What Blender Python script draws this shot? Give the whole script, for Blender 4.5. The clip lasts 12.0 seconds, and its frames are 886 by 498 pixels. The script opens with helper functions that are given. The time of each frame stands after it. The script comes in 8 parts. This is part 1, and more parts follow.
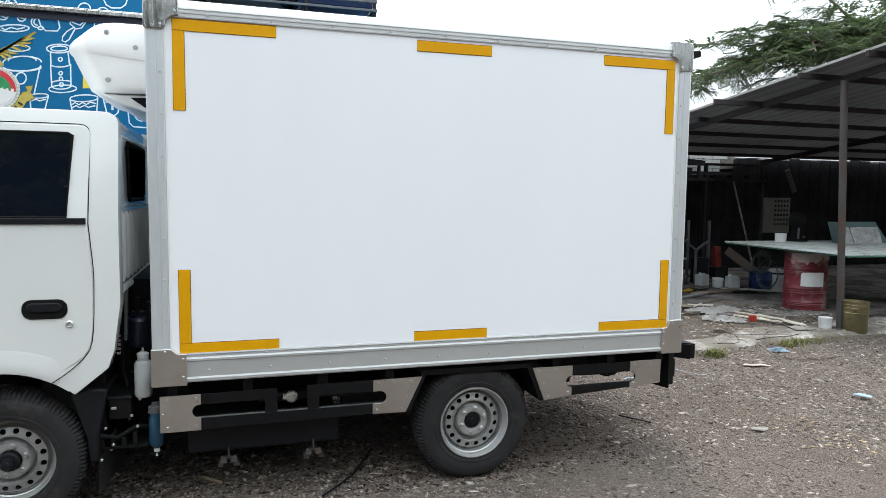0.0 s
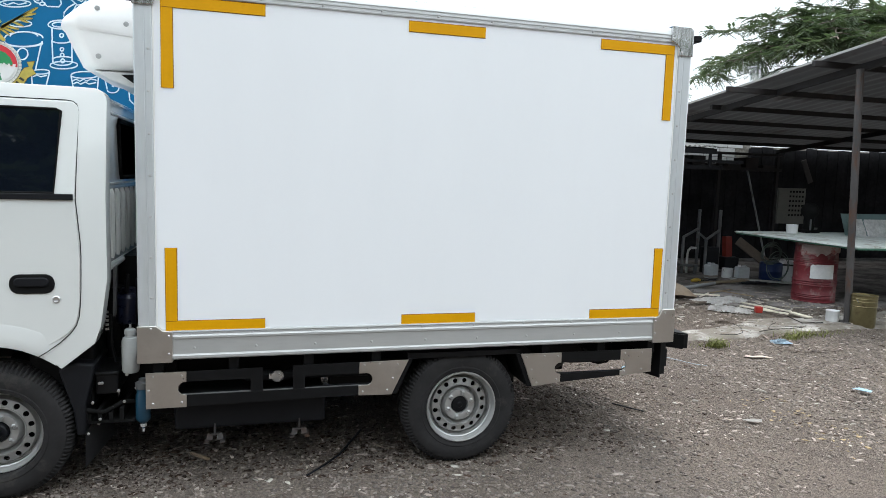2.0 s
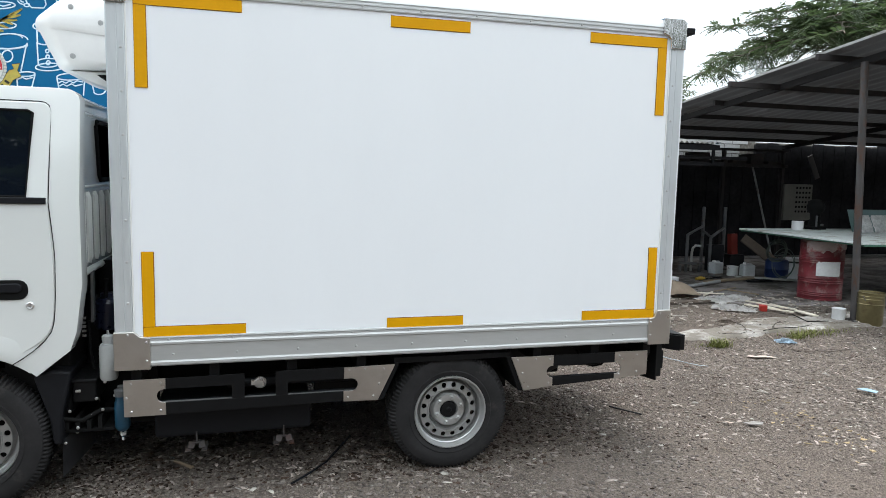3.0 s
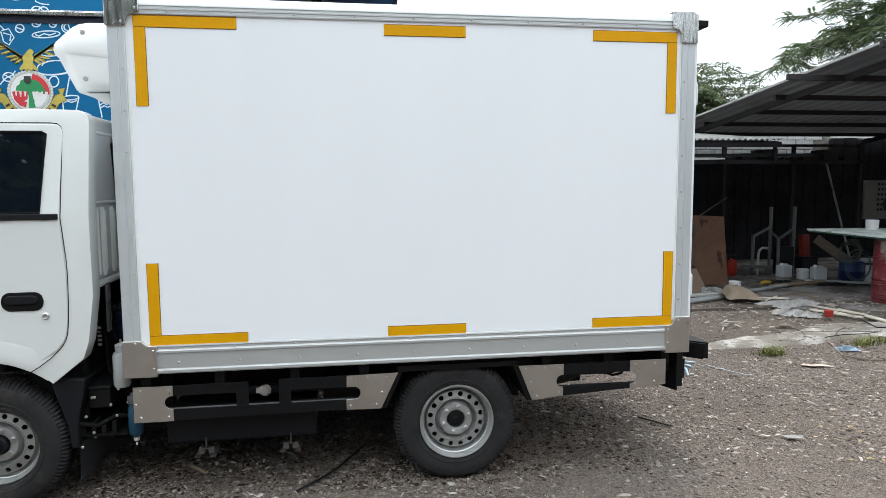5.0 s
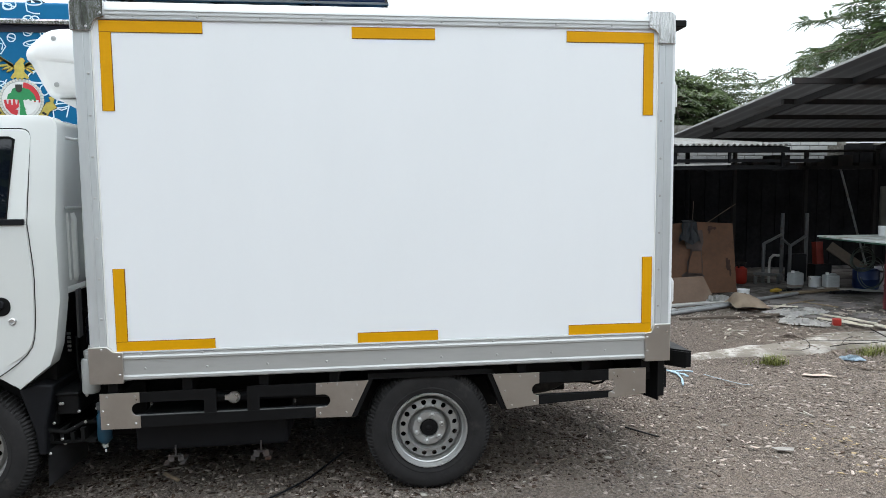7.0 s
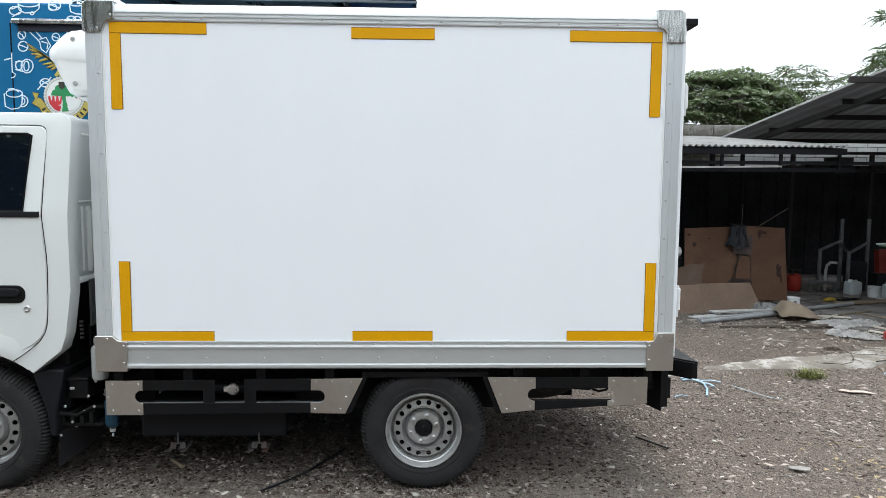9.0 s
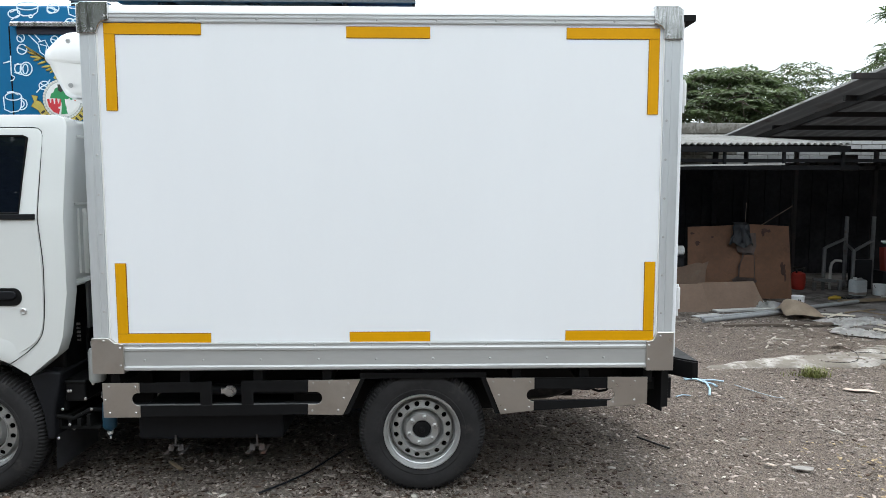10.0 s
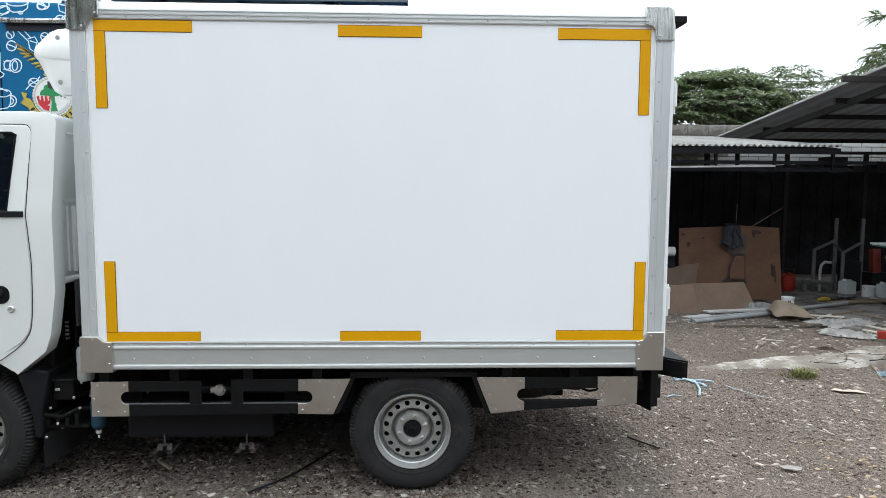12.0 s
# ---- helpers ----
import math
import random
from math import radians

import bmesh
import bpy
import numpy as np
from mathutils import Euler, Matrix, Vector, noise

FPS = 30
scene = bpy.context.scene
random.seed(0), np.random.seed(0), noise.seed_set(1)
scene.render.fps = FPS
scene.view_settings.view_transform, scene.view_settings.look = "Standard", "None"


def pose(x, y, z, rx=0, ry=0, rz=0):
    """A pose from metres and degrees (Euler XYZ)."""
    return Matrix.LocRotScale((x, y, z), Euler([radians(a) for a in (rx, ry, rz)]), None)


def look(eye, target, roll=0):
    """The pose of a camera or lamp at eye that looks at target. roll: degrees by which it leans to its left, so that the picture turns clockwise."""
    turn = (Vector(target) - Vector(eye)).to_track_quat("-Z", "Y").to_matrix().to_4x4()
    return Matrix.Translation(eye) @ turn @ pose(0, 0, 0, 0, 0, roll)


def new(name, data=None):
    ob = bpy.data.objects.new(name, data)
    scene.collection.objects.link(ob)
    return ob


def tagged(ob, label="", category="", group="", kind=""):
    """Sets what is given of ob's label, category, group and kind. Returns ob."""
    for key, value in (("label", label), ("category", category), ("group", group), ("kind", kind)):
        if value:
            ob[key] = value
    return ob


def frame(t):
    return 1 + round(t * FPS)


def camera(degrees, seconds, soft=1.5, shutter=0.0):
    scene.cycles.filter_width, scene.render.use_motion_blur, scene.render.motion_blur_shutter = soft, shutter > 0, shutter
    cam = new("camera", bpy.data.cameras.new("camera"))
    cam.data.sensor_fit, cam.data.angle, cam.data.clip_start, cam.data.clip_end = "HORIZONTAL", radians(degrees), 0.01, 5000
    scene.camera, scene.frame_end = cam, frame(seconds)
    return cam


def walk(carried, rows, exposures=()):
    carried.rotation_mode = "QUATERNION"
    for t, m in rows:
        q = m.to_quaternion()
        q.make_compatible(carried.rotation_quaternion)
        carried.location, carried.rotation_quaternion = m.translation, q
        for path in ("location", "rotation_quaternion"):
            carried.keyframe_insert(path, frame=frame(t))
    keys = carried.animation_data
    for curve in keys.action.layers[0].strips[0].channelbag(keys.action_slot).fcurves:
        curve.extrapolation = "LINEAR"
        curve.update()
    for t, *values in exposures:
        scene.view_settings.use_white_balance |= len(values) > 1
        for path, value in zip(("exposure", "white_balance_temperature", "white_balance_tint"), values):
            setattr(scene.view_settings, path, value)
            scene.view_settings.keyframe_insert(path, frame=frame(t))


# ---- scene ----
cam = camera(66.8, 12.0, soft=0.45)
PATH = [
    (0, (0.608, -3.47, 1.634), (1.19, -1.564, 1.468), 0.7),
    (0.5, (0.622, -3.476, 1.633), (1.205, -1.57, 1.477), 0.6),
    (1, (0.649, -3.48, 1.633), (1.232, -1.574, 1.471), 0.6),
    (1.5, (0.707, -3.504, 1.632), (1.269, -1.592, 1.467), 0.6),
    (2, (0.751, -3.492, 1.633), (1.289, -1.578, 1.419), 1.8),
    (2.5, (0.807, -3.461, 1.625), (1.324, -1.538, 1.434), 1.3),
    (3, (0.888, -3.425, 1.632), (1.404, -1.505, 1.417), 1.2),
    (4.8, (1.237, -3.459, 1.637), (1.522, -1.49, 1.43), -0.3),
    (5, (1.279, -3.471, 1.633), (1.578, -1.503, 1.437), -0.4),
    (5.5, (1.354, -3.507, 1.627), (1.681, -1.543, 1.437), 0.2),
    (6, (1.402, -3.481, 1.625), (1.754, -1.524, 1.411), -0.6),
    (6.5, (1.461, -3.465, 1.622), (1.768, -1.499, 1.417), -0.6),
    (7, (1.54, -3.447, 1.608), (1.781, -1.469, 1.438), -0.6),
    (7.2, (1.567, -3.445, 1.617), (1.799, -1.464, 1.471), -0.6),
    (8.8, (1.856, -3.458, 1.641), (1.916, -1.469, 1.445), -0.1),
    (9, (1.871, -3.456, 1.631), (1.934, -1.465, 1.45), 0.4),
    (9.5, (1.895, -3.446, 1.629), (1.973, -1.455, 1.453), 0.0),
    (10, (1.911, -3.435, 1.625), (1.96, -1.444, 1.446), 0.0),
    (10.5, (1.916, -3.426, 1.625), (1.969, -1.435, 1.445), -0.2),
    (11, (1.926, -3.426, 1.626), (1.971, -1.436, 1.438), -0.1),
    (11.5, (1.931, -3.435, 1.624), (1.978, -1.444, 1.44), -0.0),
    (12, (1.919, -3.435, 1.62), (1.99, -1.444, 1.442), 0.3),
]
walk(cam, [(t, look(eye, target, roll)) for t, eye, target, roll in PATH])

# ---------------------------------------------------------------- world, sun, exposure
world = bpy.data.worlds.new("sky")
scene.world = world
world.use_nodes = True
wn = world.node_tree.nodes
wl = world.node_tree.links
sky = wn.new("ShaderNodeTexSky")
sky.sky_type = "NISHITA"
sky.sun_disc = False
sky.sun_elevation = radians(65)
sky.sun_rotation = radians(12)
sky.dust_density = 4.0
sky.air_density = 1.2
soft_sky = wn.new("ShaderNodeHueSaturation")      # thin overcast: nearly colourless
soft_sky.inputs["Saturation"].default_value = 0.16
cloud = wn.new("ShaderNodeMixRGB")
cloud.inputs[0].default_value = 0.72
cloud.inputs[2].default_value = (14.25, 15.7, 16.75, 1)
wl.new(sky.outputs[0], soft_sky.inputs["Color"])
wl.new(soft_sky.outputs[0], cloud.inputs[1])
# an overcast sky is about three times brighter overhead than at the horizon
up = wn.new("ShaderNodeSeparateXYZ")
wl.new(wn.new("ShaderNodeTexCoord").outputs["Generated"], up.inputs[0])
rise = wn.new("ShaderNodeMapRange")
rise.inputs[3].default_value, rise.inputs[4].default_value = 0.30, 1.38
wl.new(up.outputs["Z"], rise.inputs[0])
dome = wn.new("ShaderNodeVectorMath")
dome.operation = "SCALE"
wl.new(cloud.outputs[0], dome.inputs[0])
wl.new(rise.outputs[0], dome.inputs["Scale"])
wl.new(dome.outputs[0], wn["Background"].inputs[0])
wn["Background"].inputs[1].default_value = 0.217

sun_data = bpy.data.lights.new("sun", "SUN")
sun_data.energy = 1.9
sun_data.angle = radians(22)
sun_data.color = (1.0, 0.95, 0.88)
sun = new("sun", sun_data)
sun.matrix_world = look((4.6, 6.9, 14), (3.2, 0.5, 0))
scene.view_settings.exposure = 0.0


# ---------------------------------------------------------------- materials
def mat(name, col, rough=0.6, metal=0.0, vary=0.12, big=1.6, fine=28.0, bump=0.0, bump_scale=60.0,
        coat=0.0, stain=None, stain_at=0.62, stain_scale=3.0, spec=0.5, stretch=(1, 1, 1), per_piece=0.0, rv=0.07):
    """A surface with colour change at two scales, optional stains and fine relief."""
    m = bpy.data.materials.new(name)
    m.use_nodes = True
    n, l = m.node_tree.nodes, m.node_tree.links
    b = n["Principled BSDF"]
    tc = n.new("ShaderNodeTexCoord")
    mp = n.new("ShaderNodeMapping")
    mp.inputs["Scale"].default_value = stretch
    l.new(tc.outputs["Object"], mp.inputs[0])

    def nz(scale, detail=4.0, r=0.55):
        t = n.new("ShaderNodeTexNoise")
        t.inputs["Scale"].default_value = scale
        t.inputs["Detail"].default_value = detail
        t.inputs["Roughness"].default_value = r
        l.new(mp.outputs[0], t.inputs["Vector"])
        return t

    def ramp(src, lo, hi, a, c):
        r = n.new("ShaderNodeMapRange")
        r.inputs[1].default_value, r.inputs[2].default_value = lo, hi
        r.inputs[3].default_value, r.inputs[4].default_value = a, c
        l.new(src, r.inputs[0])
        return r.outputs[0]

    large, small = nz(big), nz(fine, 6.0, 0.65)
    f1 = ramp(large.outputs["Fac"], 0.3, 0.7, 1 - vary, 1 + vary)
    f2 = ramp(small.outputs["Fac"], 0.3, 0.7, 1 - vary * 0.7, 1 + vary * 0.7)
    mul = n.new("ShaderNodeMath")
    mul.operation = "MULTIPLY"
    l.new(f1, mul.inputs[0])
    l.new(f2, mul.inputs[1])
    fac = mul.outputs[0]
    if per_piece:
        oi = n.new("ShaderNodeObjectInfo")
        gi = n.new("ShaderNodeNewGeometry")
        add = n.new("ShaderNodeMath")
        add.operation = "ADD"
        l.new(oi.outputs["Random"], add.inputs[0])
        l.new(gi.outputs["Random Per Island"], add.inputs[1])
        fr = n.new("ShaderNodeMath")
        fr.operation = "FRACT"
        l.new(add.outputs[0], fr.inputs[0])
        f3 = ramp(fr.outputs[0], 0, 1, 1 - per_piece, 1 + per_piece)
        m3 = n.new("ShaderNodeMath")
        m3.operation = "MULTIPLY"
        l.new(fac, m3.inputs[0])
        l.new(f3, m3.inputs[1])
        fac = m3.outputs[0]
    vm = n.new("ShaderNodeVectorMath")
    vm.operation = "SCALE"
    vm.inputs[0].default_value = col
    l.new(fac, vm.inputs["Scale"])
    out = vm.outputs[0]
    if stain:
        st = nz(stain_scale, 7.0, 0.7)
        sf = ramp(st.outputs["Fac"], stain_at - 0.06, stain_at + 0.06, 0, 1)
        mx = n.new("ShaderNodeMixRGB")
        mx.inputs[2].default_value = (*stain, 1)
        l.new(sf, mx.inputs[0])
        l.new(out, mx.inputs[1])
        out = mx.outputs[0]
    l.new(out, b.inputs["Base Color"])
    l.new(ramp(small.outputs["Fac"], 0.3, 0.7, max(rough - rv, 0.02), min(rough + rv, 1)), b.inputs["Roughness"])
    b.inputs["Metallic"].default_value = metal
    b.inputs["Specular IOR Level"].default_value = spec
    b.inputs["Coat Weight"].default_value = coat
    b.inputs["Coat Roughness"].default_value = 0.06
    if bump:
        bt = nz(bump_scale, 5.0, 0.6)
        bp = n.new("ShaderNodeBump")
        bp.inputs["Strength"].default_value = bump
        bp.inputs["Distance"].default_value = 0.01
        l.new(bt.outputs["Fac"], bp.inputs["Height"])
        l.new(bp.outputs[0], b.inputs["Normal"])
    return m


M_PANEL = mat("white composite panel", (0.80, 0.815, 0.835), 0.34, vary=0.010, big=0.7, fine=3.0, rv=0.01, stretch=(1.6, 1, 0.35))
M_CAB = mat("white vehicle paint", (0.66, 0.675, 0.66), 0.26, vary=0.008, big=1.2, fine=4, coat=1.0, rv=0.01)
# cab paint lightened for the back, to lift the dim gap there
M_CABIN = mat("white paint of the cab back", (0.72, 0.73, 0.705), 0.4, vary=0.04, fine=14)
# bottom rail darker, top rail lighter: the fall of light is in these tones
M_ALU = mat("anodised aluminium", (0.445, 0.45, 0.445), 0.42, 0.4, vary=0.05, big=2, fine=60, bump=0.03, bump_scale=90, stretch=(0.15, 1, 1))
M_ALUT = mat("top rail aluminium, lit tone", (0.58, 0.59, 0.59), 0.38, 0.45, vary=0.05, big=2, fine=60, bump=0.03, bump_scale=90, stretch=(0.15, 1, 1))
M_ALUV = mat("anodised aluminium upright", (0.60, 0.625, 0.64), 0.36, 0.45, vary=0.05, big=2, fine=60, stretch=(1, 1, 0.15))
M_STEEL = mat("stainless plate", (0.54, 0.52, 0.49), 0.33, 0.95, vary=0.06, big=4, fine=9, bump=0.035, bump_scale=6, stain=(0.46, 0.43, 0.40), stain_at=0.62, stain_scale=1.6)
# dark upright streaks in the colour stand for mirrored surroundings
M_CHROME = mat("bright stainless cap", (0.66, 0.66, 0.66), 0.2, 1.0, vary=0.2, big=12, fine=45, bump=0.16, bump_scale=6, stain=(0.30, 0.295, 0.29), stain_at=0.57, stain_scale=12, rv=0.06, stretch=(2.6, 1, 0.3))
M_TAPE = mat("yellow reflective tape", (0.66, 0.318, 0.0012), 0.5, vary=0.05, big=5, fine=60, spec=0.15)
M_TAPE_EDGE = mat("dark tape rim", (0.20, 0.075, 0.004), 0.5, vary=0.1, big=9, spec=0.2)
M_TAPE_B = mat("white tape margin", (0.78, 0.78, 0.76), 0.4, vary=0.02)
M_BLACK = mat("black chassis paint", (0.0065, 0.0065, 0.007), 0.5, vary=0.25, fine=20, bump=0.05, spec=0.14)
M_PLASTIC = mat("dark grey plastic", (0.0085, 0.009, 0.011), 0.5, vary=0.15, bump=0.04, bump_scale=150, spec=0.18)
M_GAP = mat("rubber seal", (0.008, 0.008, 0.008), 0.8, vary=0.1, spec=0.1)
M_RUBBER = mat("tyre rubber", (0.022, 0.021, 0.0215), 0.75, vary=0.25, big=6, fine=50, bump=0.05, bump_scale=90, stain=(0.042, 0.039, 0.036), stain_at=0.64, stain_scale=7, spec=0.18)
M_RIM = mat("silver wheel paint", (0.40, 0.40, 0.395), 0.36, 0.6, vary=0.05, big=6, fine=30, stain=(0.34, 0.325, 0.30), stain_at=0.62, stain_scale=5)
M_GLASS = mat("tinted window glass", (0.004, 0.006, 0.010), 0.022, vary=0.1, spec=0.55, rv=0.002)
M_BOLT = mat("zinc bolt head", (0.60, 0.60, 0.60), 0.3, 0.9, vary=0.1)
M_REEFER = mat("white moulded shell", (0.80, 0.80, 0.79), 0.34, vary=0.02, coat=0.2)
M_MILK = mat("milky bottle plastic", (0.39, 0.40, 0.395), 0.35, vary=0.08)
M_CAN = mat("cloudy can plastic", (0.40, 0.42, 0.43), 0.4, vary=0.12, big=5)
M_RAG = mat("crumpled white cloth", (0.46, 0.45, 0.435), 0.85, vary=0.12, big=6, bump=0.3, bump_scale=22, stain=(0.36, 0.34, 0.31), stain_at=0.6, stain_scale=7)
M_BLUEP = mat("blue filter paint", (0.008, 0.045, 0.08), 0.35, vary=0.15)
M_BLUE = mat("blue printed wrap", (0.003, 0.118, 0.265), 0.45, vary=0.06, big=1.2, fine=20, spec=0.2)
M_LINE = mat("pale printed line", (0.62, 0.76, 0.85), 0.5, vary=0.04)
M_GOLD = mat("gold print", (0.50, 0.40, 0.075), 0.5, vary=0.22, fine=40)
M_RED = mat("red print", (0.55, 0.03, 0.04), 0.5, vary=0.1)
M_GREEN = mat("green print", (0.02, 0.24, 0.08), 0.5, vary=0.1)
M_WHITEP = mat("white print", (0.72, 0.72, 0.70), 0.5, vary=0.05)
M_INK = mat("dark print", (0.03, 0.028, 0.02), 0.5, vary=0.1)
M_STONE = mat("loose stone", (0.187, 0.159, 0.140), 0.9, vary=0.25, big=3, fine=90, bump=0.4, bump_scale=120, per_piece=0.42, spec=0.25)
M_CHIP = mat("pale chip", (0.37, 0.345, 0.305), 0.85, vary=0.12, per_piece=0.45, spec=0.25)
M_TWIG = mat("dry twig", (0.135, 0.106, 0.084), 0.9, vary=0.25, per_piece=0.45)
M_FLAKE = mat("flat stone and bark flake", (0.262, 0.222, 0.195), 0.9, vary=0.2, fine=60, per_piece=0.55, spec=0.2)
M_CONC = mat("worn concrete", (0.33, 0.312, 0.288), 0.9, vary=0.32, big=2.4, fine=22, bump=0.9, bump_scale=26, stain=(0.15, 0.132, 0.112), stain_at=0.465, stain_scale=3.1, spec=0.3)
# dirty concrete, its tone also lowered for the shed's inner shade
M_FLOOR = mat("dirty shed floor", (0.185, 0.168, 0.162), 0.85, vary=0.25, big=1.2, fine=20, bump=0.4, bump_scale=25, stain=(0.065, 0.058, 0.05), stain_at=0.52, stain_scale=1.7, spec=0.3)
M_SHEET = mat("galvanised roof sheet", (0.115, 0.112, 0.112), 0.6, 0.15, vary=0.2, big=0.8, fine=14, stain=(0.07, 0.06, 0.055), stain_at=0.6, stain_scale=1.6)
M_FIBRO = mat("fibre cement corrugated sheet", (0.30, 0.30, 0.295), 0.85, vary=0.14, big=1.4, stain=(0.2, 0.19, 0.17), stain_at=0.58)
# rusted steel, its tone lowered further for the dim under the roofs
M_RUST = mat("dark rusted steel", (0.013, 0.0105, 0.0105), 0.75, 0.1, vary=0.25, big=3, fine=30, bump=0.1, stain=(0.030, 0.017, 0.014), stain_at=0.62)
M_POST = mat("weathered steel post", (0.066, 0.061, 0.060), 0.6, 0.3, vary=0.2, big=3, stain=(0.09, 0.045, 0.03), stain_at=0.56, stain_scale=4, stretch=(1, 1, 0.4))
# near-black: the shade inside the shed is put into this colour
M_SHED_DARK = mat("shade-darkened boarding", (0.019, 0.0185, 0.020), 0.95, vary=0.4, big=1.2, fine=12, bump=0.3, bump_scale=20, spec=0.08)
M_BLOCK = mat("grey block wall", (0.235, 0.225, 0.205), 0.9, vary=0.2, big=0.9, fine=14, bump=0.3, bump_scale=40, stain=(0.105, 0.095, 0.078), stain_at=0.47, stain_scale=2.6, per_piece=0.1)
M_CARD = mat("brown hardboard", (0.122, 0.060, 0.033), 0.8, vary=0.22, big=2.2, fine=14, stain=(0.075, 0.038, 0.022), stain_at=0.615, stain_scale=3.4)
M_SCORCH = mat("scorched hardboard", (0.045, 0.022, 0.015), 0.85, vary=0.4, big=9, fine=30)
M_GREYED = mat("grey damp hardboard", (0.076, 0.056, 0.050), 0.8, vary=0.3, big=6, fine=20)
M_CARTON = mat("dusty brown carton", (0.135, 0.090, 0.064), 0.9, vary=0.15, big=2.5, stain=(0.15, 0.12, 0.09), stain_at=0.6)
M_BAG = mat("dark plastic sheet", (0.015, 0.018, 0.024), 0.35, vary=0.3, bump=0.3, bump_scale=14)
M_KRAFT = mat("kraft paper", (0.38, 0.30, 0.225), 0.85, vary=0.14, big=4, fine=20)
M_PAPER = mat("dirty paper", (0.22, 0.208, 0.192), 0.9, vary=0.2, big=30, fine=90)
M_TAN = mat("tan scrap", (0.40, 0.325, 0.27), 0.9, vary=0.2, big=20, fine=60)
M_PIPE = mat("grey scaffold pipe", (0.115, 0.118, 0.12), 0.6, 0.3, vary=0.22, big=5, stain=(0.10, 0.07, 0.05), stain_at=0.62, stain_scale=6)
M_ZINC = mat("dusty zinc pipe", (0.27, 0.275, 0.28), 0.55, 0.2, vary=0.2, big=5, stain=(0.16, 0.14, 0.12), stain_at=0.6, stain_scale=6)
M_DRUM = mat("red drum paint", (0.140, 0.016, 0.022), 0.55, vary=0.3, big=3, fine=25, stain=(0.20, 0.12, 0.11), stain_at=0.57, stain_scale=5)
M_TABLE = mat("pale green worktop", (0.56, 0.60, 0.58), 0.6, vary=0.15, big=2, stain=(0.30, 0.27, 0.24), stain_at=0.58, stain_scale=4)
M_TEDGE = mat("green board edge", (0.05, 0.15, 0.10), 0.6, vary=0.2)
M_PAIL = mat("dull gold tin", (0.20, 0.168, 0.085), 0.4, 0.65, vary=0.2, big=6, stain=(0.12, 0.09, 0.05), stain_at=0.6, stain_scale=7)
M_WHITEPL = mat("white plastic", (0.66, 0.66, 0.66), 0.5, vary=0.08, big=4, stain=(0.40, 0.38, 0.35), stain_at=0.64, stain_scale=6)
M_REDPL = mat("red cylinder paint", (0.30, 0.018, 0.010), 0.45, vary=0.1)
M_BLUEPL = mat("blue drum plastic", (0.010, 0.028, 0.10), 0.45, vary=0.2)
M_HOSE = mat("green grey hose", (0.11, 0.14, 0.12), 0.6, vary=0.2)
M_WOOD = mat("rough timber", (0.20, 0.15, 0.10), 0.85, vary=0.2, fine=30, stretch=(0.2, 1, 1))
M_PALEWOOD = mat("pale timber lath", (0.55, 0.51, 0.42), 0.85, vary=0.15, fine=30)
M_SPLINTER = mat("pale splinter", (0.31, 0.275, 0.235), 0.85, vary=0.15, big=30, fine=80, per_piece=0.45)
M_CLOTH = mat("crumpled grey sheet", (0.36, 0.355, 0.34), 0.8, vary=0.15, big=5, bump=0.2, bump_scale=18)
M_FOIL = mat("silver wrapping", (0.72, 0.72, 0.71), 0.42, 0.25, vary=0.2, big=7, bump=0.5, bump_scale=14)
M_BLUETAPE = mat("blue plastic strap", (0.26, 0.38, 0.46), 0.45, vary=0.12)
# lean-to timber, with the dimness under the roof put into its colour
M_BEAM = mat("near-black timber", (0.009, 0.009, 0.0105), 0.8, vary=0.35, big=2, fine=20, bump=0.1, spec=0.2)
M_BARK = mat("grey bark", (0.12, 0.10, 0.08), 0.9, vary=0.25, fine=14, bump=0.4, bump_scale=20)
M_GRASS = mat("grass blade", (0.135, 0.145, 0.042), 0.7, vary=0.2, per_piece=0.5, spec=0.2)




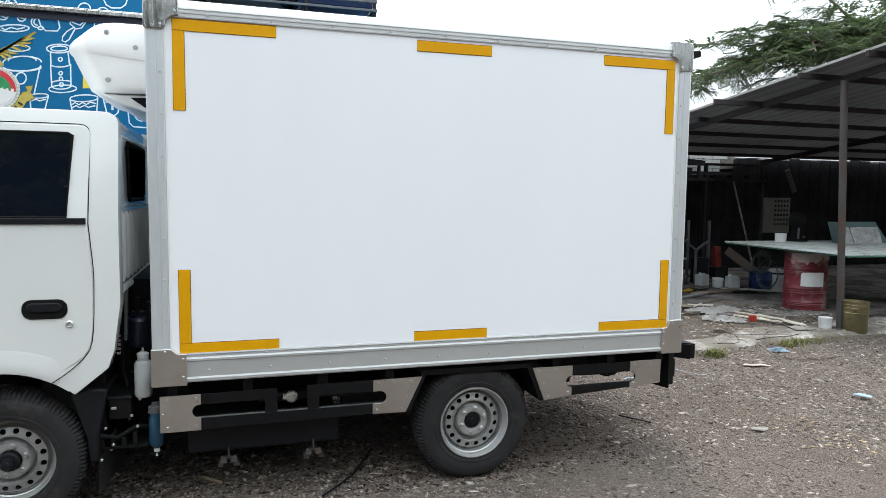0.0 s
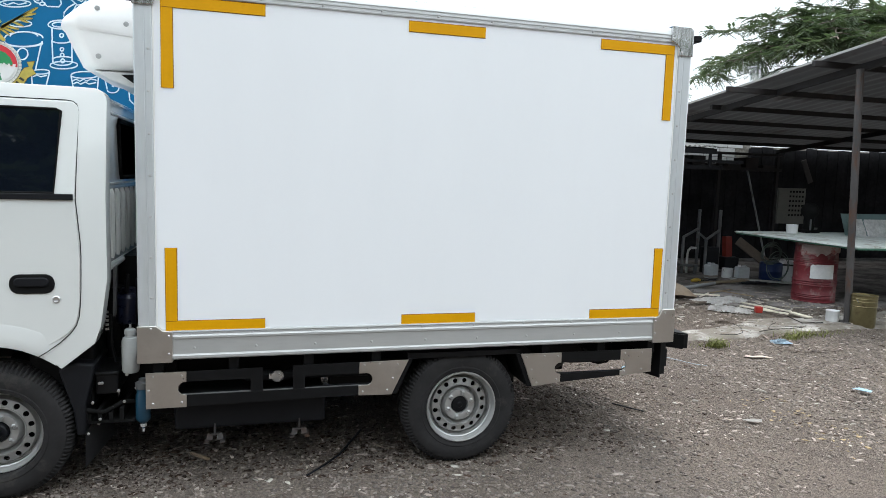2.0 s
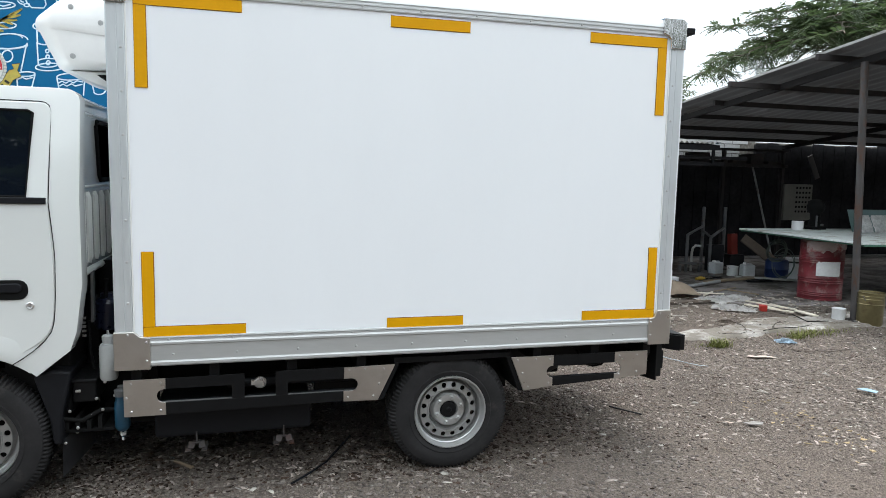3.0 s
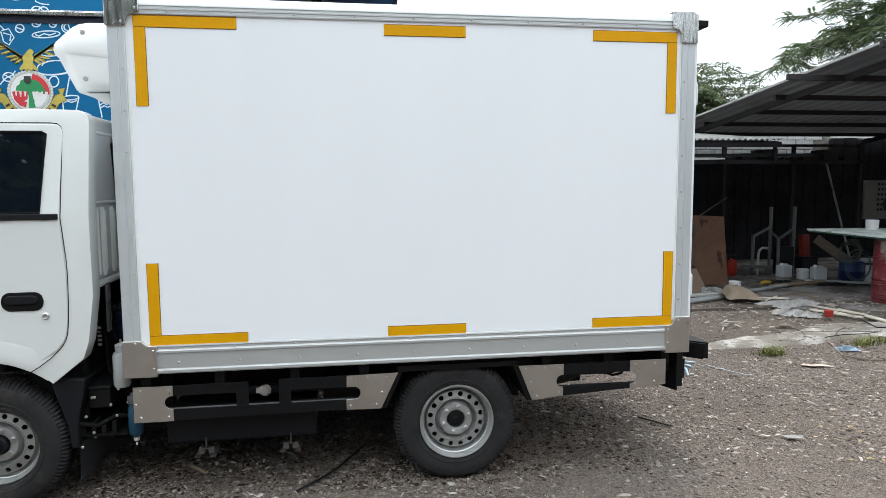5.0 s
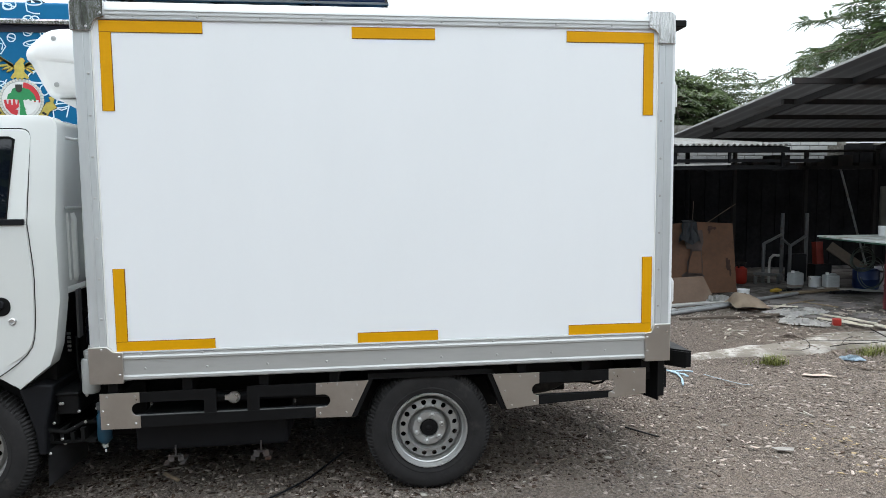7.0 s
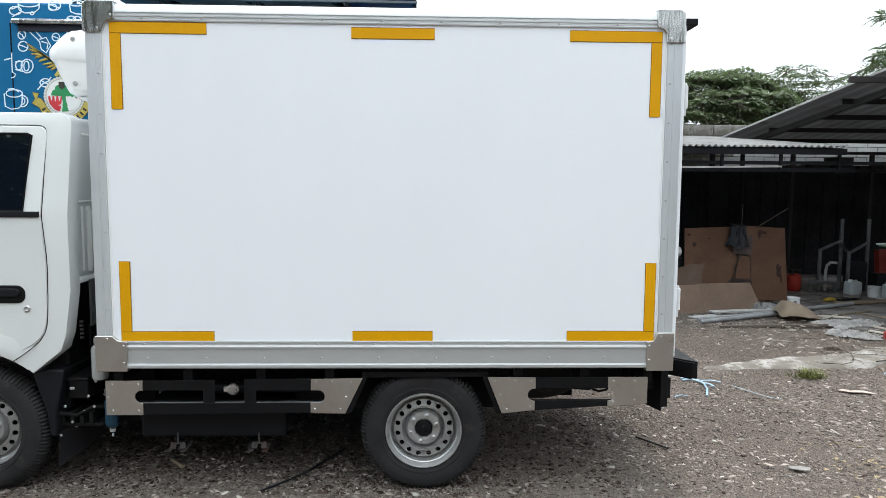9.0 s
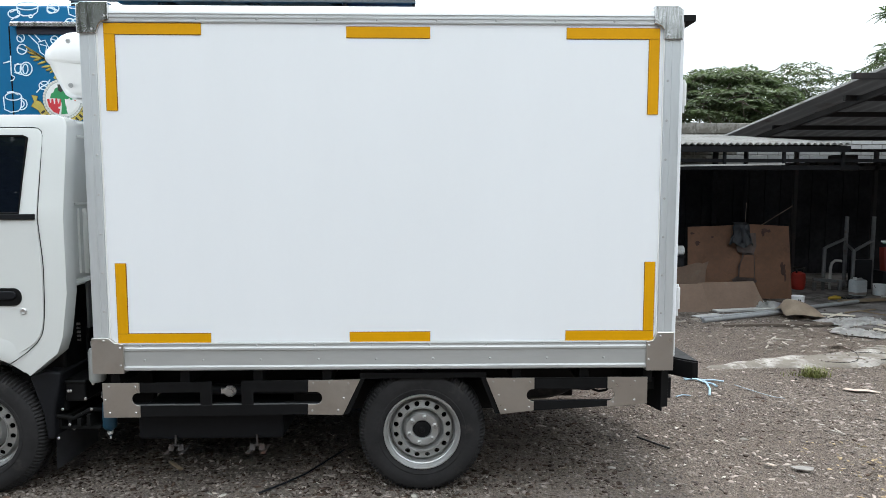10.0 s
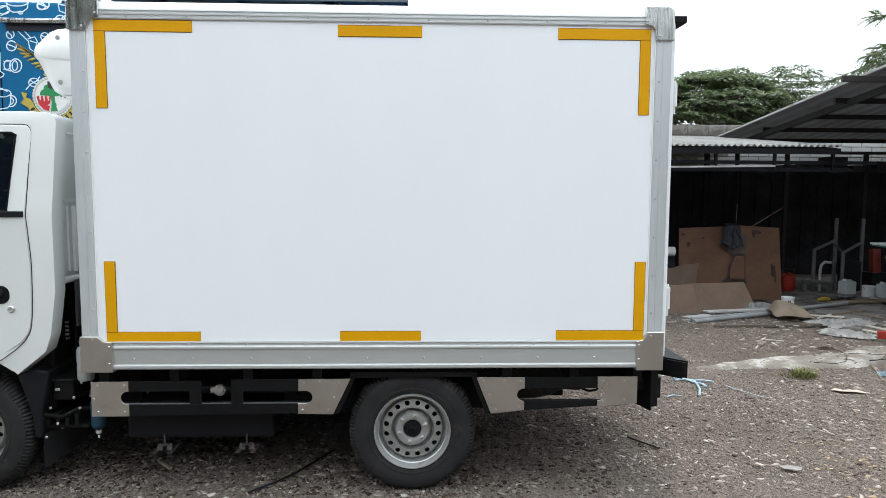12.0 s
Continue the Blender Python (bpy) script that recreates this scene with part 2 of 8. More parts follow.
def gravel_mat():
    """Trodden stony earth: small stones of many tones set in brown fines."""
    m = bpy.data.materials.new("stony earth")
    m.use_nodes = True
    n, l = m.node_tree.nodes, m.node_tree.links
    b = n["Principled BSDF"]
    tc = n.new("ShaderNodeTexCoord")
    warp = n.new("ShaderNodeTexNoise")
    warp.inputs["Scale"].default_value = 30
    l.new(tc.outputs["Object"], warp.inputs["Vector"])
    mixv = n.new("ShaderNodeMixRGB")
    mixv.blend_type = "ADD"
    mixv.inputs[0].default_value = 0.018
    l.new(tc.outputs["Object"], mixv.inputs[1])
    l.new(warp.outputs["Color"], mixv.inputs[2])

    def cells(scale, feature):
        v = n.new("ShaderNodeTexVoronoi")
        v.feature = feature
        v.inputs["Scale"].default_value = scale
        l.new(mixv.outputs[0], v.inputs["Vector"])
        return v

    def ramp(src, stops):
        r = n.new("ShaderNodeValToRGB")
        e = r.color_ramp.elements
        e[0].position, e[0].color = stops[0][0], (*stops[0][1], 1)
        e[1].position, e[1].color = stops[-1][0], (*stops[-1][1], 1)
        for p, c in stops[1:-1]:
            x = e.new(p)
            x.color = (*c, 1)
        l.new(src, r.inputs[0])
        return r.outputs[0]

    def mix(kind, fac, c1, c2):
        x = n.new("ShaderNodeMixRGB")
        x.blend_type = kind
        if isinstance(fac, float):
            x.inputs[0].default_value = fac
        else:
            l.new(fac, x.inputs[0])
        l.new(c1, x.inputs[1])
        l.new(c2, x.inputs[2])
        return x.outputs[0]

    def nz(scale, detail=5.0):
        t = n.new("ShaderNodeTexNoise")
        t.inputs["Scale"].default_value = scale
        t.inputs["Detail"].default_value = detail
        t.inputs["Roughness"].default_value = 0.65
        l.new(tc.outputs["Object"], t.inputs["Vector"])
        return t.outputs["Fac"]

    tones = [(0.0, (0.10, 0.088, 0.079)), (0.35, (0.175, 0.154, 0.138)), (0.62, (0.225, 0.200, 0.180)), (0.86, (0.275, 0.248, 0.226)), (1.0, (0.38, 0.352, 0.325))]
    big, small = cells(85, "F1"), cells(170, "F1")
    sep1, sep2 = n.new("ShaderNodeSeparateColor"), n.new("ShaderNodeSeparateColor")
    l.new(big.outputs["Color"], sep1.inputs[0])
    l.new(small.outputs["Color"], sep2.inputs[0])
    c1, c2 = ramp(sep1.outputs[0], tones), ramp(sep2.outputs[0], tones)
    pick = ramp(sep1.outputs[1], [(0.45, (0, 0, 0)), (0.5, (1, 1, 1))])
    stones = mix("MIX", pick, c1, c2)
    gap1, gap2 = cells(85, "DISTANCE_TO_EDGE"), cells(170, "DISTANCE_TO_EDGE")
    e1 = ramp(gap1.outputs["Distance"], [(0.0, (0.25, 0.25, 0.25)), (0.12, (1, 1, 1))])
    e2 = ramp(gap2.outputs["Distance"], [(0.0, (0.35, 0.35, 0.35)), (0.12, (1, 1, 1))])
    gaps = mix("MIX", pick, e1, e2)
    col = mix("MULTIPLY", 1.0, stones, gaps)
    fines = ramp(nz(58, 8.0), [(0.28, (0.075, 0.064, 0.057)), (0.5, (0.155, 0.135, 0.121)), (0.72, (0.27, 0.241, 0.217))])
    cover = ramp(nz(1.1), [(0.36, (0.35, 0.35, 0.35)), (0.6, (0.92, 0.92, 0.92))])
    col = mix("MIX", cover, col, fines)
    wear = ramp(nz(0.55), [(0.35, (0.86, 0.80, 0.76)), (0.65, (1.24, 1.165, 1.105))])
    col = mix("MULTIPLY", 1.0, col, wear)
    l.new(col, b.inputs["Base Color"])
    b.inputs["Roughness"].default_value = 0.95
    b.inputs["Specular IOR Level"].default_value = 0.15
    bp = n.new("ShaderNodeBump")
    bp.inputs["Strength"].default_value = 1.0
    bp.inputs["Distance"].default_value = 0.012
    l.new(gaps, bp.inputs["Height"])
    bp2 = n.new("ShaderNodeBump")
    bp2.inputs["Strength"].default_value = 0.8
    bp2.inputs["Distance"].default_value = 0.01
    l.new(nz(55), bp2.inputs["Height"])
    l.new(bp.outputs[0], bp2.inputs["Normal"])
    l.new(bp2.outputs[0], b.inputs["Normal"])
    return m


def leaf_mat(name, col):
    m = mat(name, col, 0.55, vary=0.2, per_piece=0.45, spec=0.3)
    n, l = m.node_tree.nodes, m.node_tree.links
    tr = n.new("ShaderNodeBsdfTranslucent")
    tr.inputs[0].default_value = (col[0] * 1.4, col[1] * 1.5, col[2] * 1.0, 1)
    mx = n.new("ShaderNodeMixShader")
    mx.inputs[0].default_value = 0.38
    l.new(n["Principled BSDF"].outputs[0], mx.inputs[1])
    l.new(tr.outputs[0], mx.inputs[2])
    l.new(mx.outputs[0], n["Material Output"].inputs[0])
    return m


M_GRAVEL = gravel_mat()
M_LEAF = leaf_mat("green leaf", (0.064, 0.090, 0.052))
# leaf of the far trees, lightened so that haze is in its colour
M_LEAF_PALE = leaf_mat("grey-green leaf", (0.095, 0.125, 0.072))
M_LITTER = mat("dead leaf", (0.058, 0.038, 0.028), 0.85, vary=0.2, per_piece=0.5, spec=0.2)


# ---------------------------------------------------------------- mesh helpers
def bx(bm, x0, x1, y0, y1, z0, z1):
    m = Matrix.Translation(((x0 + x1) / 2, (y0 + y1) / 2, (z0 + z1) / 2)) @ Matrix.Diagonal((x1 - x0, y1 - y0, z1 - z0, 1))
    return bmesh.ops.create_cube(bm, size=1, matrix=m)["verts"]


def bar(bm, p, q, w, h, up=(0, 0, 1)):
    """A square-section member from p to q."""
    p, q = Vector(p), Vector(q)
    d = (q - p).normalized()
    s = d.cross(Vector(up))
    if s.length < 1e-4:
        s = d.cross(Vector((1, 0, 0)))
    s.normalize()
    u = s.cross(d)
    v = [bm.verts.new(e + s * (a * w / 2) + u * (b * h / 2)) for e in (p, q) for a, b in ((-1, -1), (1, -1), (1, 1), (-1, 1))]
    for f in ((3, 2, 1, 0), (4, 5, 6, 7), (0, 1, 5, 4), (1, 2, 6, 5), (2, 3, 7, 6), (3, 0, 4, 7)):
        bm.faces.new([v[i] for i in f])


def tube(bm, pts, r, seg=8, closed=False, caps=True):
    """A round tube along a line of points; r may be a list."""
    pts = [Vector(p) for p in pts]
    n = len(pts)
    rings = []
    ref = Vector((0.13, 0.31, 0.94))
    for i, p in enumerate(pts):
        a = pts[i - 1] if (i or closed) else p
        b = pts[(i + 1) % n] if (i < n - 1 or closed) else p
        d = (b - a).normalized()
        s = d.cross(ref)
        if s.length < 0.05:
            s = d.cross(Vector((1, 0, 0)))
        s.normalize()
        u = s.cross(d)
        rr = r[i] if isinstance(r, (list, tuple)) else r
        rings.append([bm.verts.new(p + (s * math.cos(2 * math.pi * k / seg) + u * math.sin(2 * math.pi * k / seg)) * rr) for k in range(seg)])
    for i in range(n if closed else n - 1):
        a, b = rings[i], rings[(i + 1) % n]
        for k in range(seg):
            bm.faces.new((a[k], a[(k + 1) % seg], b[(k + 1) % seg], b[k]))
    if caps and not closed:
        bm.faces.new(rings[0][::-1])
        bm.faces.new(rings[-1])


def lathe(bm, prof, m=None, seg=32, closed=False):
    """Turns (radius, height) pairs round the z axis of m."""
    m = m or Matrix()
    rings = []
    for r, h in prof:
        if r < 1e-5:
            rings.append([bm.verts.new(m @ Vector((0, 0, h)))])
        else:
            rings.append([bm.verts.new(m @ Vector((r * math.cos(2 * math.pi * k / seg), r * math.sin(2 * math.pi * k / seg), h))) for k in range(seg)])
    pairs = list(zip(rings, rings[1:] + ([rings[0]] if closed else [])))
    for a, b in pairs[:len(rings) if closed else len(rings) - 1]:
        for k in range(seg):
            j = (k + 1) % seg
            if len(a) == 1 and len(b) == 1:
                continue
            if len(a) == 1:
                bm.faces.new((a[0], b[j], b[k]))
            elif len(b) == 1:
                bm.faces.new((a[k], a[j], b[0]))
            else:
                bm.faces.new((a[k], a[j], b[j], b[k]))


def plate(bm, pts, y0, y1, skew=None, cut=()):
    """An outline in x and z, thick from y0 to y1; skew(z) leans it, cut: heights at which it is divided."""
    vs = [bm.verts.new((x, 0, z)) for x, z in pts]
    bm.faces.new(vs)
    geom = lambda: [g for g in [*bm.verts, *bm.edges, *bm.faces]]
    for z in cut:
        bmesh.ops.bisect_plane(bm, geom=geom(), plane_co=(0, 0, z), plane_no=(0, 0, 1))
    r = bmesh.ops.extrude_face_region(bm, geom=list(bm.faces))
    top = {v for v in r["geom"] if isinstance(v, bmesh.types.BMVert)}
    for v in bm.verts:
        v.co.y = (y1 if v in top else y0) + (skew(v.co.z) if skew else 0)
    bmesh.ops.recalc_face_normals(bm, faces=bm.faces)


def B():
    return bmesh.new()


ORIGIN = {}


def soften(ob, width, seg=3, angle=35):
    b = ob.modifiers.new("worn edge", "BEVEL")
    b.width, b.segments, b.limit_method, b.angle_limit = width, seg, "ANGLE", radians(angle)
    b.harden_normals = False
    return ob


def finish(name, bm, material, smooth=False):
    bmesh.ops.recalc_face_normals(bm, faces=bm.faces)
    me = bpy.data.meshes.new(name)
    bm.to_mesh(me)
    bm.free()
    me.materials.append(material)
    if smooth:
        for p in me.polygons:
            p.use_smooth = True
        me.set_sharp_from_angle(angle=radians(38))
    return me


def thing(name, at, label, category, group="", kind=""):
    e = new(name)
    e.empty_display_size = 0.1
    e.location = at
    ORIGIN[e] = Vector(at)
    return tagged(e, label, category, group, kind)


def part(name, bm, material, parent, label="", smooth=False, bevel=0.0):
    """One mesh, given in world places, as a part of its thing or of a part."""
    o = ORIGIN[parent]
    bmesh.ops.translate(bm, vec=-o, verts=bm.verts)
    ob = new(name, finish(name, bm, material, smooth))
    ob.parent = parent
    ORIGIN[ob] = o
    if bevel:
        soften(ob, bevel)
    if label:
        ob["label"] = label
    return ob


def solo(name, bm, material, at, label, category, group="", kind="", smooth=False, bevel=0.0):
    """A thing that is one mesh, given in world places, with its base at the place given."""
    bmesh.ops.translate(bm, vec=-Vector(at), verts=bm.verts)
    ob = new(name, finish(name, bm, material, smooth))
    ob.location = at
    ORIGIN[ob] = Vector(at)
    if bevel:
        soften(ob, bevel)
    return tagged(ob, label, category, group, kind)


def piece(name, me, at, parent, turn=(0, 0, 0), scale=(1, 1, 1)):
    """One of many alike pieces on a shared mesh."""
    ob = new(name, me)
    ob.parent = parent
    ob.location = Vector(at) - ORIGIN[parent]
    ob.rotation_euler = turn
    ob.scale = scale
    return ob


# ---------------------------------------------------------------- the refrigerated box truck
truck = thing("refrigerated_truck", (1.0, 0.85, 0.0), "white refrigerated box truck with aluminium rails parked on gravel", "truck")
X0, X1, Y1, Z0, Z1 = 0.200, 3.197, 1.75, 0.680, 2.533      # outside of the cargo box

bm = B()
bx(bm, X0 + 0.012, X1 - 0.01, 0.003, Y1 - 0.004, Z0 + 0.012, Z1 - 0.045)
box_body = part("cargo_box", bm, M_PANEL, truck, "white insulated cargo box with smooth panels", bevel=0.01)


bm = B()
bx(bm, X0 + 0.02, X1 - 0.02, 0.034, Y1 - 0.034, Z1 - 0.044, Z1 - 0.004)
part("roof_panel", bm, M_PANEL, truck, "white roof panel of the cargo box", bevel=0.01)


def rail_x(z, prof, x0, x1):
    """A rail along the box, from (outward, height) pairs."""
    bm = B()
    a = [bm.verts.new((x0, -o, z + h)) for o, h in prof]
    b = [bm.verts.new((x1, -o, z + h)) for o, h in prof]
    n = len(prof)
    for i in range(n):
        bm.faces.new((a[i], a[(i + 1) % n], b[(i + 1) % n], b[i]))
    bm.faces.new(a[::-1])
    bm.faces.new(b)
    return bm


LOW = [(-0.02, 0), (0.008, 0), (0.013, 0.006), (0.013, 0.018), (0.007, 0.022), (0.005, 0.026), (0.005, 0.102), (0.011, 0.106),
       (0.011, 0.116), (0.006, 0.12), (0.004, 0.124), (0.004, 0.134), (0.007, 0.138), (0.005, 0.144), (0, 0.145), (-0.02, 0.145)]
TOP = [(-0.02, 0), (0, 0), (0.005, 0.002), (0.006, 0.008), (0.003, 0.010), (0.003, 0.021), (0.008, 0.024), (0.008, 0.031), (0.004, 0.034),
       (0.004, 0.04), (0.009, 0.043), (0.008, 0.050), (0.002, 0.070), (-0.010, 0.086), (-0.034, 0.092), (-0.040, 0.05)]
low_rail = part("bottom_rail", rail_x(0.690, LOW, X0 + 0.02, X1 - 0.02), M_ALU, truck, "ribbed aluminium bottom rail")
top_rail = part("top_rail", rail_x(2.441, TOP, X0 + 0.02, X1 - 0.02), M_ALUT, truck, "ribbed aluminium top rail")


def rail_z(x, prof, z0, z1):
    bm = B()
    a = [bm.verts.new((x + w, -o, z0)) for w, o in prof]
    b = [bm.verts.new((x + w, -o, z1)) for w, o in prof]
    n = len(prof)
    for i in range(n):
        bm.faces.new((a[i], a[(i + 1) % n], b[(i + 1) % n], b[i]))
    bm.faces.new(a[::-1])
    bm.faces.new(b)
    return bm


UP = [(0, -0.05), (0, -0.004), (0.006, 0.005), (0.046, 0.005), (0.049, 0.003), (0.052, 0.006), (0.078, 0.006), (0.082, 0.003), (0.083, -0.02), (0.02, -0.05)]
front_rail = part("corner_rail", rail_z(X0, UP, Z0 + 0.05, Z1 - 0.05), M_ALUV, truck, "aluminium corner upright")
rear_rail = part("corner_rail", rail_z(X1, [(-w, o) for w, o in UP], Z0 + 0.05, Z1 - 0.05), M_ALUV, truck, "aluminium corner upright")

# white edging inside the rails
for x0, x1, z0, z1 in ((0.284, 0.290, 0.84, 2.44), (3.107, 3.113, 0.84, 2.44)):
    bm = B()
    bx(bm, x0, x1, -0.003, 0.01, z0, z1)
    part("panel_edging", bm, M_TAPE_B, box_body, bevel=0.001)


def corner(pts, y, material, label):
    bm = B()
    plate(bm, pts, -y, 0.05)
    return part("corner_plate", bm, material, truck, label, bevel=0.004)


c1 = corner([(X0 - 0.004, 2.385), (X0 + 0.088, 2.385), (X0 + 0.102, 2.425), (X0 + 0.118, 2.442), (X0 + 0.152, 2.452), (X0 + 0.152, 2.538), (X0 + 0.02, 2.538), (X0 - 0.004, 2.52)],
            0.017, M_CHROME, "bright stainless corner cap")
c2 = corner([(X1 + 0.004, 2.370), (X1 - 0.090, 2.370), (X1 - 0.092, 2.415), (X1 - 0.108, 2.436), (X1 - 0.142, 2.448), (X1 - 0.142, 2.536), (X1 - 0.02, 2.536), (X1 + 0.004, 2.518)],
            0.017, M_CHROME, "bright stainless corner cap")
c3 = corner([(X0 - 0.004, 0.676), (X0 + 0.158, 0.676), (X0 + 0.158, 0.832), (X0 + 0.112, 0.838), (X0 + 0.086, 0.862), (X0 - 0.004, 0.862)],
            0.017, M_STEEL, "stainless lower corner plate")
c4 = corner([(X1 + 0.004, 0.676), (X1 - 0.140, 0.676), (X1 - 0.140, 0.832), (X1 - 0.106, 0.838), (X1 - 0.084, 0.880), (X1 + 0.004, 0.880)],
            0.017, M_STEEL, "stainless lower corner plate")

# rivets: a shared low dome
bm = B()
lathe(bm, [(0.0062, 0), (0.0062, 0.0015), (0.0045, 0.0035), (0, 0.0042)], Matrix.Rotation(radians(90), 4, "X"), 10)
RIVET = finish("rivet", bm, M_BOLT, True)
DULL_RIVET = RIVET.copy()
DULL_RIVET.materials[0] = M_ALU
for i in range(10):
    x = 0.46 + i * 0.297
    piece("rivet", DULL_RIVET, (x, -0.0045, 0.745), low_rail)
    piece("rivet", DULL_RIVET, (x - 0.02, -0.0038, 0.819), low_rail)
    piece("rivet", DULL_RIVET, (x + 0.02, -0.003, 2.459), top_rail)
for i in range(8):
    z = 1.0 + i * 0.198
    piece("rivet", RIVET, (X0 + 0.065, -0.0058, z), front_rail)
    piece("rivet", DULL_RIVET, (X1 - 0.065, -0.0058, z - 0.02), rear_rail)
for ob, spots in ((c1, ((0.07, 2.405), (0.135, 2.468))), (c2, ((2.927, 2.39), (2.866, 2.464))), (c3, ((0.06, 0.848), (0.142, 0.81), (0.142, 0.72))), (c4, ((2.929, 0.86), (2.87, 0.81), (2.87, 0.735)))):
    for x, z in spots:
        piece("rivet", RIVET, (X0 + x, -0.0168, z), ob)


# reflective tape
def tape(pts):
    bm = B()
    plate(bm, pts, -0.0008, 0.003)
    strip = part("reflective_tape", bm, M_TAPE, box_body, "yellow reflective tape strip")
    bm = B()                                   # sealed dark rim round the strip
    tube(bm, [(x, 0.0022, z) for x, z in pts], 0.0032, 6, closed=True)
    part("sealed_edge", bm, M_TAPE_EDGE, strip)
    return strip


W = 0.052


def ell(x, z, lx, lz):
    """An L of tape with its outer corner at x, z; lx and lz carry the sign of the arms."""
    sx, sz = math.copysign(W, lx), math.copysign(W, lz)
    tape([(x, z), (x + lx, z), (x + lx, z + sz), (x + sx, z + sz), (x + sx, z + lz), (x, z + lz)])


ell(0.321, 2.437, 0.476, -0.425)
ell(3.087, 2.426, -0.471, -0.426)
ell(0.328, 0.830, 0.472, 0.416)
ell(3.095, 0.833, -0.460, 0.414)
tape([(1.514, 2.426), (1.931, 2.426), (1.931, 2.374), (1.514, 2.374)])
tape([(1.512, 0.884), (1.929, 0.884), (1.929, 0.832), (1.512, 0.832)])
# the joints where two strips meet at a corner
for x0, x1, z in ((0.321, 0.373, 2.385), (3.035, 3.087, 2.374), (0.328, 0.380, 0.882), (3.043, 3.095, 0.885)):
    bm = B()
    bx(bm, x0, x1, -0.0014, 0.001, z - 0.0012, z + 0.0012)
    part("tape_joint", bm, M_TAPE_EDGE, box_body)

# rear doors, lock bars, hinges, gutter
for y0, y1 in ((0.03, 0.87), (0.88, 1.72)):
    bm = B()
    bx(bm, X1 - 0.005, X1 + 0.028, y0, y1, 0.74, 2.48)
    rear_door = part("rear_door", bm, M_PANEL, truck, "white rear door leaf", bevel=0.006)
    for yy in (y0 + 0.12, y1 - 0.12):
        bm = B()
        tube(bm, [(X1 + 0.05, yy, 0.78), (X1 + 0.05, yy, 2.44)], 0.014, 10)
        part("lock_bar", bm, M_ALUV, rear_door, smooth=True)
for z in (1.045, 2.118):
    bm = B()
    bx(bm, X1 + 0.02, X1 + 0.06, 0.095, 0.20, z - 0.05, z + 0.045)
    tube(bm, [(X1 + 0.057, 0.095, z - 0.062), (X1 + 0.057, 0.095, z + 0.055)], 0.013, 12)
    tube(bm, [(X1 + 0.055, 0.095, z - 0.10), (X1 + 0.055, 0.095, z - 0.06)], 0.007, 8)
    tube(bm, [(X1 + 0.057, 0.095, z + 0.055), (X1 + 0.057, 0.095, z + 0.072)], [0.009, 0.005], 8)
    part("door_hinge", bm, M_WHITEPL, truck, "white door hinge", bevel=0.003)
bm = B()
bar(bm, (X1 + 0.035, 0.012, 2.482), (X1 + 0.035, 1.73, 2.482), 0.085, 0.035)
part("rain_gutter", bm, M_BLACK, truck, "black gutter over the rear doors", bevel=0.004)

# rear step beam with mitred ends, and the under-run channel
def plan_plate(bm, pts, z0, z1):
    lo = [bm.verts.new((x, y, z0)) for x, y in pts]
    hi = [bm.verts.new((x, y, z1)) for x, y in pts]
    n = len(pts)
    bm.faces.new(lo[::-1])
    bm.faces.new(hi)
    for i in range(n):
        bm.faces.new((lo[i], lo[(i + 1) % n], hi[(i + 1) % n], hi[i]))


bm = B()
plan_plate(bm, [(3.16, 0.28), (3.372, 0.075), (3.372, 1.675), (3.16, 1.47)], 0.692, 0.700)
plan_plate(bm, [(3.16, 0.285), (3.345, 0.083), (3.345, 0.095), (3.16, 0.297)], 0.600, 0.692)
plan_plate(bm, [(3.345, 0.083), (3.372, 0.078), (3.372, 1.672), (3.345, 1.667)], 0.606, 0.692)
plan_plate(bm, [(3.16, 1.453), (3.345, 1.655), (3.345, 1.667), (3.16, 1.465)], 0.600, 0.692)
part("rear_step", bm, M_BLACK, truck, "black steel rear step beam", bevel=0.002)
bm = B()
plan_plate(bm, [(3.08, 0.30), (3.165, 0.055), (3.175, 0.059), (3.09, 0.304)], 0.434, 0.662)
plan_plate(bm, [(3.165, 0.055), (3.206, 0.062), (3.204, 0.07), (3.165, 0.063)], 0.456, 0.662)
plan_plate(bm, [(3.085, 0.30), (3.15, 0.30), (3.15, 1.66), (3.085, 1.66)], 0.470, 0.655)
part("under_run_beam", bm, M_BLACK, truck, "black channel under-run beam", bevel=0.002)
bm = B()
plan_plate(bm, [(3.198, 0.07), (3.226, 0.075), (3.226, 0.16), (3.198, 0.16)], 0.500, 0.612)
plan_plate(bm, [(3.10, 0.10), (3.198, 0.12), (3.198, 0.13), (3.10, 0.11)], 0.540, 0.600)
part("tow_bracket", bm, M_BLACK, truck, bevel=0.002)


# dark box added between the chassis rails for an unidentified dark mass, and a cable looping under the tail
bm = B()
bx(bm, 2.36, 2.84, 0.72, 0.98, 0.31, 0.60)
part("tail_box", bm, M_BLACK, truck, "black box under the tail", bevel=0.012)
bm = B()
tube(bm, [(2.82, 0.44, 0.56), (2.85, 0.41, 0.49), (2.88, 0.38, 0.458), (2.91, 0.36, 0.452), (2.94, 0.31, 0.475), (2.97, 0.26, 0.54)], 0.007, 8)
part("tail_cable", bm, M_GAP, truck, "black cable looping under the tail", True)


# side guard: black cut-out steel with stainless ends
def arc(cx, cz, r, a0, a1, n=10):
    return [(cx + r * math.cos(radians(a0 + (a1 - a0) * i / n)), cz + r * math.sin(radians(a0 + (a1 - a0) * i / n))) for i in range(n + 1)]


GY0, GY1 = 0.018, 0.026
SLOT_A, SLOT_B = 0.500, 0.566
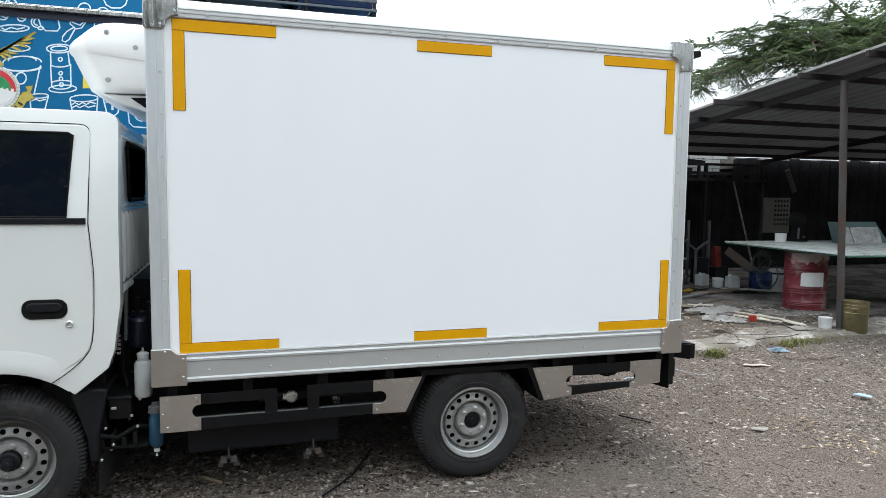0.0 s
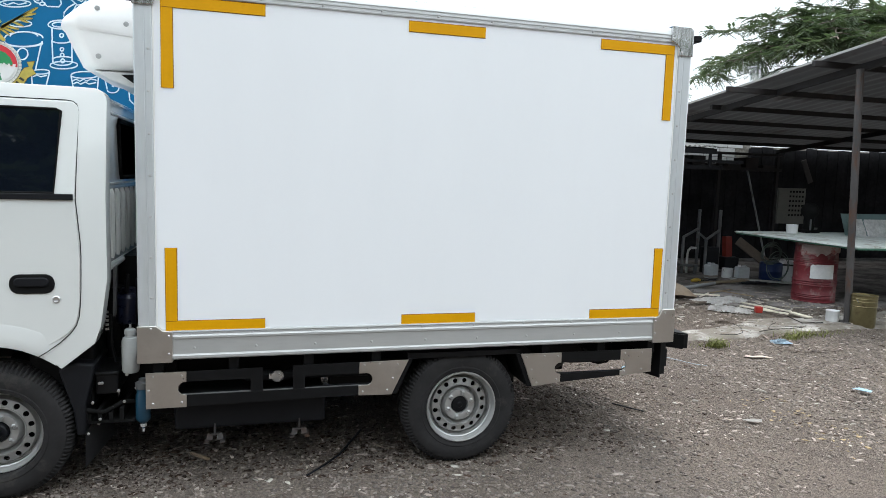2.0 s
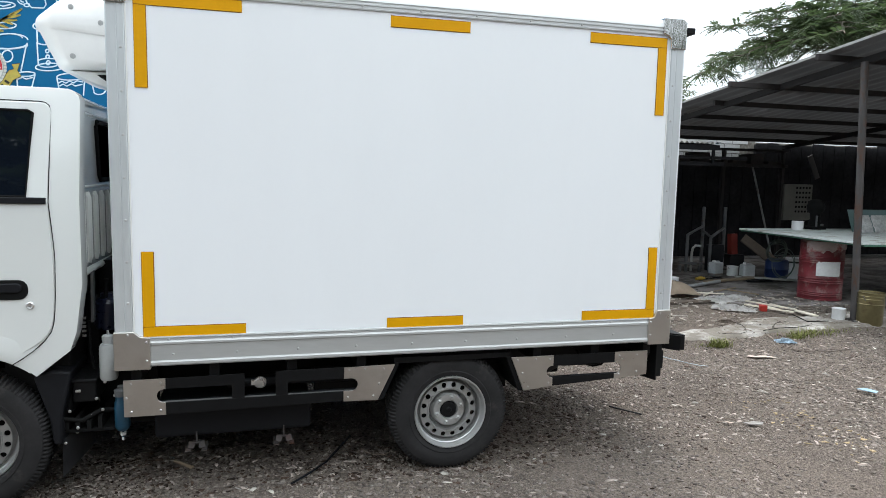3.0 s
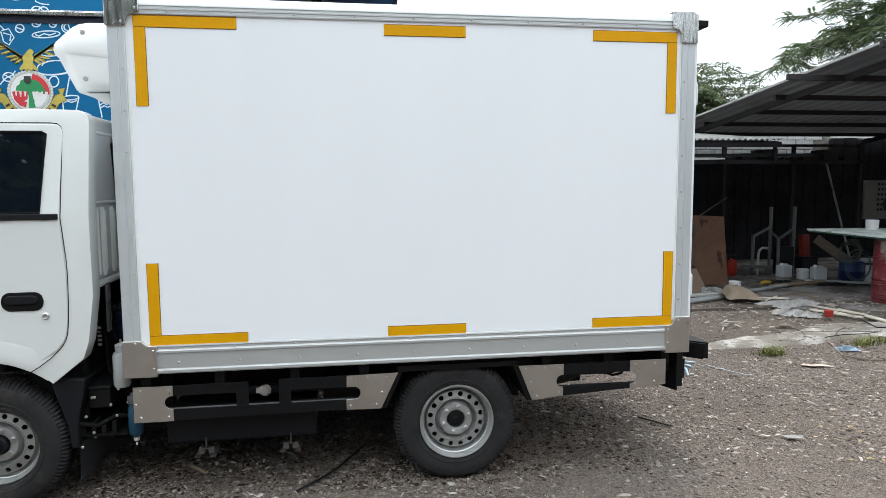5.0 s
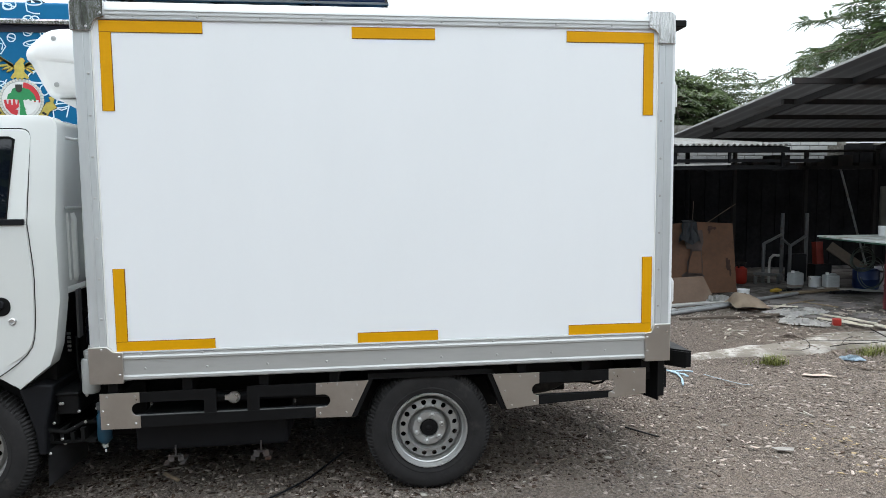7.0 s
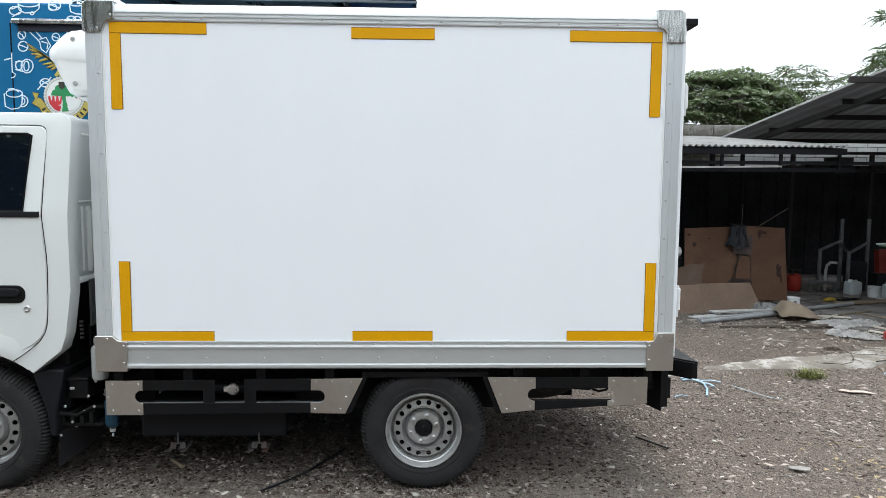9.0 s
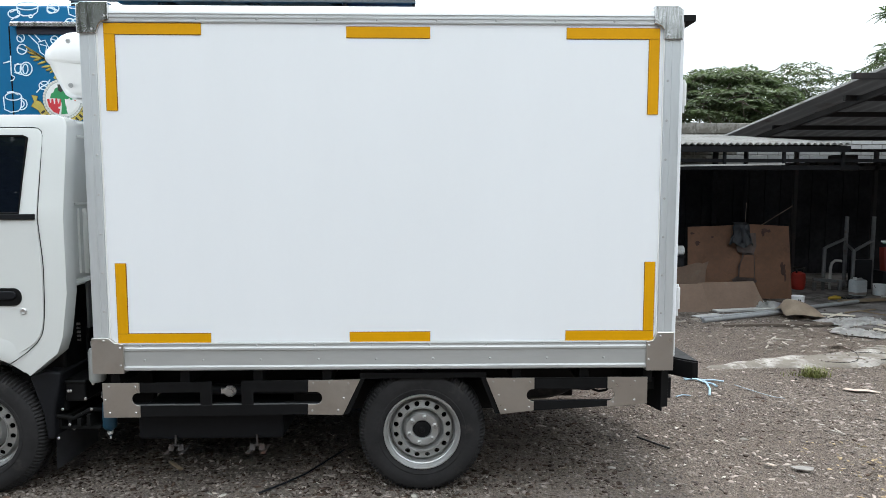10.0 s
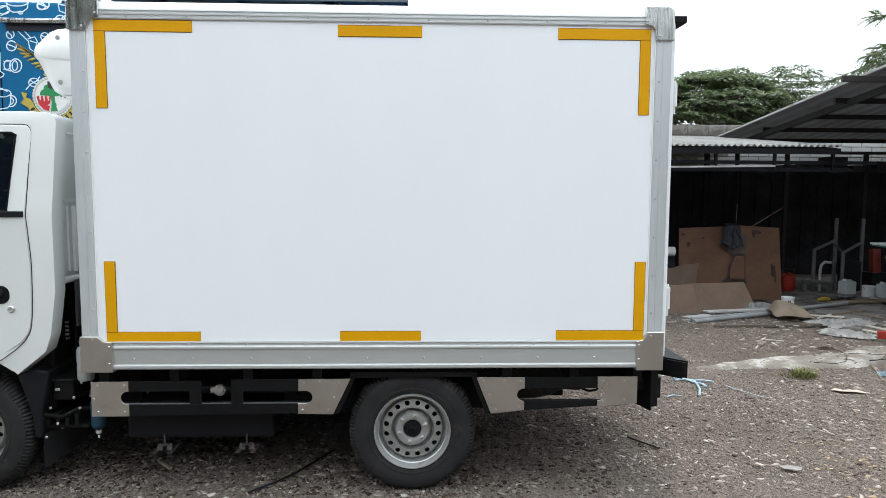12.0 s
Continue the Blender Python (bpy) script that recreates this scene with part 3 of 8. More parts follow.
SR = (SLOT_B - SLOT_A) / 2
SM = (SLOT_B + SLOT_A) / 2


def guard(pts, name, material, label, y=0.0):
    bm = B()
    plate(bm, pts, GY0 - y, GY1 - y)
    return part(name, bm, material, truck, label, bevel=0.0015)


# forward guard, cut for the filler cap
guard([(0.300, 0.436), (1.420, 0.446), (1.420, SLOT_A), (0.30, SLOT_A - 0.004)], "guard_bar", M_BLACK, "black lower guard bar")
guard([(0.300, SLOT_B), (0.728, SLOT_B), (0.728, SLOT_A - 0.002), (0.790, SLOT_A - 0.002), (0.790, 0.622), (0.300, 0.617)], "guard_bar", M_BLACK, "black upper guard bar")
guard([(0.942, SLOT_A - 0.002), (1.004, SLOT_A - 0.002), (1.004, SLOT_B), (1.420, SLOT_B), (1.420, 0.628), (0.942, 0.626)], "guard_bar", M_BLACK, "black upper guard bar")
for xa, xb in ((0.300, 0.730), (0.790, 0.942), (1.004, 1.420), (2.44, 2.92)):
    bm = B()
    bx(bm, xa, xb, GY0 + 0.003, 0.060, SLOT_A - 0.004, SLOT_A + 0.001)
    lip = part("guard_lip", bm, M_PLASTIC, truck)
    bm = B()
    bx(bm, xa, xb, GY0 + 0.001, GY0 + 0.007, SLOT_A - 0.002, SLOT_A + 0.0035)
    part("worn_edge", bm, M_PIPE, lip, "thin pale edge")
g1p = guard([(0.228, 0.436)] + [(0.418, 0.436)] + [(0.418, SLOT_A - 0.002)] + arc(0.410, SM, SR, 270, 90)[0:] + [(0.418, SLOT_B), (0.418, 0.619), (0.228, 0.619)],
            "guard_end", M_STEEL, "brushed stainless guard end plate", 0.004)
g2p = guard([(1.288, 0.444), (1.470, 0.440), (1.562, 0.630), (1.292, 0.627), (1.290, SLOT_B)] + arc(1.330, SM, SR, 90, -90) + [(1.288, SLOT_A)],
            "guard_end", M_STEEL, "brushed stainless guard end plate", 0.004)
g3p = guard([(2.222, 0.634), (2.300, 0.438), (2.475, 0.456), (2.475, SLOT_A + 0.004)] + arc(2.47, SM + 0.006, SR, 270, 90) + [(2.478, SLOT_B + 0.006), (2.478, 0.632)],
            "guard_end", M_STEEL, "brushed stainless guard end plate", 0.004)
g4p = guard([(2.866, 0.474), (3.078, 0.490), (3.078, 0.634), (2.866, 0.634), (2.866, SLOT_B + 0.006)] + arc(2.872, SM + 0.006, SR, 90, -90) + [(2.866, SLOT_A + 0.006)],
            "guard_end", M_STEEL, "brushed stainless guard end plate", 0.004)
guard([(2.40, 0.450), (2.90, 0.478), (2.90, SLOT_A + 0.006), (2.40, SLOT_A + 0.004)], "guard_bar", M_BLACK, "black lower guard bar")
guard([(2.40, SLOT_B + 0.006), (2.90, SLOT_B + 0.006), (2.90, 0.632), (2.40, 0.632)], "guard_bar", M_BLACK, "black upper guard bar")
for ob, spots in ((g1p, ((0.262, 0.6), (0.395, 0.6), (0.262, 0.46), (0.395, 0.46), (0.24, 0.53))), (g2p, ((1.318, 0.612), (1.40, 0.615), (1.50, 0.61), (1.31, 0.465), (1.445, 0.465), (1.475, 0.53))),
                  (g3p, ((2.26, 0.615), (2.37, 0.616), (2.455, 0.612), (2.29, 0.54), (2.325, 0.46), (2.45, 0.475))), (g4p, ((2.895, 0.612), (3.01, 0.612), (2.895, 0.5), (3.01, 0.51)))):
    for x, z in spots:
        piece("rivet", RIVET, (x, GY0 - 0.004, z), ob)
# the same guard on the far side, unseen, added with a tray to block light
for xa, xb in ((0.24, 1.5), (2.26, 3.05)):
    bm = B()
    bx(bm, xa, xb, 1.712, 1.72, 0.44, 0.50)
    bx(bm, xa, xb, 1.712, 1.72, 0.56, 0.63)
    bx(bm, xa, xa + 0.2, 1.712, 1.72, 0.50, 0.56)
    bx(bm, xb - 0.2, xb, 1.712, 1.72, 0.50, 0.56)
    part("far_guard", bm, M_BLACK, truck)
bm = B()
bx(bm, 0.45, 1.2, 1.28, 1.62, 0.27, 0.56)
part("battery_tray", bm, M_BLACK, truck, bevel=0.01)
bm = B()
tube(bm, [(-0.6, 0.86, 0.42), (0.3, 0.86, 0.40), (1.75, 0.85, 0.34)], [0.13, 0.05, 0.045], 14)
part("drive_shaft", bm, M_BLACK, truck, smooth=True)
bm = B()
tube(bm, [(-0.4, 1.02, 0.36), (0.6, 1.03, 0.35), (1.2, 1.02, 0.36), (1.5, 1.02, 0.50), (2.2, 1.02, 0.50), (2.9, 1.02, 0.40)], 0.03, 10)
tube(bm, [(0.35, 1.03, 0.35), (0.95, 1.03, 0.35)], 0.085, 16)
part("exhaust", bm, M_BLACK, truck, smooth=True)
# slanted wheel-house plates
for pts in ([(1.470, 0.440), (1.562, 0.634), (1.588, 0.634), (1.500, 0.440)], [(2.222, 0.634), (2.300, 0.438), (2.272, 0.438), (2.194, 0.634)]):
    bm = B()
    plate(bm, pts, 0.024, 0.55)
    part("wheel_house", bm, M_BLACK, truck, bevel=0.002)
bm = B()
plate(bm, [(1.56, 0.63), (2.224, 0.634), (2.224, 0.66), (1.56, 0.66)], 0.03, 0.55)
part("wheel_house", bm, M_BLACK, truck)

# chassis under the box
for y0 in (0.50, 1.18):
    bm = B()
    bx(bm, -1.2, 3.15, y0, y0 + 0.07, 0.43, 0.56)
    part("chassis_rail", bm, M_BLACK, truck, "black chassis rail", bevel=0.004)
for x in (0.26, 0.62, 1.0, 1.36, 2.36, 2.72, 3.06):
    bm = B()
    bx(bm, x, x + 0.05, 0.04, 1.71, 0.60, 0.69)
    part("cross_member", bm, M_BLACK, truck, bevel=0.003)
bm = B()
bx(bm, 0.24, 3.12, 0.5, 0.56, 0.56, 0.69)
bx(bm, 0.24, 3.12, 1.19, 1.25, 0.56, 0.69)
part("sub_frame", bm, M_BLACK, truck)
bm = B()
bx(bm, 0.342, 1.128, 0.155, 0.50, 0.262, 0.432)
tank = part("fuel_tank", bm, M_PLASTIC, truck, "black steel fuel tank", bevel=0.02)
for x in (0.545, 0.985):
    bm = B()
    bar(bm, (x, 0.147, 0.29), (x, 0.147, 0.226), 0.008, 0.008)
    for s in (-1, 1):
        bar(bm, (x + s * 0.022, 0.150, 0.236), (x + s * 0.028, 0.142, 0.205), 0.03, 0.004, (0, 1, 0))
        bar(bm, (x + s * 0.040, 0.10, 0.203), (x + s * 0.040, 0.22, 0.203), 0.026, 0.005)
    bar(bm, (x - 0.024, 0.147, 0.236), (x + 0.024, 0.147, 0.236), 0.024, 0.006)
    part("tank_clamp", bm, M_POST, tank, "bare steel strap clamp")
bm = B()
lathe(bm, [(0.0, 0.036), (0.022, 0.035), (0.024, 0.028), (0.031, 0.026), (0.031, 0.010), (0.025, 0.006), (0.018, 0.002), (0, 0.002)], Matrix.Translation((0.866, 0.10, 0.556)) @ Matrix.Rotation(radians(98), 4, "X"), 24)
bx(bm, 0.822, 0.85, 0.066, 0.088, 0.545, 0.57)
part("filler_cap", bm, M_BOLT, tank, "silver fuel filler cap", True)
bm = B()
tube(bm, [(0.70, 0.2, 0.53), (0.9, 0.22, 0.52), (1.3, 0.24, 0.54)], 0.03, 12)
tube(bm, [(1.0, 0.16, 0.535), (1.36, 0.16, 0.532)], 0.022, 12)
part("air_pipe", bm, M_PLASTIC, truck, smooth=True)
bm = B()
tube(bm, [(2.42, 0.12, 0.56), (2.6, 0.12, 0.545), (2.72, 0.10, 0.55), (2.8, 0.09, 0.56), (2.9, 0.10, 0.585), (3.05, 0.12, 0.6)], 0.008, 8)
tube(bm, [(2.62, 0.11, 0.585), (2.7, 0.09, 0.552), (2.78, 0.085, 0.548), (2.86, 0.09, 0.575)], 0.006, 8)
part("brake_cable", bm, M_BLACK, truck, smooth=True)
# extra dark rails and plate, added to cover bright ground behind the guard
bm = B()
bx(bm, 1.16, 2.30, 0.30, 0.36, 0.375, 0.545)
part("chassis_rail", bm, M_BLACK, truck, bevel=0.004)
bm = B()
bx(bm, -0.02, 2.30, 1.34, 1.40, 0.375, 0.545)
part("chassis_rail", bm, M_BLACK, truck, bevel=0.004)
bm = B()
bx(bm, 0.04, 0.33, 0.40, 0.46, 0.27, 0.66)
part("cross_member", bm, M_BLACK, truck, bevel=0.004)
# axle and springs
bm = B()
tube(bm, [(1.886, 0.2, 0.325), (1.886, 1.5, 0.325)], 0.055, 16)
lathe(bm, [(0, 0.16), (0.1, 0.13), (0.15, 0.05), (0.15, -0.05), (0.1, -0.13), (0, -0.16)], Matrix.Translation((1.886, 0.85, 0.325)), 20)
part("rear_axle", bm, M_BLACK, truck, smooth=True)
for y in (0.42, 1.28):
    bm = B()
    for i in range(4):
        d = 0.11 * i
        bar(bm, (1.30 + d, y, 0.40 - 0.012 * i), (1.886, y, 0.385 - 0.014 * i), 0.06, 0.011)
        bar(bm, (1.886, y, 0.385 - 0.014 * i), (2.47 - d, y, 0.40 - 0.012 * i), 0.06, 0.011)
    part("leaf_spring", bm, M_BLACK, truck)


# wheels
def wheel(cx, cz, yface, hub_out):
    """A steel wheel with its outer tyre wall at yface; hub_out: how far the hub stands out."""
    m = Matrix.Translation((cx, yface, cz)) @ Matrix.Rotation(radians(90), 4, "X")      # local z points to -y, outwards
    R, WD = 0.341, 0.190
    bm = B()
    lathe(bm, [(0.10, -0.18), (0.155, -0.175), (0.16, -0.115), (0.10, -0.11), (0, -0.11)], m, 24)
    hub = part("wheel", bm, M_BLACK, truck, "wheel with silver steel rim and black tyre", True)
    # tyre
    bm = B()
    seg = 392
    deep = 0.045 if hub_out > 0 else 0.0          # the front rims sit deeper in their tyres
    ri = 0.2075 if hub_out > 0 else 0.196
    prof = [(ri, -0.012), (0.213, 0.0), (0.232, 0.004), (0.236, 0.0015), (0.262, 0.005), (0.294, 0.001), (0.310, -0.006), (0.3135, -0.010), (0.328, -0.018), (0.338, -0.032), (R, -0.05), (R + 0.001, -0.075),
            (R - 0.008, -0.077), (R - 0.008, -0.082), (R + 0.001, -0.084), (R + 0.001, -WD / 2 - 0.012), (R - 0.008, -WD / 2 - 0.014), (R - 0.008, -WD / 2 - 0.02), (R, -WD / 2 - 0.022),
            (R - 0.002, -WD + 0.03), (0.31, -WD + 0.008), (0.27, -WD), (0.22, -WD + 0.004), (ri, -WD + 0.02)]
    rings0 = len(bm.verts)
    lathe(bm, prof, Matrix(), seg, closed=True)
    bm.verts.ensure_lookup_table()
    for i, (r, h) in enumerate(prof):
        if i in (7, 8, 9, 10, 11, 14, 15):
            for k in range(seg):
                if k % 4 < 2:
                    v = bm.verts[i * seg + k]
                    v.co.x *= 1 - (0.030 if i in (8, 9) else 0.018)
                    v.co.y *= 1 - (0.030 if i in (8, 9) else 0.018)
    bmesh.ops.transform(bm, matrix=m, verts=bm.verts)
    for v in bm.verts:
        if v.co.z < 0.004:
            v.co.z = 0.004
    part("tyre", bm, M_RUBBER, hub, "black rubber tyre with notched shoulders", True)
    # rim with its ring of holes; the rear discs sit deep in a stepped barrel
    m = m @ Matrix.Translation((0, 0, -deep))
    dish = 0.0 if hub_out > 0 else 0.026
    bm = B()
    lathe(bm, [(0.204, -0.016), (0.2055, 0.0), (0.203, 0.006), (0.198, 0.006), (0.194, 0.0), (0.191, -0.014), (0.1875, -0.018), (0.186, -0.030), (0.181, -0.034), (0.179, -0.052), (0.176, -0.052 - dish), (0.170, -0.056 - dish), (0.164, -0.040 - dish), (0.160, -0.025 - dish)], m, 64)
    m = m @ Matrix.Translation((0, 0, -dish))
    cells, r0, r1, hr = 16, 0.124, 0.160, 0.0138
    hgt = lambda r: -0.025 + 0.010 * (0.160 - r) / 0.036
    for c in range(cells):
        a0 = 2 * math.pi * (c + 0.5) / cells
        da = math.pi / cells
        rim_pts, hole, inner = [], [], []
        for k in range(16):
            t = 2 * math.pi * k / 16
            ct, st = math.cos(t), math.sin(t)
            s = 1 / max(abs(ct), abs(st))
            u, w = ct * s, st * s
            r = (r0 + r1) / 2 + u * (r1 - r0) / 2
            a = a0 + w * da
            rim_pts.append(bm.verts.new(m @ Vector((r * math.cos(a), r * math.sin(a), hgt(r)))))
            rc = 0.1425 + hr * ct
            ac = a0 + hr * st / 0.1425
            hole.append(bm.verts.new(m @ Vector((rc * math.cos(ac), rc * math.sin(ac), hgt(rc)))))
            inner.append(bm.verts.new(m @ Vector((rc * math.cos(ac), rc * math.sin(ac), hgt(rc) - 0.008))))
        for k in range(16):
            j = (k + 1) % 16
            bm.faces.new((rim_pts[k], rim_pts[j], hole[j], hole[k]))
            bm.faces.new((hole[k], hole[j], inner[j], inner[k]))
    lathe(bm, [(0.124, -0.015), (0.121, -0.010), (0.118, -0.010), (0.115, -0.016), (0.112, -0.040), (0.104, -0.055), (0.097, -0.046), (0.092, -0.018), (0.087, -0.010), (0.060, -0.008), (0.053, -0.010), (0.049, -0.016), (0.048, -0.05)], m, 64)
    part("rim", bm, M_RIM, hub, "silver painted steel rim", True)
    for c in range(6):
        a = 2 * math.pi * (c + 0.3) / 6
        bm = B()
        lathe(bm, [(0.016, -0.012), (0.015, -0.005), (0.011, -0.003), (0.0105, 0.003), (0.008, 0.004), (0.007, -0.002), (0, -0.002)], m @ Matrix.Translation((0.072 * math.cos(a), 0.072 * math.sin(a), 0)), 6)
        part("wheel_nut", bm, M_RIM, hub)
    bm = B()
    if hub_out > 0:
        lathe(bm, [(0.047, -0.05), (0.046, 0.012), (0.040, 0.018), (0.026, 0.019), (0.024, hub_out), (0.016, hub_out + 0.01), (0, hub_out + 0.013)], m, 24)
        part("hub_cap", bm, M_PLASTIC, hub, "dark hub end", True)
    else:
        lathe(bm, [(0.047, -0.05), (0.046, -0.020), (0.040, -0.014), (0.018, -0.012), (0.012, -0.004), (0, -0.002)], m, 24)
        part("hub_cap", bm, M_BLACK, hub, "black hub end", True)


wheel(1.885, 0.331, 0.050, 0)
wheel(-0.452, 0.331, 0.060, 0.05)
# far-side wheels
for cx, cz in ((1.885, 0.328), (-0.452, 0.322)):
    bm = B()
    lathe(bm, [(0.0, -0.08), (0.2, -0.08), (0.2, 0), (0.29, 0.004), (0.325, -0.02), (0.332, -0.05), (0.332, -0.14), (0.31, -0.18), (0.2, -0.19), (0, -0.19)], Matrix.Translation((cx, 1.68, cz)) @ Matrix.Rotation(radians(-90), 4, "X"), 48)
    part("wheel", bm, M_RUBBER, truck, "black tyre on the far side", True)


# spare wheel slung flat under the tail
bm = B()
lathe(bm, [(0.12, 0.0), (0.20, 0.0), (0.29, -0.004), (0.325, 0.02), (0.332, 0.05), (0.332, 0.13), (0.31, 0.17), (0.20, 0.18), (0.12, 0.12), (0.0, 0.12), (0.0, 0.10), (0.12, 0.10)], Matrix.Translation((2.54, 0.83, 0.355)), 40, closed=True)
part("spare_wheel", bm, M_RUBBER, truck, "black spare wheel slung under the tail", True)
bm = B()
tube(bm, [(2.54, 0.83, 0.45), (2.54, 0.83, 0.60)], 0.012, 8)
bx(bm, 2.50, 2.58, 0.56, 1.19, 0.60, 0.64)
part("spare_carrier", bm, M_BLACK, truck)


# ---- cab
def lean(z):
    return max(0.0, z - 1.478) * 0.17


CY0, CY1 = 0.030, 1.672
ARC_X, ARC_Z, ARC_R = -0.460, 0.330, 0.452
arch = arc(ARC_X, ARC_Z, ARC_R, 172, 46, 22)
cab_top = arc(0.0, 1.941, 0.062, 0, 80, 6) + [(-0.06, 2.004), (-0.86, 2.003), (-0.96, 1.97), (-1.33, 1.32), (-1.43, 1.18), (-1.47, 0.80)]
cab_side = [(-1.44, 0.42), (-0.908, 0.42)] + arch + [(-0.125, 0.672), (0.002, 0.775), (0.030, 0.860), (0.062, 1.09)] + cab_top
FLANGE = 0.10


def lean_in(bm):
    for z in (1.478, 1.75):
        bmesh.ops.bisect_plane(bm, geom=[*bm.verts, *bm.edges, *bm.faces], plane_co=(0, 0, z), plane_no=(0, 0, 1))
    for v in bm.verts:
        v.co.y += lean(v.co.z) * (1 if v.co.y < 0.8 else -1)
    return bm


def cab_skin(y_out, y_in):
    """One side of the cab as a deep pressing with a rounded outer rim."""
    bm = B()
    plate(bm, cab_side, y_out, y_in)
    rim_edges = [e for e in bm.edges if all(abs(v.co.y - y_out) < 1e-6 for v in e.verts)]
    bmesh.ops.bevel(bm, geom=rim_edges, offset=0.045, segments=6, profile=0.5, affect="EDGES", clamp_overlap=True)
    return lean_in(bm)


cab = part("cab", cab_skin(CY0, CY0 + FLANGE), M_CAB, truck, "glossy white cab shell", True)
part("far_side", cab_skin(CY1, CY1 - FLANGE), M_CAB, cab, smooth=True)
bm = B()
plate(bm, [(-1.44, 0.42), (-0.908, 0.42)] + arc(ARC_X, ARC_Z, ARC_R, 172, 76, 16) + [(-0.34, 1.135), (0.032, 1.135)] + [(x - 0.03 if x > -0.02 else x, z) for x, z in cab_top], CY0 + FLANGE, CY1 - FLANGE)
part("cab_body", lean_in(bm), M_CAB, cab, smooth=True)


def sweep_arch(r_prof, a0, a1, n=30):
    """A lip round the wheel arch from (radius, outward) pairs."""
    bm = B()
    prev = None
    for i in range(n + 1):
        a = radians(a0 + (a1 - a0) * i / n)
        fade = min(1.0, i / 4, (n - i) / 4)
        row = [bm.verts.new((ARC_X + r * math.cos(a), CY0 - o * fade + 0.001, ARC_Z + r * math.sin(a))) for r, o in r_prof]
        if prev:
            for k in range(len(row) - 1):
                bm.faces.new((prev[k], row[k], row[k + 1], prev[k + 1]))
        prev = row
    return bm


part("wheel_arch_lip", sweep_arch([(ARC_R - 0.004, -0.03), (ARC_R - 0.004, 0.010), (ARC_R + 0.010, 0.0145), (ARC_R + 0.05, 0.0125), (ARC_R + 0.095, 0.0085), (ARC_R + 0.112, 0.006), (ARC_R + 0.13, -0.002)], 170, 50), M_CAB, cab, "white flared arch lip", True)


def rounded(pts, radius, n=5):
    """A closed outline with each corner turned into a short curve."""
    out = []
    pts = [Vector(p) for p in pts]
    for i, p in enumerate(pts):
        a, b = pts[i - 1] - p, pts[(i + 1) % len(pts)] - p
        r1, r2 = min(radius, a.length * 0.45), min(radius, b.length * 0.45)
        q0, q2 = p + a.normalized() * r1, p + b.normalized() * r2
        out += [tuple(q0 * (1 - t) ** 2 + p * (2 * t * (1 - t)) + q2 * t ** 2) for t in [k / n for k in range(n + 1)]]
    return out


door_out = [(-1.06, 0.70), (-0.935, 0.70)] + arc(ARC_X, ARC_Z, ARC_R + 0.020, 137, 62, 12) + [(-0.110, 0.828), (-0.074, 0.880), (-0.060, 0.960), (-0.054, 1.20), (-0.072, 1.478), (-0.056, 1.932), (-0.86, 1.932), (-1.10, 1.48)]
door_out = rounded(door_out, 0.05)
bm = B()
plate(bm, door_out, CY0 - 0.006, CY0 + 0.02, lean, (1.478,))
door = part("door", bm, M_CAB, truck, "white cab door with a black pull handle", True, 0.0035)
seam = [(-0.252, 0.714), (-0.196, 0.749), (-0.147, 0.786), (-0.102, 0.830), (-0.076, 0.868), (-0.064, 0.909), (-0.057, 0.97), (-0.053, 1.04), (-0.049, 1.20), (-0.051, 1.27), (-0.067, 1.474), (-0.060, 1.895), (-0.066, 1.920), (-0.082, 1.934), (-0.11, 1.938), (-0.86, 1.938), (-1.104, 1.48)]
bm = B()
tube(bm, [(x, CY0 - 0.001 + lean(z) - 0.013 * max(0.0, min(1.0, (0.60 - math.hypot(x - ARC_X, z - ARC_Z)) / 0.08)), z) for x, z in seam], 0.0021, 6)
part("door_seal", bm, M_GAP, door)
win = [(-0.945, 1.500), (-0.158, 1.500), (-0.132, 1.885), (-0.152, 1.893), (-0.80, 1.893)]
bm = B()
plate(bm, win, CY0 - 0.0085, CY0 + 0.0, lean)
part("door_window", bm, M_GLASS, door, "dark tinted side window")
bm = B()
tube(bm, [(x, CY0 - 0.008 + lean(z), z) for x, z in win], 0.006, 6, closed=True)
part("window_rubber", bm, M_GAP, door)
bm = B()
plate(bm, [(-1.02, 1.468), (-0.075, 1.468), (-0.075, 1.497), (-1.02, 1.497)], CY0 - 0.016, CY0)
part("belt_strip", bm, M_PLASTIC, door, "dark grey belt strip", bevel=0.004)
bm = B()
hx, hz, hw, hh = -0.258, 1.072, 0.095, 0.046
plate(bm, arc(hx + hw - 0.04, hz + hh - 0.04, 0.04, 0, 90, 5) + arc(hx - hw + 0.04, hz + hh - 0.04, 0.04, 90, 180, 5) + arc(hx - hw + 0.04, hz - hh + 0.04, 0.04, 180, 270, 5) + arc(hx + hw - 0.04, hz - hh + 0.04, 0.04, 270, 360, 5), CY0 - 0.013, CY0)
part("handle_bowl", bm, M_GAP, door, "black recessed handle bowl", bevel=0.005)
bm = B()
hz2 = hz + 0.010
plate(bm, arc(hx + 0.052, hz2, 0.022, -90, 90, 6) + arc(hx - 0.052, hz2, 0.022, 90, 270, 6), CY0 - 0.024, CY0 - 0.012)
part("door_handle", bm, M_PLASTIC, door, "black pull handle", bevel=0.006)
bm = B()
lathe(bm, [(0.017, 0), (0.017, 0.006), (0.013, 0.009), (0.008, 0.007), (0.0, 0.006)], Matrix.Translation((-0.157, CY0 - 0.006, 0.998)) @ Matrix.Rotation(radians(90), 4, "X"), 20)
part("door_lock", bm, M_BOLT, door, "chrome key lock", True)

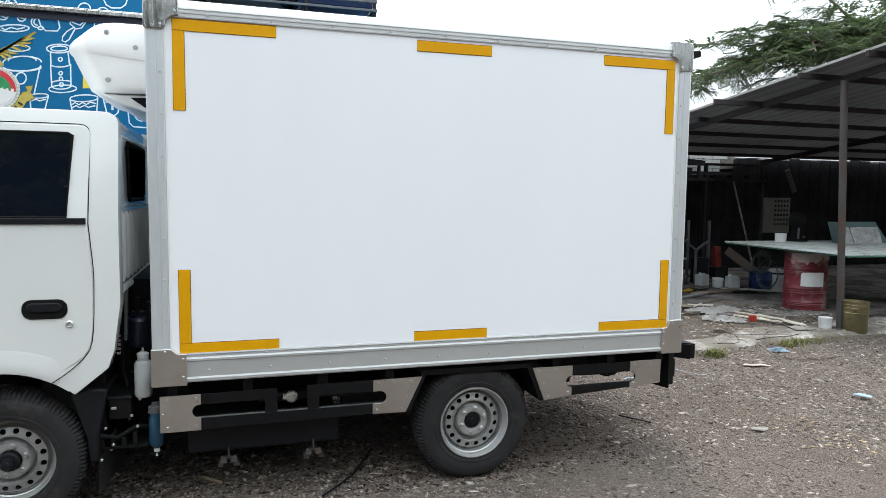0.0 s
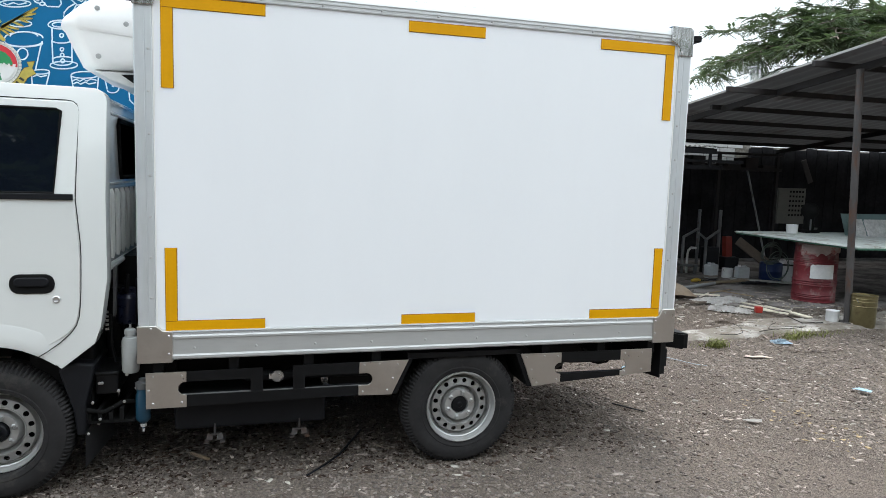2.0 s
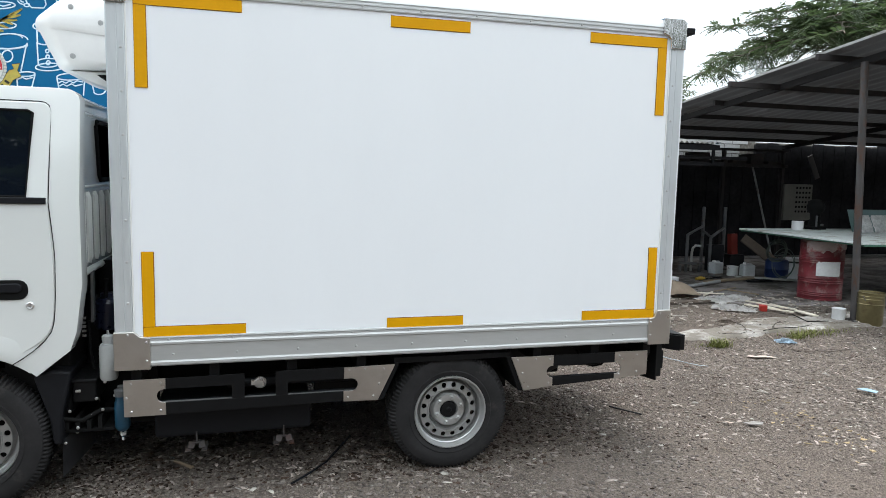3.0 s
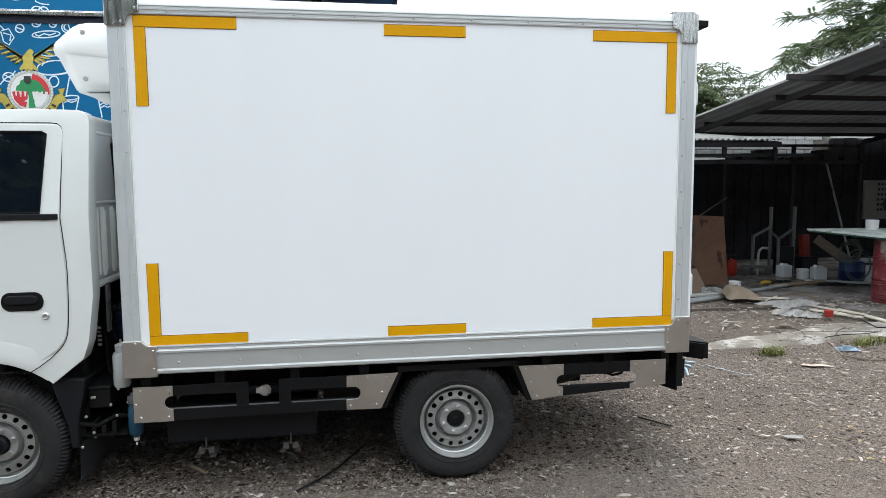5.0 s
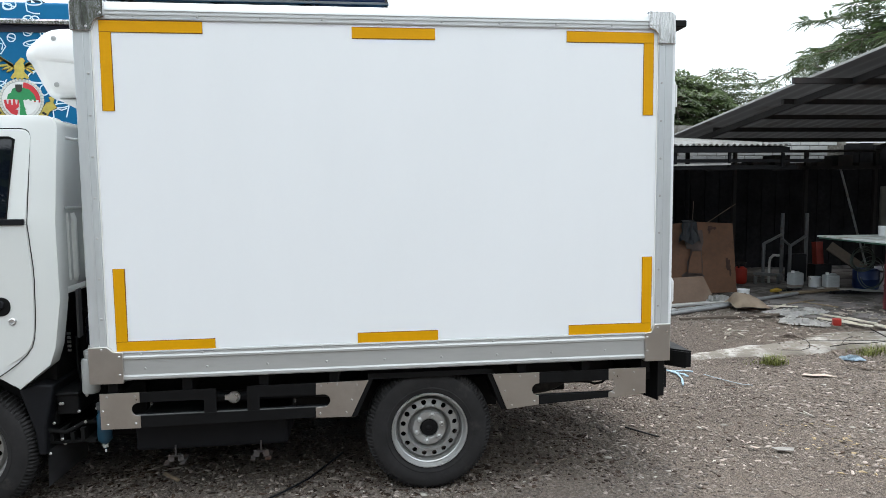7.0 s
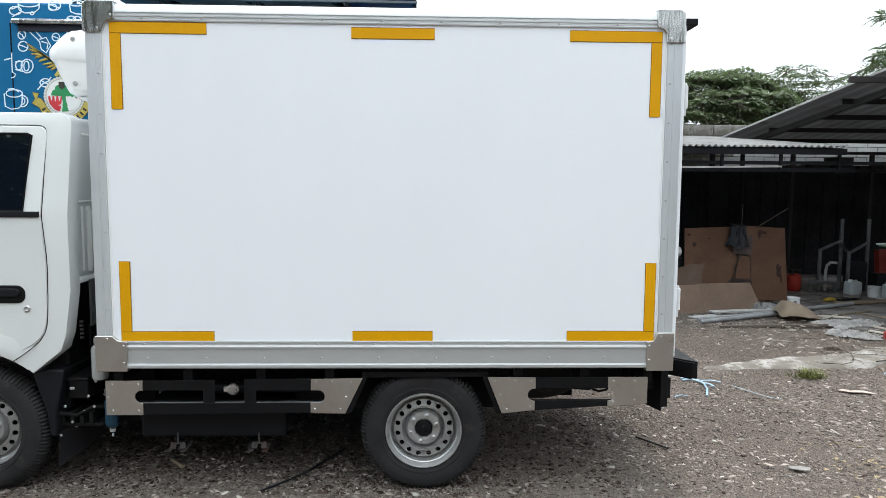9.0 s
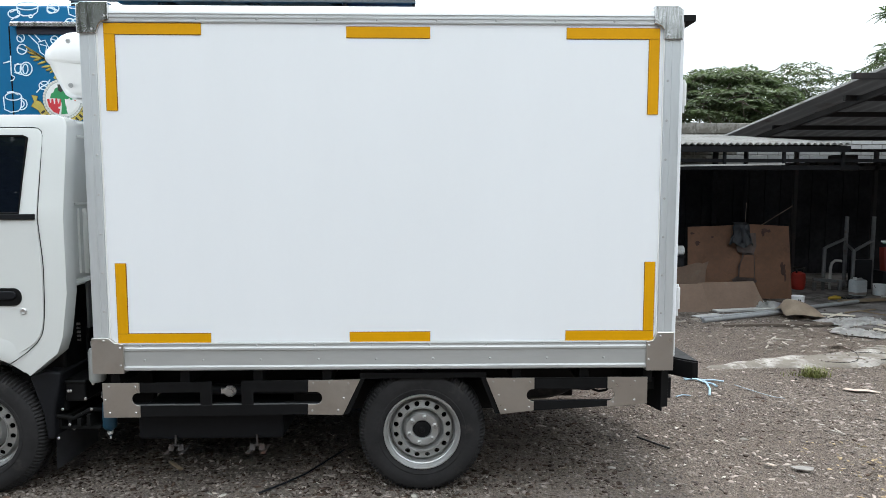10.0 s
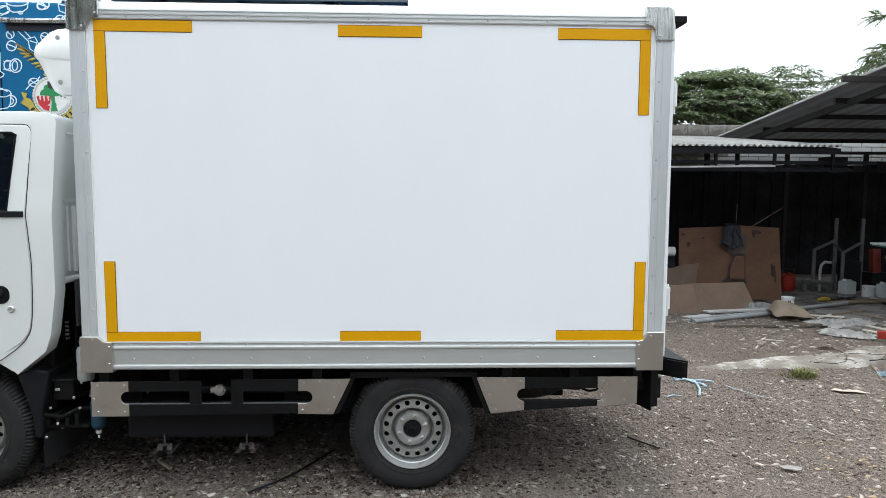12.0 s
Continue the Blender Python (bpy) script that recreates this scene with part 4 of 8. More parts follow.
# black blocks added to fill the dark space under the cab
bm = B()
bx(bm, -0.325, -0.03, 0.16, 1.54, 0.42, 1.09)
bx(bm, -0.03, 0.05, 0.42, 1.30, 0.50, 0.98)
part("engine_cover", bm, M_BLACK, truck, bevel=0.02)
bm = B()
bar(bm, (0.055, 0.27, 1.12), (0.045, 0.29, 0.86), 0.045, 0.012, (1, 0, 0))
part("cab_mount", bm, M_PIPE, truck, "dull grey cab mount")
# cab back: pressed field, ribs, window
bm = B()
tube(bm, [(0.034, 0.25, 1.905), (0.034, 1.45, 1.905)], 0.008, 8)
tube(bm, [(0.034, 0.20, 1.545), (0.034, 1.50, 1.545)], 0.007, 8)
tube(bm, [(0.036, 0.14, 1.125), (0.036, 1.56, 1.125)], 0.018, 8)
for y in (0.235, 1.465):
    tube(bm, [(0.033, y, 1.17), (0.033, y, 1.52)], 0.007, 8)
part("pressed_frame", bm, M_CABIN, cab, smooth=True)
for i in range(8):
    bm = B()
    y = 0.30 + i * 0.145
    tube(bm, [(0.028, y, 1.165), (0.036, y, 1.19), (0.036, y, 1.49), (0.028, y, 1.515)], 0.018, 8)
    part("pressed_rib", bm, M_CABIN, cab, smooth=True)
bm = B()
v = [bm.verts.new((0.036, y, z)) for y, z in ((0.56, 1.585), (1.14, 1.585), (1.18, 1.87), (0.52, 1.87))]
bm.faces.new(v)
bmesh.ops.solidify(bm, geom=list(bm.faces), thickness=0.008)
part("rear_window", bm, M_GLASS, cab, "dark rear cab window", bevel=0.003)
bm = B()
tube(bm, [(0.037, y, z) for y, z in ((0.58, 1.575), (1.12, 1.575), (1.148, 1.60), (1.188, 1.855), (1.16, 1.88), (0.54, 1.88), (0.512, 1.855), (0.552, 1.60))], 0.013, 8, closed=True)
part("window_rubber", bm, M_GAP, cab, smooth=True)
# windscreen, grille, lamps of the nose
bm = B()
v = [bm.verts.new(p) for p in ((-1.338, 0.14, 1.335), (-1.338, 1.56, 1.335), (-0.985, 1.50, 1.945), (-0.985, 0.20, 1.945))]
bm.faces.new(v)
bmesh.ops.solidify(bm, geom=list(bm.faces), thickness=0.012)
part("windscreen", bm, M_GLASS, cab, "dark windscreen")
bm = B()
bx(bm, -1.49, -1.44, 0.08, 1.62, 0.40, 0.62)
part("front_bumper", bm, M_PLASTIC, truck, bevel=0.02)
for y in (0.16, 1.36):
    bm = B()
    bx(bm, -1.475, -1.43, y, y + 0.18, 0.86, 1.02)
    part("headlight", bm, M_MILK, truck, bevel=0.02)

# mudguard, flap, battery box, bottle, filter
bm = B()
plate(bm, [(-0.175, 0.640), (-0.090, 0.670), (-0.010, 0.66), (-0.055, 0.45), (-0.060, 0.300), (-0.098, 0.300), (-0.112, 0.43)], 0.07, 0.40)
part("mudguard", bm, M_PLASTIC, truck, "black plastic mudguard", True, 0.012)
bm = B()
v = [bm.verts.new(p) for p in ((-0.062, 0.09, 0.315), (0.010, 0.40, 0.345), (0.004, 0.40, 0.17), (-0.068, 0.09, 0.125))]
bm.faces.new(v)
bmesh.ops.solidify(bm, geom=list(bm.faces), thickness=0.006)
part("mud_flap", bm, mat("scuffed flap rubber", (0.040, 0.040, 0.043), 0.6, vary=0.25, big=8, fine=40), truck, "black rubber mud flap")
for x, y, z in ((-0.055, 0.10, 0.30), (-0.030, 0.21, 0.31), (-0.01, 0.30, 0.325)):
    piece("rivet", RIVET, (x + 0.004, y - 0.008, z), truck, scale=(1.2, 1.2, 1.2))
bm = B()
bx(bm, -0.020, 0.085, 0.12, 0.40, 0.490, 0.600)
bx(bm, -0.026, 0.091, 0.113, 0.407, 0.588, 0.608)
part("battery_box", bm, M_BLACK, truck, "black battery box", bevel=0.01)
bm = B()
bx(bm, -0.10, 0.16, 0.12, 0.5, 0.34, 0.355)
for i in range(4):
    bx(bm, -0.06 + i * 0.05, -0.04 + i * 0.05, 0.11, 0.5, 0.355, 0.40 + 0.02 * (i % 2))
tube(bm, [(-0.06, 0.1, 0.42), (0.02, 0.12, 0.40), (0.10, 0.14, 0.44), (0.2, 0.2, 0.42)], 0.012, 8)
part("step_bracket", bm, M_GAP, truck, bevel=0.002)
bm = B()
lathe(bm, [(0, 0), (0.036, 0.003), (0.042, 0.015), (0.042, 0.165), (0.036, 0.182), (0.026, 0.186), (0.026, 0.20), (0.028, 0.202), (0.028, 0.222), (0.02, 0.228), (0.006, 0.23), (0.005, 0.25), (0, 0.25)], Matrix.Translation((0.140, 0.150, 0.590)), 28)
part("coolant_bottle", bm, M_MILK, truck, "milky plastic overflow bottle", True)
bm = B()
lathe(bm, [(0, 0), (0.006, 0.0), (0.006, 0.03), (0.02, 0.034), (0.034, 0.05), (0.036, 0.06), (0.036, 0.18), (0.03, 0.19), (0.03, 0.215), (0, 0.22)], Matrix.Translation((0.195, 0.150, 0.290)), 24)
fuel_filter = part("fuel_filter", bm, M_BLUEP, truck, "blue canister filter under a hose", True)
bm = B()
lathe(bm, [(0, -0.012), (0.005, -0.012), (0.005, 0.012), (0.014, 0.014), (0.016, 0.03), (0, 0.03)], Matrix.Translation((0.195, 0.150, 0.286)), 12)
part("drain_tip", bm, M_WHITEPL, fuel_filter, "pale drain tip", True)
bm = B()
lathe(bm, [(0, 0), (0.034, 0), (0.036, 0.01), (0.036, 0.03), (0.02, 0.036), (0.02, 0.05), (0, 0.05)], Matrix.Translation((0.195, 0.150, 0.505)), 16)
part("filter_head", bm, M_PIPE, fuel_filter, "grey cast filter head", True)
for x, y, z in ((0.001, 0.112, 0.551), (0.012, 0.112, 0.551), (-0.032, 0.108, 0.453), (0.0, 0.112, 0.366), (0.086, 0.12, 0.505), (0.124, 0.13, 0.585), (0.165, 0.14, 0.51), (0.06, 0.125, 0.42), (0.11, 0.13, 0.445)):
    piece("rivet", RIVET, (x, y, z), truck, scale=(1.3, 1.3, 1.3))
bm = B()
lathe(bm, [(0, 0), (0.055, 0.004), (0.062, 0.02), (0.062, 0.14), (0.05, 0.155), (0.05, 0.162), (0.034, 0.168), (0.034, 0.185), (0, 0.188)], Matrix.Translation((0.088, 0.44, 0.785)) @ Matrix.Diagonal((1.12, 1.12, 1.05, 1)), 28)
part("reservoir", bm, mat("navy reservoir plastic", (0.010, 0.014, 0.034), 0.3, vary=0.1), truck, "dark fluid reservoir", True)
bm = B()
tube(bm, [(0.09, 0.40, 1.06), (0.085, 0.40, 0.98), (0.07, 0.42, 0.9), (0.06, 0.44, 0.78), (0.07, 0.46, 0.6)], 0.012, 8)
tube(bm, [(0.16, 0.30, 1.05), (0.15, 0.34, 0.8), (0.13, 0.36, 0.55)], 0.016, 8)
tube(bm, [(0.02, 0.3, 0.86), (0.03, 0.28, 0.70), (0.05, 0.26, 0.62)], 0.008, 8)
# block added so that the gap behind the cab stays dark
bx(bm, 0.02, 0.16, 0.55, 1.62, 0.43, 1.14)
part("hose", bm, M_BLACK, truck, smooth=True)
bm = B()
for i in range(5):
    bx(bm, 0.012, 0.030, 0.205, 0.212, 0.80 + i * 0.022, 0.812 + i * 0.022)
part("chain", bm, M_BOLT, truck)

# ---- refrigeration unit on the box front
# each ring: height, near side, where the side ends, front; the lid overhangs the tapered lower body by a small step
RINGS = [(2.478, 0.40, 0.06, -0.03), (2.472, 0.35, 0.02, -0.085), (2.460, 0.318, -0.01, -0.112), (2.444, 0.304, -0.035, -0.130), (2.425, 0.300, -0.050, -0.152), (2.380, 0.298, -0.080, -0.206),
         (2.366, 0.297, -0.088, -0.216), (2.340, 0.297, -0.092, -0.220), (2.318, 0.298, -0.090, -0.217), (2.307, 0.300, -0.086, -0.210), (2.301, 0.3065, -0.080, -0.202), (2.235, 0.308, -0.056, -0.166),
         (2.170, 0.310, -0.032, -0.134), (2.146, 0.316, -0.020, -0.124), (2.132, 0.332, 0.0, -0.105), (2.127, 0.36, 0.03, -0.075)]


def unit_ring(z, y0, xa, xf):
    """Half of a ring in plan, from the box to the middle of the nose, with a broad rounded corner."""
    a, c, b = Vector((xa, y0)), Vector((xf + 0.035, y0 + 0.035)), Vector((xf, y0 + 0.20))
    half = [Vector((0.2, y0))] + [a * (1 - t) ** 2 + c * (2 * t * (1 - t)) + b * t ** 2 for t in [k / 9 for k in range(10)]]
    sag = 0.10 * max(0.0, 1 - abs(z - 2.306) / 0.06)          # the crease falls towards the box
    return [(p.x, p.y, z - sag * (p.x + 0.05)) for p in half] + [(p.x, 1.75 - p.y, z - sag * (p.x + 0.05)) for p in half[::-1]]


bm = B()
loops = [[bm.verts.new(p) for p in unit_ring(*row)] for row in RINGS]
for a, b in zip(loops, loops[1:]):
    for i in range(len(a)):
        j = (i + 1) % len(a)
        bm.faces.new((a[i], a[j], b[j], b[i]))
bm.faces.new(loops[0])
bm.faces.new(loops[-1][::-1])
unit = part("refrigeration_unit", bm, M_REEFER, truck, "white rounded refrigeration unit shell", True)
bm = B()
for y0, y1 in ((0.36, 1.39),):
    v0 = [bm.verts.new((x, y, z)) for x, y, z in ((0.2, y0, 2.118), (-0.06, y0 + 0.05, 2.125), (0.03, y0 + 0.06, 2.075), (0.2, y0, 2.02), (0.2, y1, 2.118), (-0.06, y1 - 0.05, 2.125), (0.03, y1 - 0.06, 2.075), (0.2, y1, 2.02))]
    for f in ((0, 1, 2, 3), (7, 6, 5, 4), (1, 5, 6, 2), (2, 6, 7, 3), (0, 4, 5, 1), (0, 3, 7, 4)):
        bm.faces.new([v0[i] for i in f])
part("drip_tray", bm, M_REEFER, unit, "white drip tray", bevel=0.012)
for y in (0.352, 1.392):
    bm = B()
    plate(bm, [(0.085, 2.102), (0.196, 2.108), (0.196, 2.034), (0.15, 2.058)], y, y + 0.008)
    part("tray_vent", bm, M_GAP, unit)
for x, y, z in ((-0.008, 0.2995, 2.413), (-0.009, 0.3085, 2.181), (0.123, 0.2975, 2.346)):
    bm = B()
    lathe(bm, [(0.0135, -0.001), (0.012, 0.003), (0.008, 0.0035), (0.0075, 0.001), (0.006, 0.001), (0.0055, 0.003), (0, 0.0035)], Matrix.Translation((x, y, z)) @ Matrix.Rotation(radians(90), 4, "X"), 14)
    part("shell_screw", bm, M_ALU, unit, smooth=True)


# ---------------------------------------------------------------- ground
rng = random.Random(7)


def ground_z(x, y):
    """Small unevenness of the yard."""
    if not (-6 < x < 14 and -6 < y < 10):
        return 0.0
    edge = min(1.0, min(x + 6, 14 - x, y + 6, 10 - y) / 1.5)
    near = min(1.0, 0.35 + 0.4 * abs(y - 0.3))
    return edge * near * (0.018 * noise.noise((x * 0.6, y * 0.6, 0)) + 0.010 * noise.noise((x * 2.1, y * 2.1, 3)) + 0.005 * noise.noise((x * 7, y * 7, 9)))


def axis(lo, hi, step, far):
    out = [lo + (hi - lo) * i / round((hi - lo) / step) for i in range(round((hi - lo) / step) + 1)]
    k = [0.5, 1.5, 4, 10, 30, 90, 250, 700]
    return [lo - a for a in k[::-1] if a <= far] + out + [hi + a for a in k if a <= far]


gx, gy = axis(-3.0, 9.5, 0.05, 700), axis(-1.5, 5.5, 0.05, 700)
verts = [(x, y, ground_z(x, y)) for y in gy for x in gx]
nx = len(gx)
faces = [(j * nx + i, j * nx + i + 1, (j + 1) * nx + i + 1, (j + 1) * nx + i) for j in range(len(gy) - 1) for i in range(nx - 1)]
me = bpy.data.meshes.new("ground")
me.from_pydata(verts, [], faces)
me.materials.append(M_GRAVEL)
for p in me.polygons:
    p.use_smooth = True
tagged(new("ground", me), "grey-brown stony earth yard with loose gravel", "ground", kind="structure")


# concrete laid on the yard; worn edges dip under the earth
def slab(name, xs, ys, inside, z, fade, rough, material, label):
    """A slab that is a grid; inside(x, y) is the distance from its edge, over which it comes up to its height."""
    V = []
    for y in ys:
        for x in xs:
            d = inside(x, y) + 0.10 * noise.noise((x * 1.7, y * 1.7, 6.0)) + 0.05 * noise.noise((x * 6, y * 6, 2.0))
            k = max(0.0, min(1.0, d / fade(x, y)))
            V.append((x, y, -0.06 + (z + 0.06) * k * k * (3 - 2 * k) + rough * noise.noise((x * 4, y * 4, 8.0)) * k))
    n = len(xs)
    F = [(j * n + i, j * n + i + 1, (j + 1) * n + i + 1, (j + 1) * n + i) for j in range(len(ys) - 1) for i in range(n - 1)]
    me = bpy.data.meshes.new(name)
    me.from_pydata(V, [], F)
    me.materials.append(material)
    for p in me.polygons:
        p.use_smooth = True
    tagged(new(name, me), label, "pavement", kind="structure")


def steps(lo, hi, st):
    n = round((hi - lo) / st)
    return [lo + (hi - lo) * i / n for i in range(n + 1)]


def apron(x, y):
    front = np.interp(x, (4.3, 4.75, 5.15, 5.8, 6.2, 6.8, 8.4, 10.0), (2.44, 2.36, 2.34, 2.40, 2.52, 2.62, 2.62, 2.55))
    back = np.interp(x, (4.4, 5.0, 5.45, 5.8, 6.2, 6.6, 7.2, 8.3, 10.0), (2.62, 2.86, 3.0, 3.06, 3.2, 3.36, 3.4, 3.6, 3.65))
    return min(y - front, back - y, (x - 4.3) * 0.6)


def shed_floor(x, y):
    front = np.interp(x, (6.2, 6.9, 7.4, 8.3, 10.0), (3.7, 3.45, 3.5, 3.56, 3.6))
    left = np.interp(y, (3.5, 4.4, 5.4, 6.6, 9.3), (6.3, 6.5, 6.6, 6.9, 7.0))
    return min(y - front, x - left)


slab("pavement", steps(4.2, 10.0, 0.035), steps(2.25, 3.8, 0.035), apron, 0.028, lambda x, y: 0.07 if x > 5.7 and y < 2.8 else 0.20, 0.006, M_CONC, "worn pale concrete apron with a broken edge")
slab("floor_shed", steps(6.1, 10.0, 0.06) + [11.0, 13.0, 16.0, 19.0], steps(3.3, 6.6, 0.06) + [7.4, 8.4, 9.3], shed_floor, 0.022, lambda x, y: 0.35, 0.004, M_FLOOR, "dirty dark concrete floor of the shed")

# ---------------------------------------------------------------- open shed
# back wall of blocks; the upper courses are bare, the lower part is boarded, its black painted for shade
bm = B()
bx(bm, -14, 11.4, 9.30, 9.45, -0.05, 2.86)
bx(bm, 11.4, 20, 9.30, 9.45, -0.05, 2.52)
wall_back = solo("wall_back", bm, M_BLOCK, (3, 9.3, 0), "grey concrete block boundary wall", "wall", kind="structure")
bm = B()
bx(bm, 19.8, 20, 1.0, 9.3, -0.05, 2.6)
solo("wall_side", bm, M_SHED_DARK, (19.9, 5, 0), "dark side wall of the open shed", "wall", kind="structure")
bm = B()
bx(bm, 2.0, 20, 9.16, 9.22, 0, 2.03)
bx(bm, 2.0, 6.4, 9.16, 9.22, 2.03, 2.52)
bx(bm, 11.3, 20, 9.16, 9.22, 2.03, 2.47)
boarding = solo("wall_boarding", bm, M_SHED_DARK, (8, 9.2, 0), "boarded lower wall of the shed, blackened for shade", "wall", kind="structure")
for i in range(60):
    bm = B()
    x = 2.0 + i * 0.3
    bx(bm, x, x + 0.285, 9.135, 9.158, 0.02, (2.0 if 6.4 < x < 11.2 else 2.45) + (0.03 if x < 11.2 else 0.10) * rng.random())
    part("board", bm, M_SHED_DARK, boarding)


def roof_z(y):
    return 3.53 - 0.11 * y


# main monopitch roof
RX0, RX1, RYA, RYB = 7.30, 19.8, 1.2, 9.0
bm = B()
n = 260
prev = None
for i in range(n + 1):
    x = RX0 + (RX1 - RX0) * i / n
    h = 0.012 * math.sin(i * math.pi / 2.5)
    row = [bm.verts.new((x, y, roof_z(y) + h)) for y in (RYA, (RYA + RYB) / 2, RYB)]
    if prev:
        for a in range(2):
            bm.faces.new((prev[a], row[a], row[a + 1], prev[a + 1]))
    prev = row
bmesh.ops.solidify(bm, geom=list(bm.faces), thickness=0.006)
solo("shed_roof", bm, M_SHEET, (RX0, RYB, 0), "grey galvanised sheet roof of the open shed", "roof", kind="structure", smooth=True)
frame_main = thing("roof_frame", (7.72, 2.92, 0), "dark steel posts, rafters and purlins under the roof", "frame", kind="structure")
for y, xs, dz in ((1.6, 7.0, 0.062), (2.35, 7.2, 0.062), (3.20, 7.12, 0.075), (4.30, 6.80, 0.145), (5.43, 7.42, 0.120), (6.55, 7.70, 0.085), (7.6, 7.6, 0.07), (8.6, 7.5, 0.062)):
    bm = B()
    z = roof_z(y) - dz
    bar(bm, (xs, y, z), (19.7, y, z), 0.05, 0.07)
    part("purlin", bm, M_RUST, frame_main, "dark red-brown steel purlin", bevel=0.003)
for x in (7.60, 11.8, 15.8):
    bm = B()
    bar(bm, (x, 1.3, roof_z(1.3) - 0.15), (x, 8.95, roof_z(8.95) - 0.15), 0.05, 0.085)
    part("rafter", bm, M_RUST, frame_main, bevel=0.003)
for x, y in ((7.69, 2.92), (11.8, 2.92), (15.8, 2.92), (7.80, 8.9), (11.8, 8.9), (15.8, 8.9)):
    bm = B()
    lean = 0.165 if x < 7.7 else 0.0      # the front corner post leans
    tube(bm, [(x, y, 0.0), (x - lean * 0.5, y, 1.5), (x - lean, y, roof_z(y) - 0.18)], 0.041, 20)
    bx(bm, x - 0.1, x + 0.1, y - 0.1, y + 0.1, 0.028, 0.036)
    # rear posts take the shade-darkened colour of the boarding
    part("post", bm, M_POST if y < 5 else M_SHED_DARK, frame_main, "weathered round steel post", True)

# pale strip along the open verge of the roof, painting its rim light
bm = B()
bar(bm, (RX0 - 0.006, RYA, roof_z(RYA) + 0.006), (RX0 - 0.006, RYB, roof_z(RYB) + 0.006), 0.008, 0.03)
part("verge_strip", bm, M_FIBRO, frame_main, "pale strip painting the rim light on the verge", bevel=0.002)

# low lean-to in front of the wall, with a corrugated roof
LX0, LX1, LYA, LYB = -2.0, 7.42, 5.17, 9.28


def lean_z(y):
    return 2.20 + 0.105 * (y - LYA)


bm = B()
prev = None
n = 1100
for i in range(n + 1):
    x = LX0 + (LX1 - LX0) * i / n
    h = 0.014 * math.sin(2 * math.pi * x / 0.084)
    row = [bm.verts.new((x, y, lean_z(y) + h)) for y in (LYA, LYB)]
    if prev:
        bm.faces.new((prev[0], row[0], row[1], prev[1]))
    prev = row
bmesh.ops.solidify(bm, geom=list(bm.faces), thickness=0.007)
solo("lean_to_roof", bm, M_FIBRO, (7.4, 9.2, 0), "pale corrugated lean-to roof with a wavy front edge", "roof", kind="structure", smooth=True)
frame_low = thing("lean_to_frame", (7.3, 5.25, 0), "dark timber frame of the lean-to", "frame", kind="structure")
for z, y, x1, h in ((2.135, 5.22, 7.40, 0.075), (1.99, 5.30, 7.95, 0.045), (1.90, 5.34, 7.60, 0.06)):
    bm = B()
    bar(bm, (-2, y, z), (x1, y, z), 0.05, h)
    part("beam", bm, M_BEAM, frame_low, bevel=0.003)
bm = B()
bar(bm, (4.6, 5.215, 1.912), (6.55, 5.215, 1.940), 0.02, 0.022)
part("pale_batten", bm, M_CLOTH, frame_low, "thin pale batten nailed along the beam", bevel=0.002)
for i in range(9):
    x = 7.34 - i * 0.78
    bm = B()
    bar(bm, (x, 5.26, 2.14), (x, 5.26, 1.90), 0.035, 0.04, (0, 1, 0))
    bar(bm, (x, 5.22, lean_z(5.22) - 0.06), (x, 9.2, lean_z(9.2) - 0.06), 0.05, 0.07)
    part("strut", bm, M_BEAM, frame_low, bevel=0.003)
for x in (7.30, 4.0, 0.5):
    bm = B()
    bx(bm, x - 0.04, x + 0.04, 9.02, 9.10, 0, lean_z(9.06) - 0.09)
    part("post", bm, M_SHED_DARK, frame_low, "dark timber post", bevel=0.004)

# ---------------------------------------------------------------- blue food truck behind
van = thing("food_truck", (-0.9, 3.3, 0), "blue food truck printed with pale coffee drawings", "truck")
FY = 2.30
# length beyond x 1.8 is unseen, added to shade the ground behind
bm = B()
bx(bm, -4.2, 2.75, FY, FY + 2.0, 0.32, 3.12)
van_body = part("van_body", bm, M_BLUE, van, "blue printed van side", bevel=0.02)
bm = B()
bar(bm, (-1.47, FY - 0.03, 2.953), (1.7, FY - 0.03, 2.953), 0.06, 0.030)
bar(bm, (-1.47, FY - 0.045, 2.972), (1.7, FY - 0.045, 2.972), 0.012, 0.012)
part("awning_rail", bm, M_CHROME, van, "polished awning rail", bevel=0.004)
# navy strip that draws the shade below the awning rail
bm = B()
bar(bm, (-1.44, FY - 0.006, 2.911), (1.7, FY - 0.006, 2.911), 0.016, 0.05)
part("hatch_gap", bm, mat("navy hatch shadow strip", (0.008, 0.010, 0.026), 0.5, vary=0.15), van, "navy strip painting the shadow under the awning rail")
bm = B()
bx(bm, -1.512, -1.502, FY - 0.003, FY + 0.01, 0.5, 2.95)
part("hatch_seam", bm, M_GAP, van)
for x in (-3.3, 0.6):
    for y in (FY + 0.05, FY + 1.75):
        bm = B()
        lathe(bm, [(0, 0), (0.2, 0), (0.21, 0.01), (0.29, 0.012), (0.33, 0.04), (0.335, 0.1), (0.33, 0.16), (0.29, 0.19), (0, 0.19)], Matrix.Translation((x, y + 0.19, 0.335)) @ Matrix.Rotation(radians(90), 4, "X"), 40)
        part("wheel", bm, M_RUBBER, van, "black tyre", True)
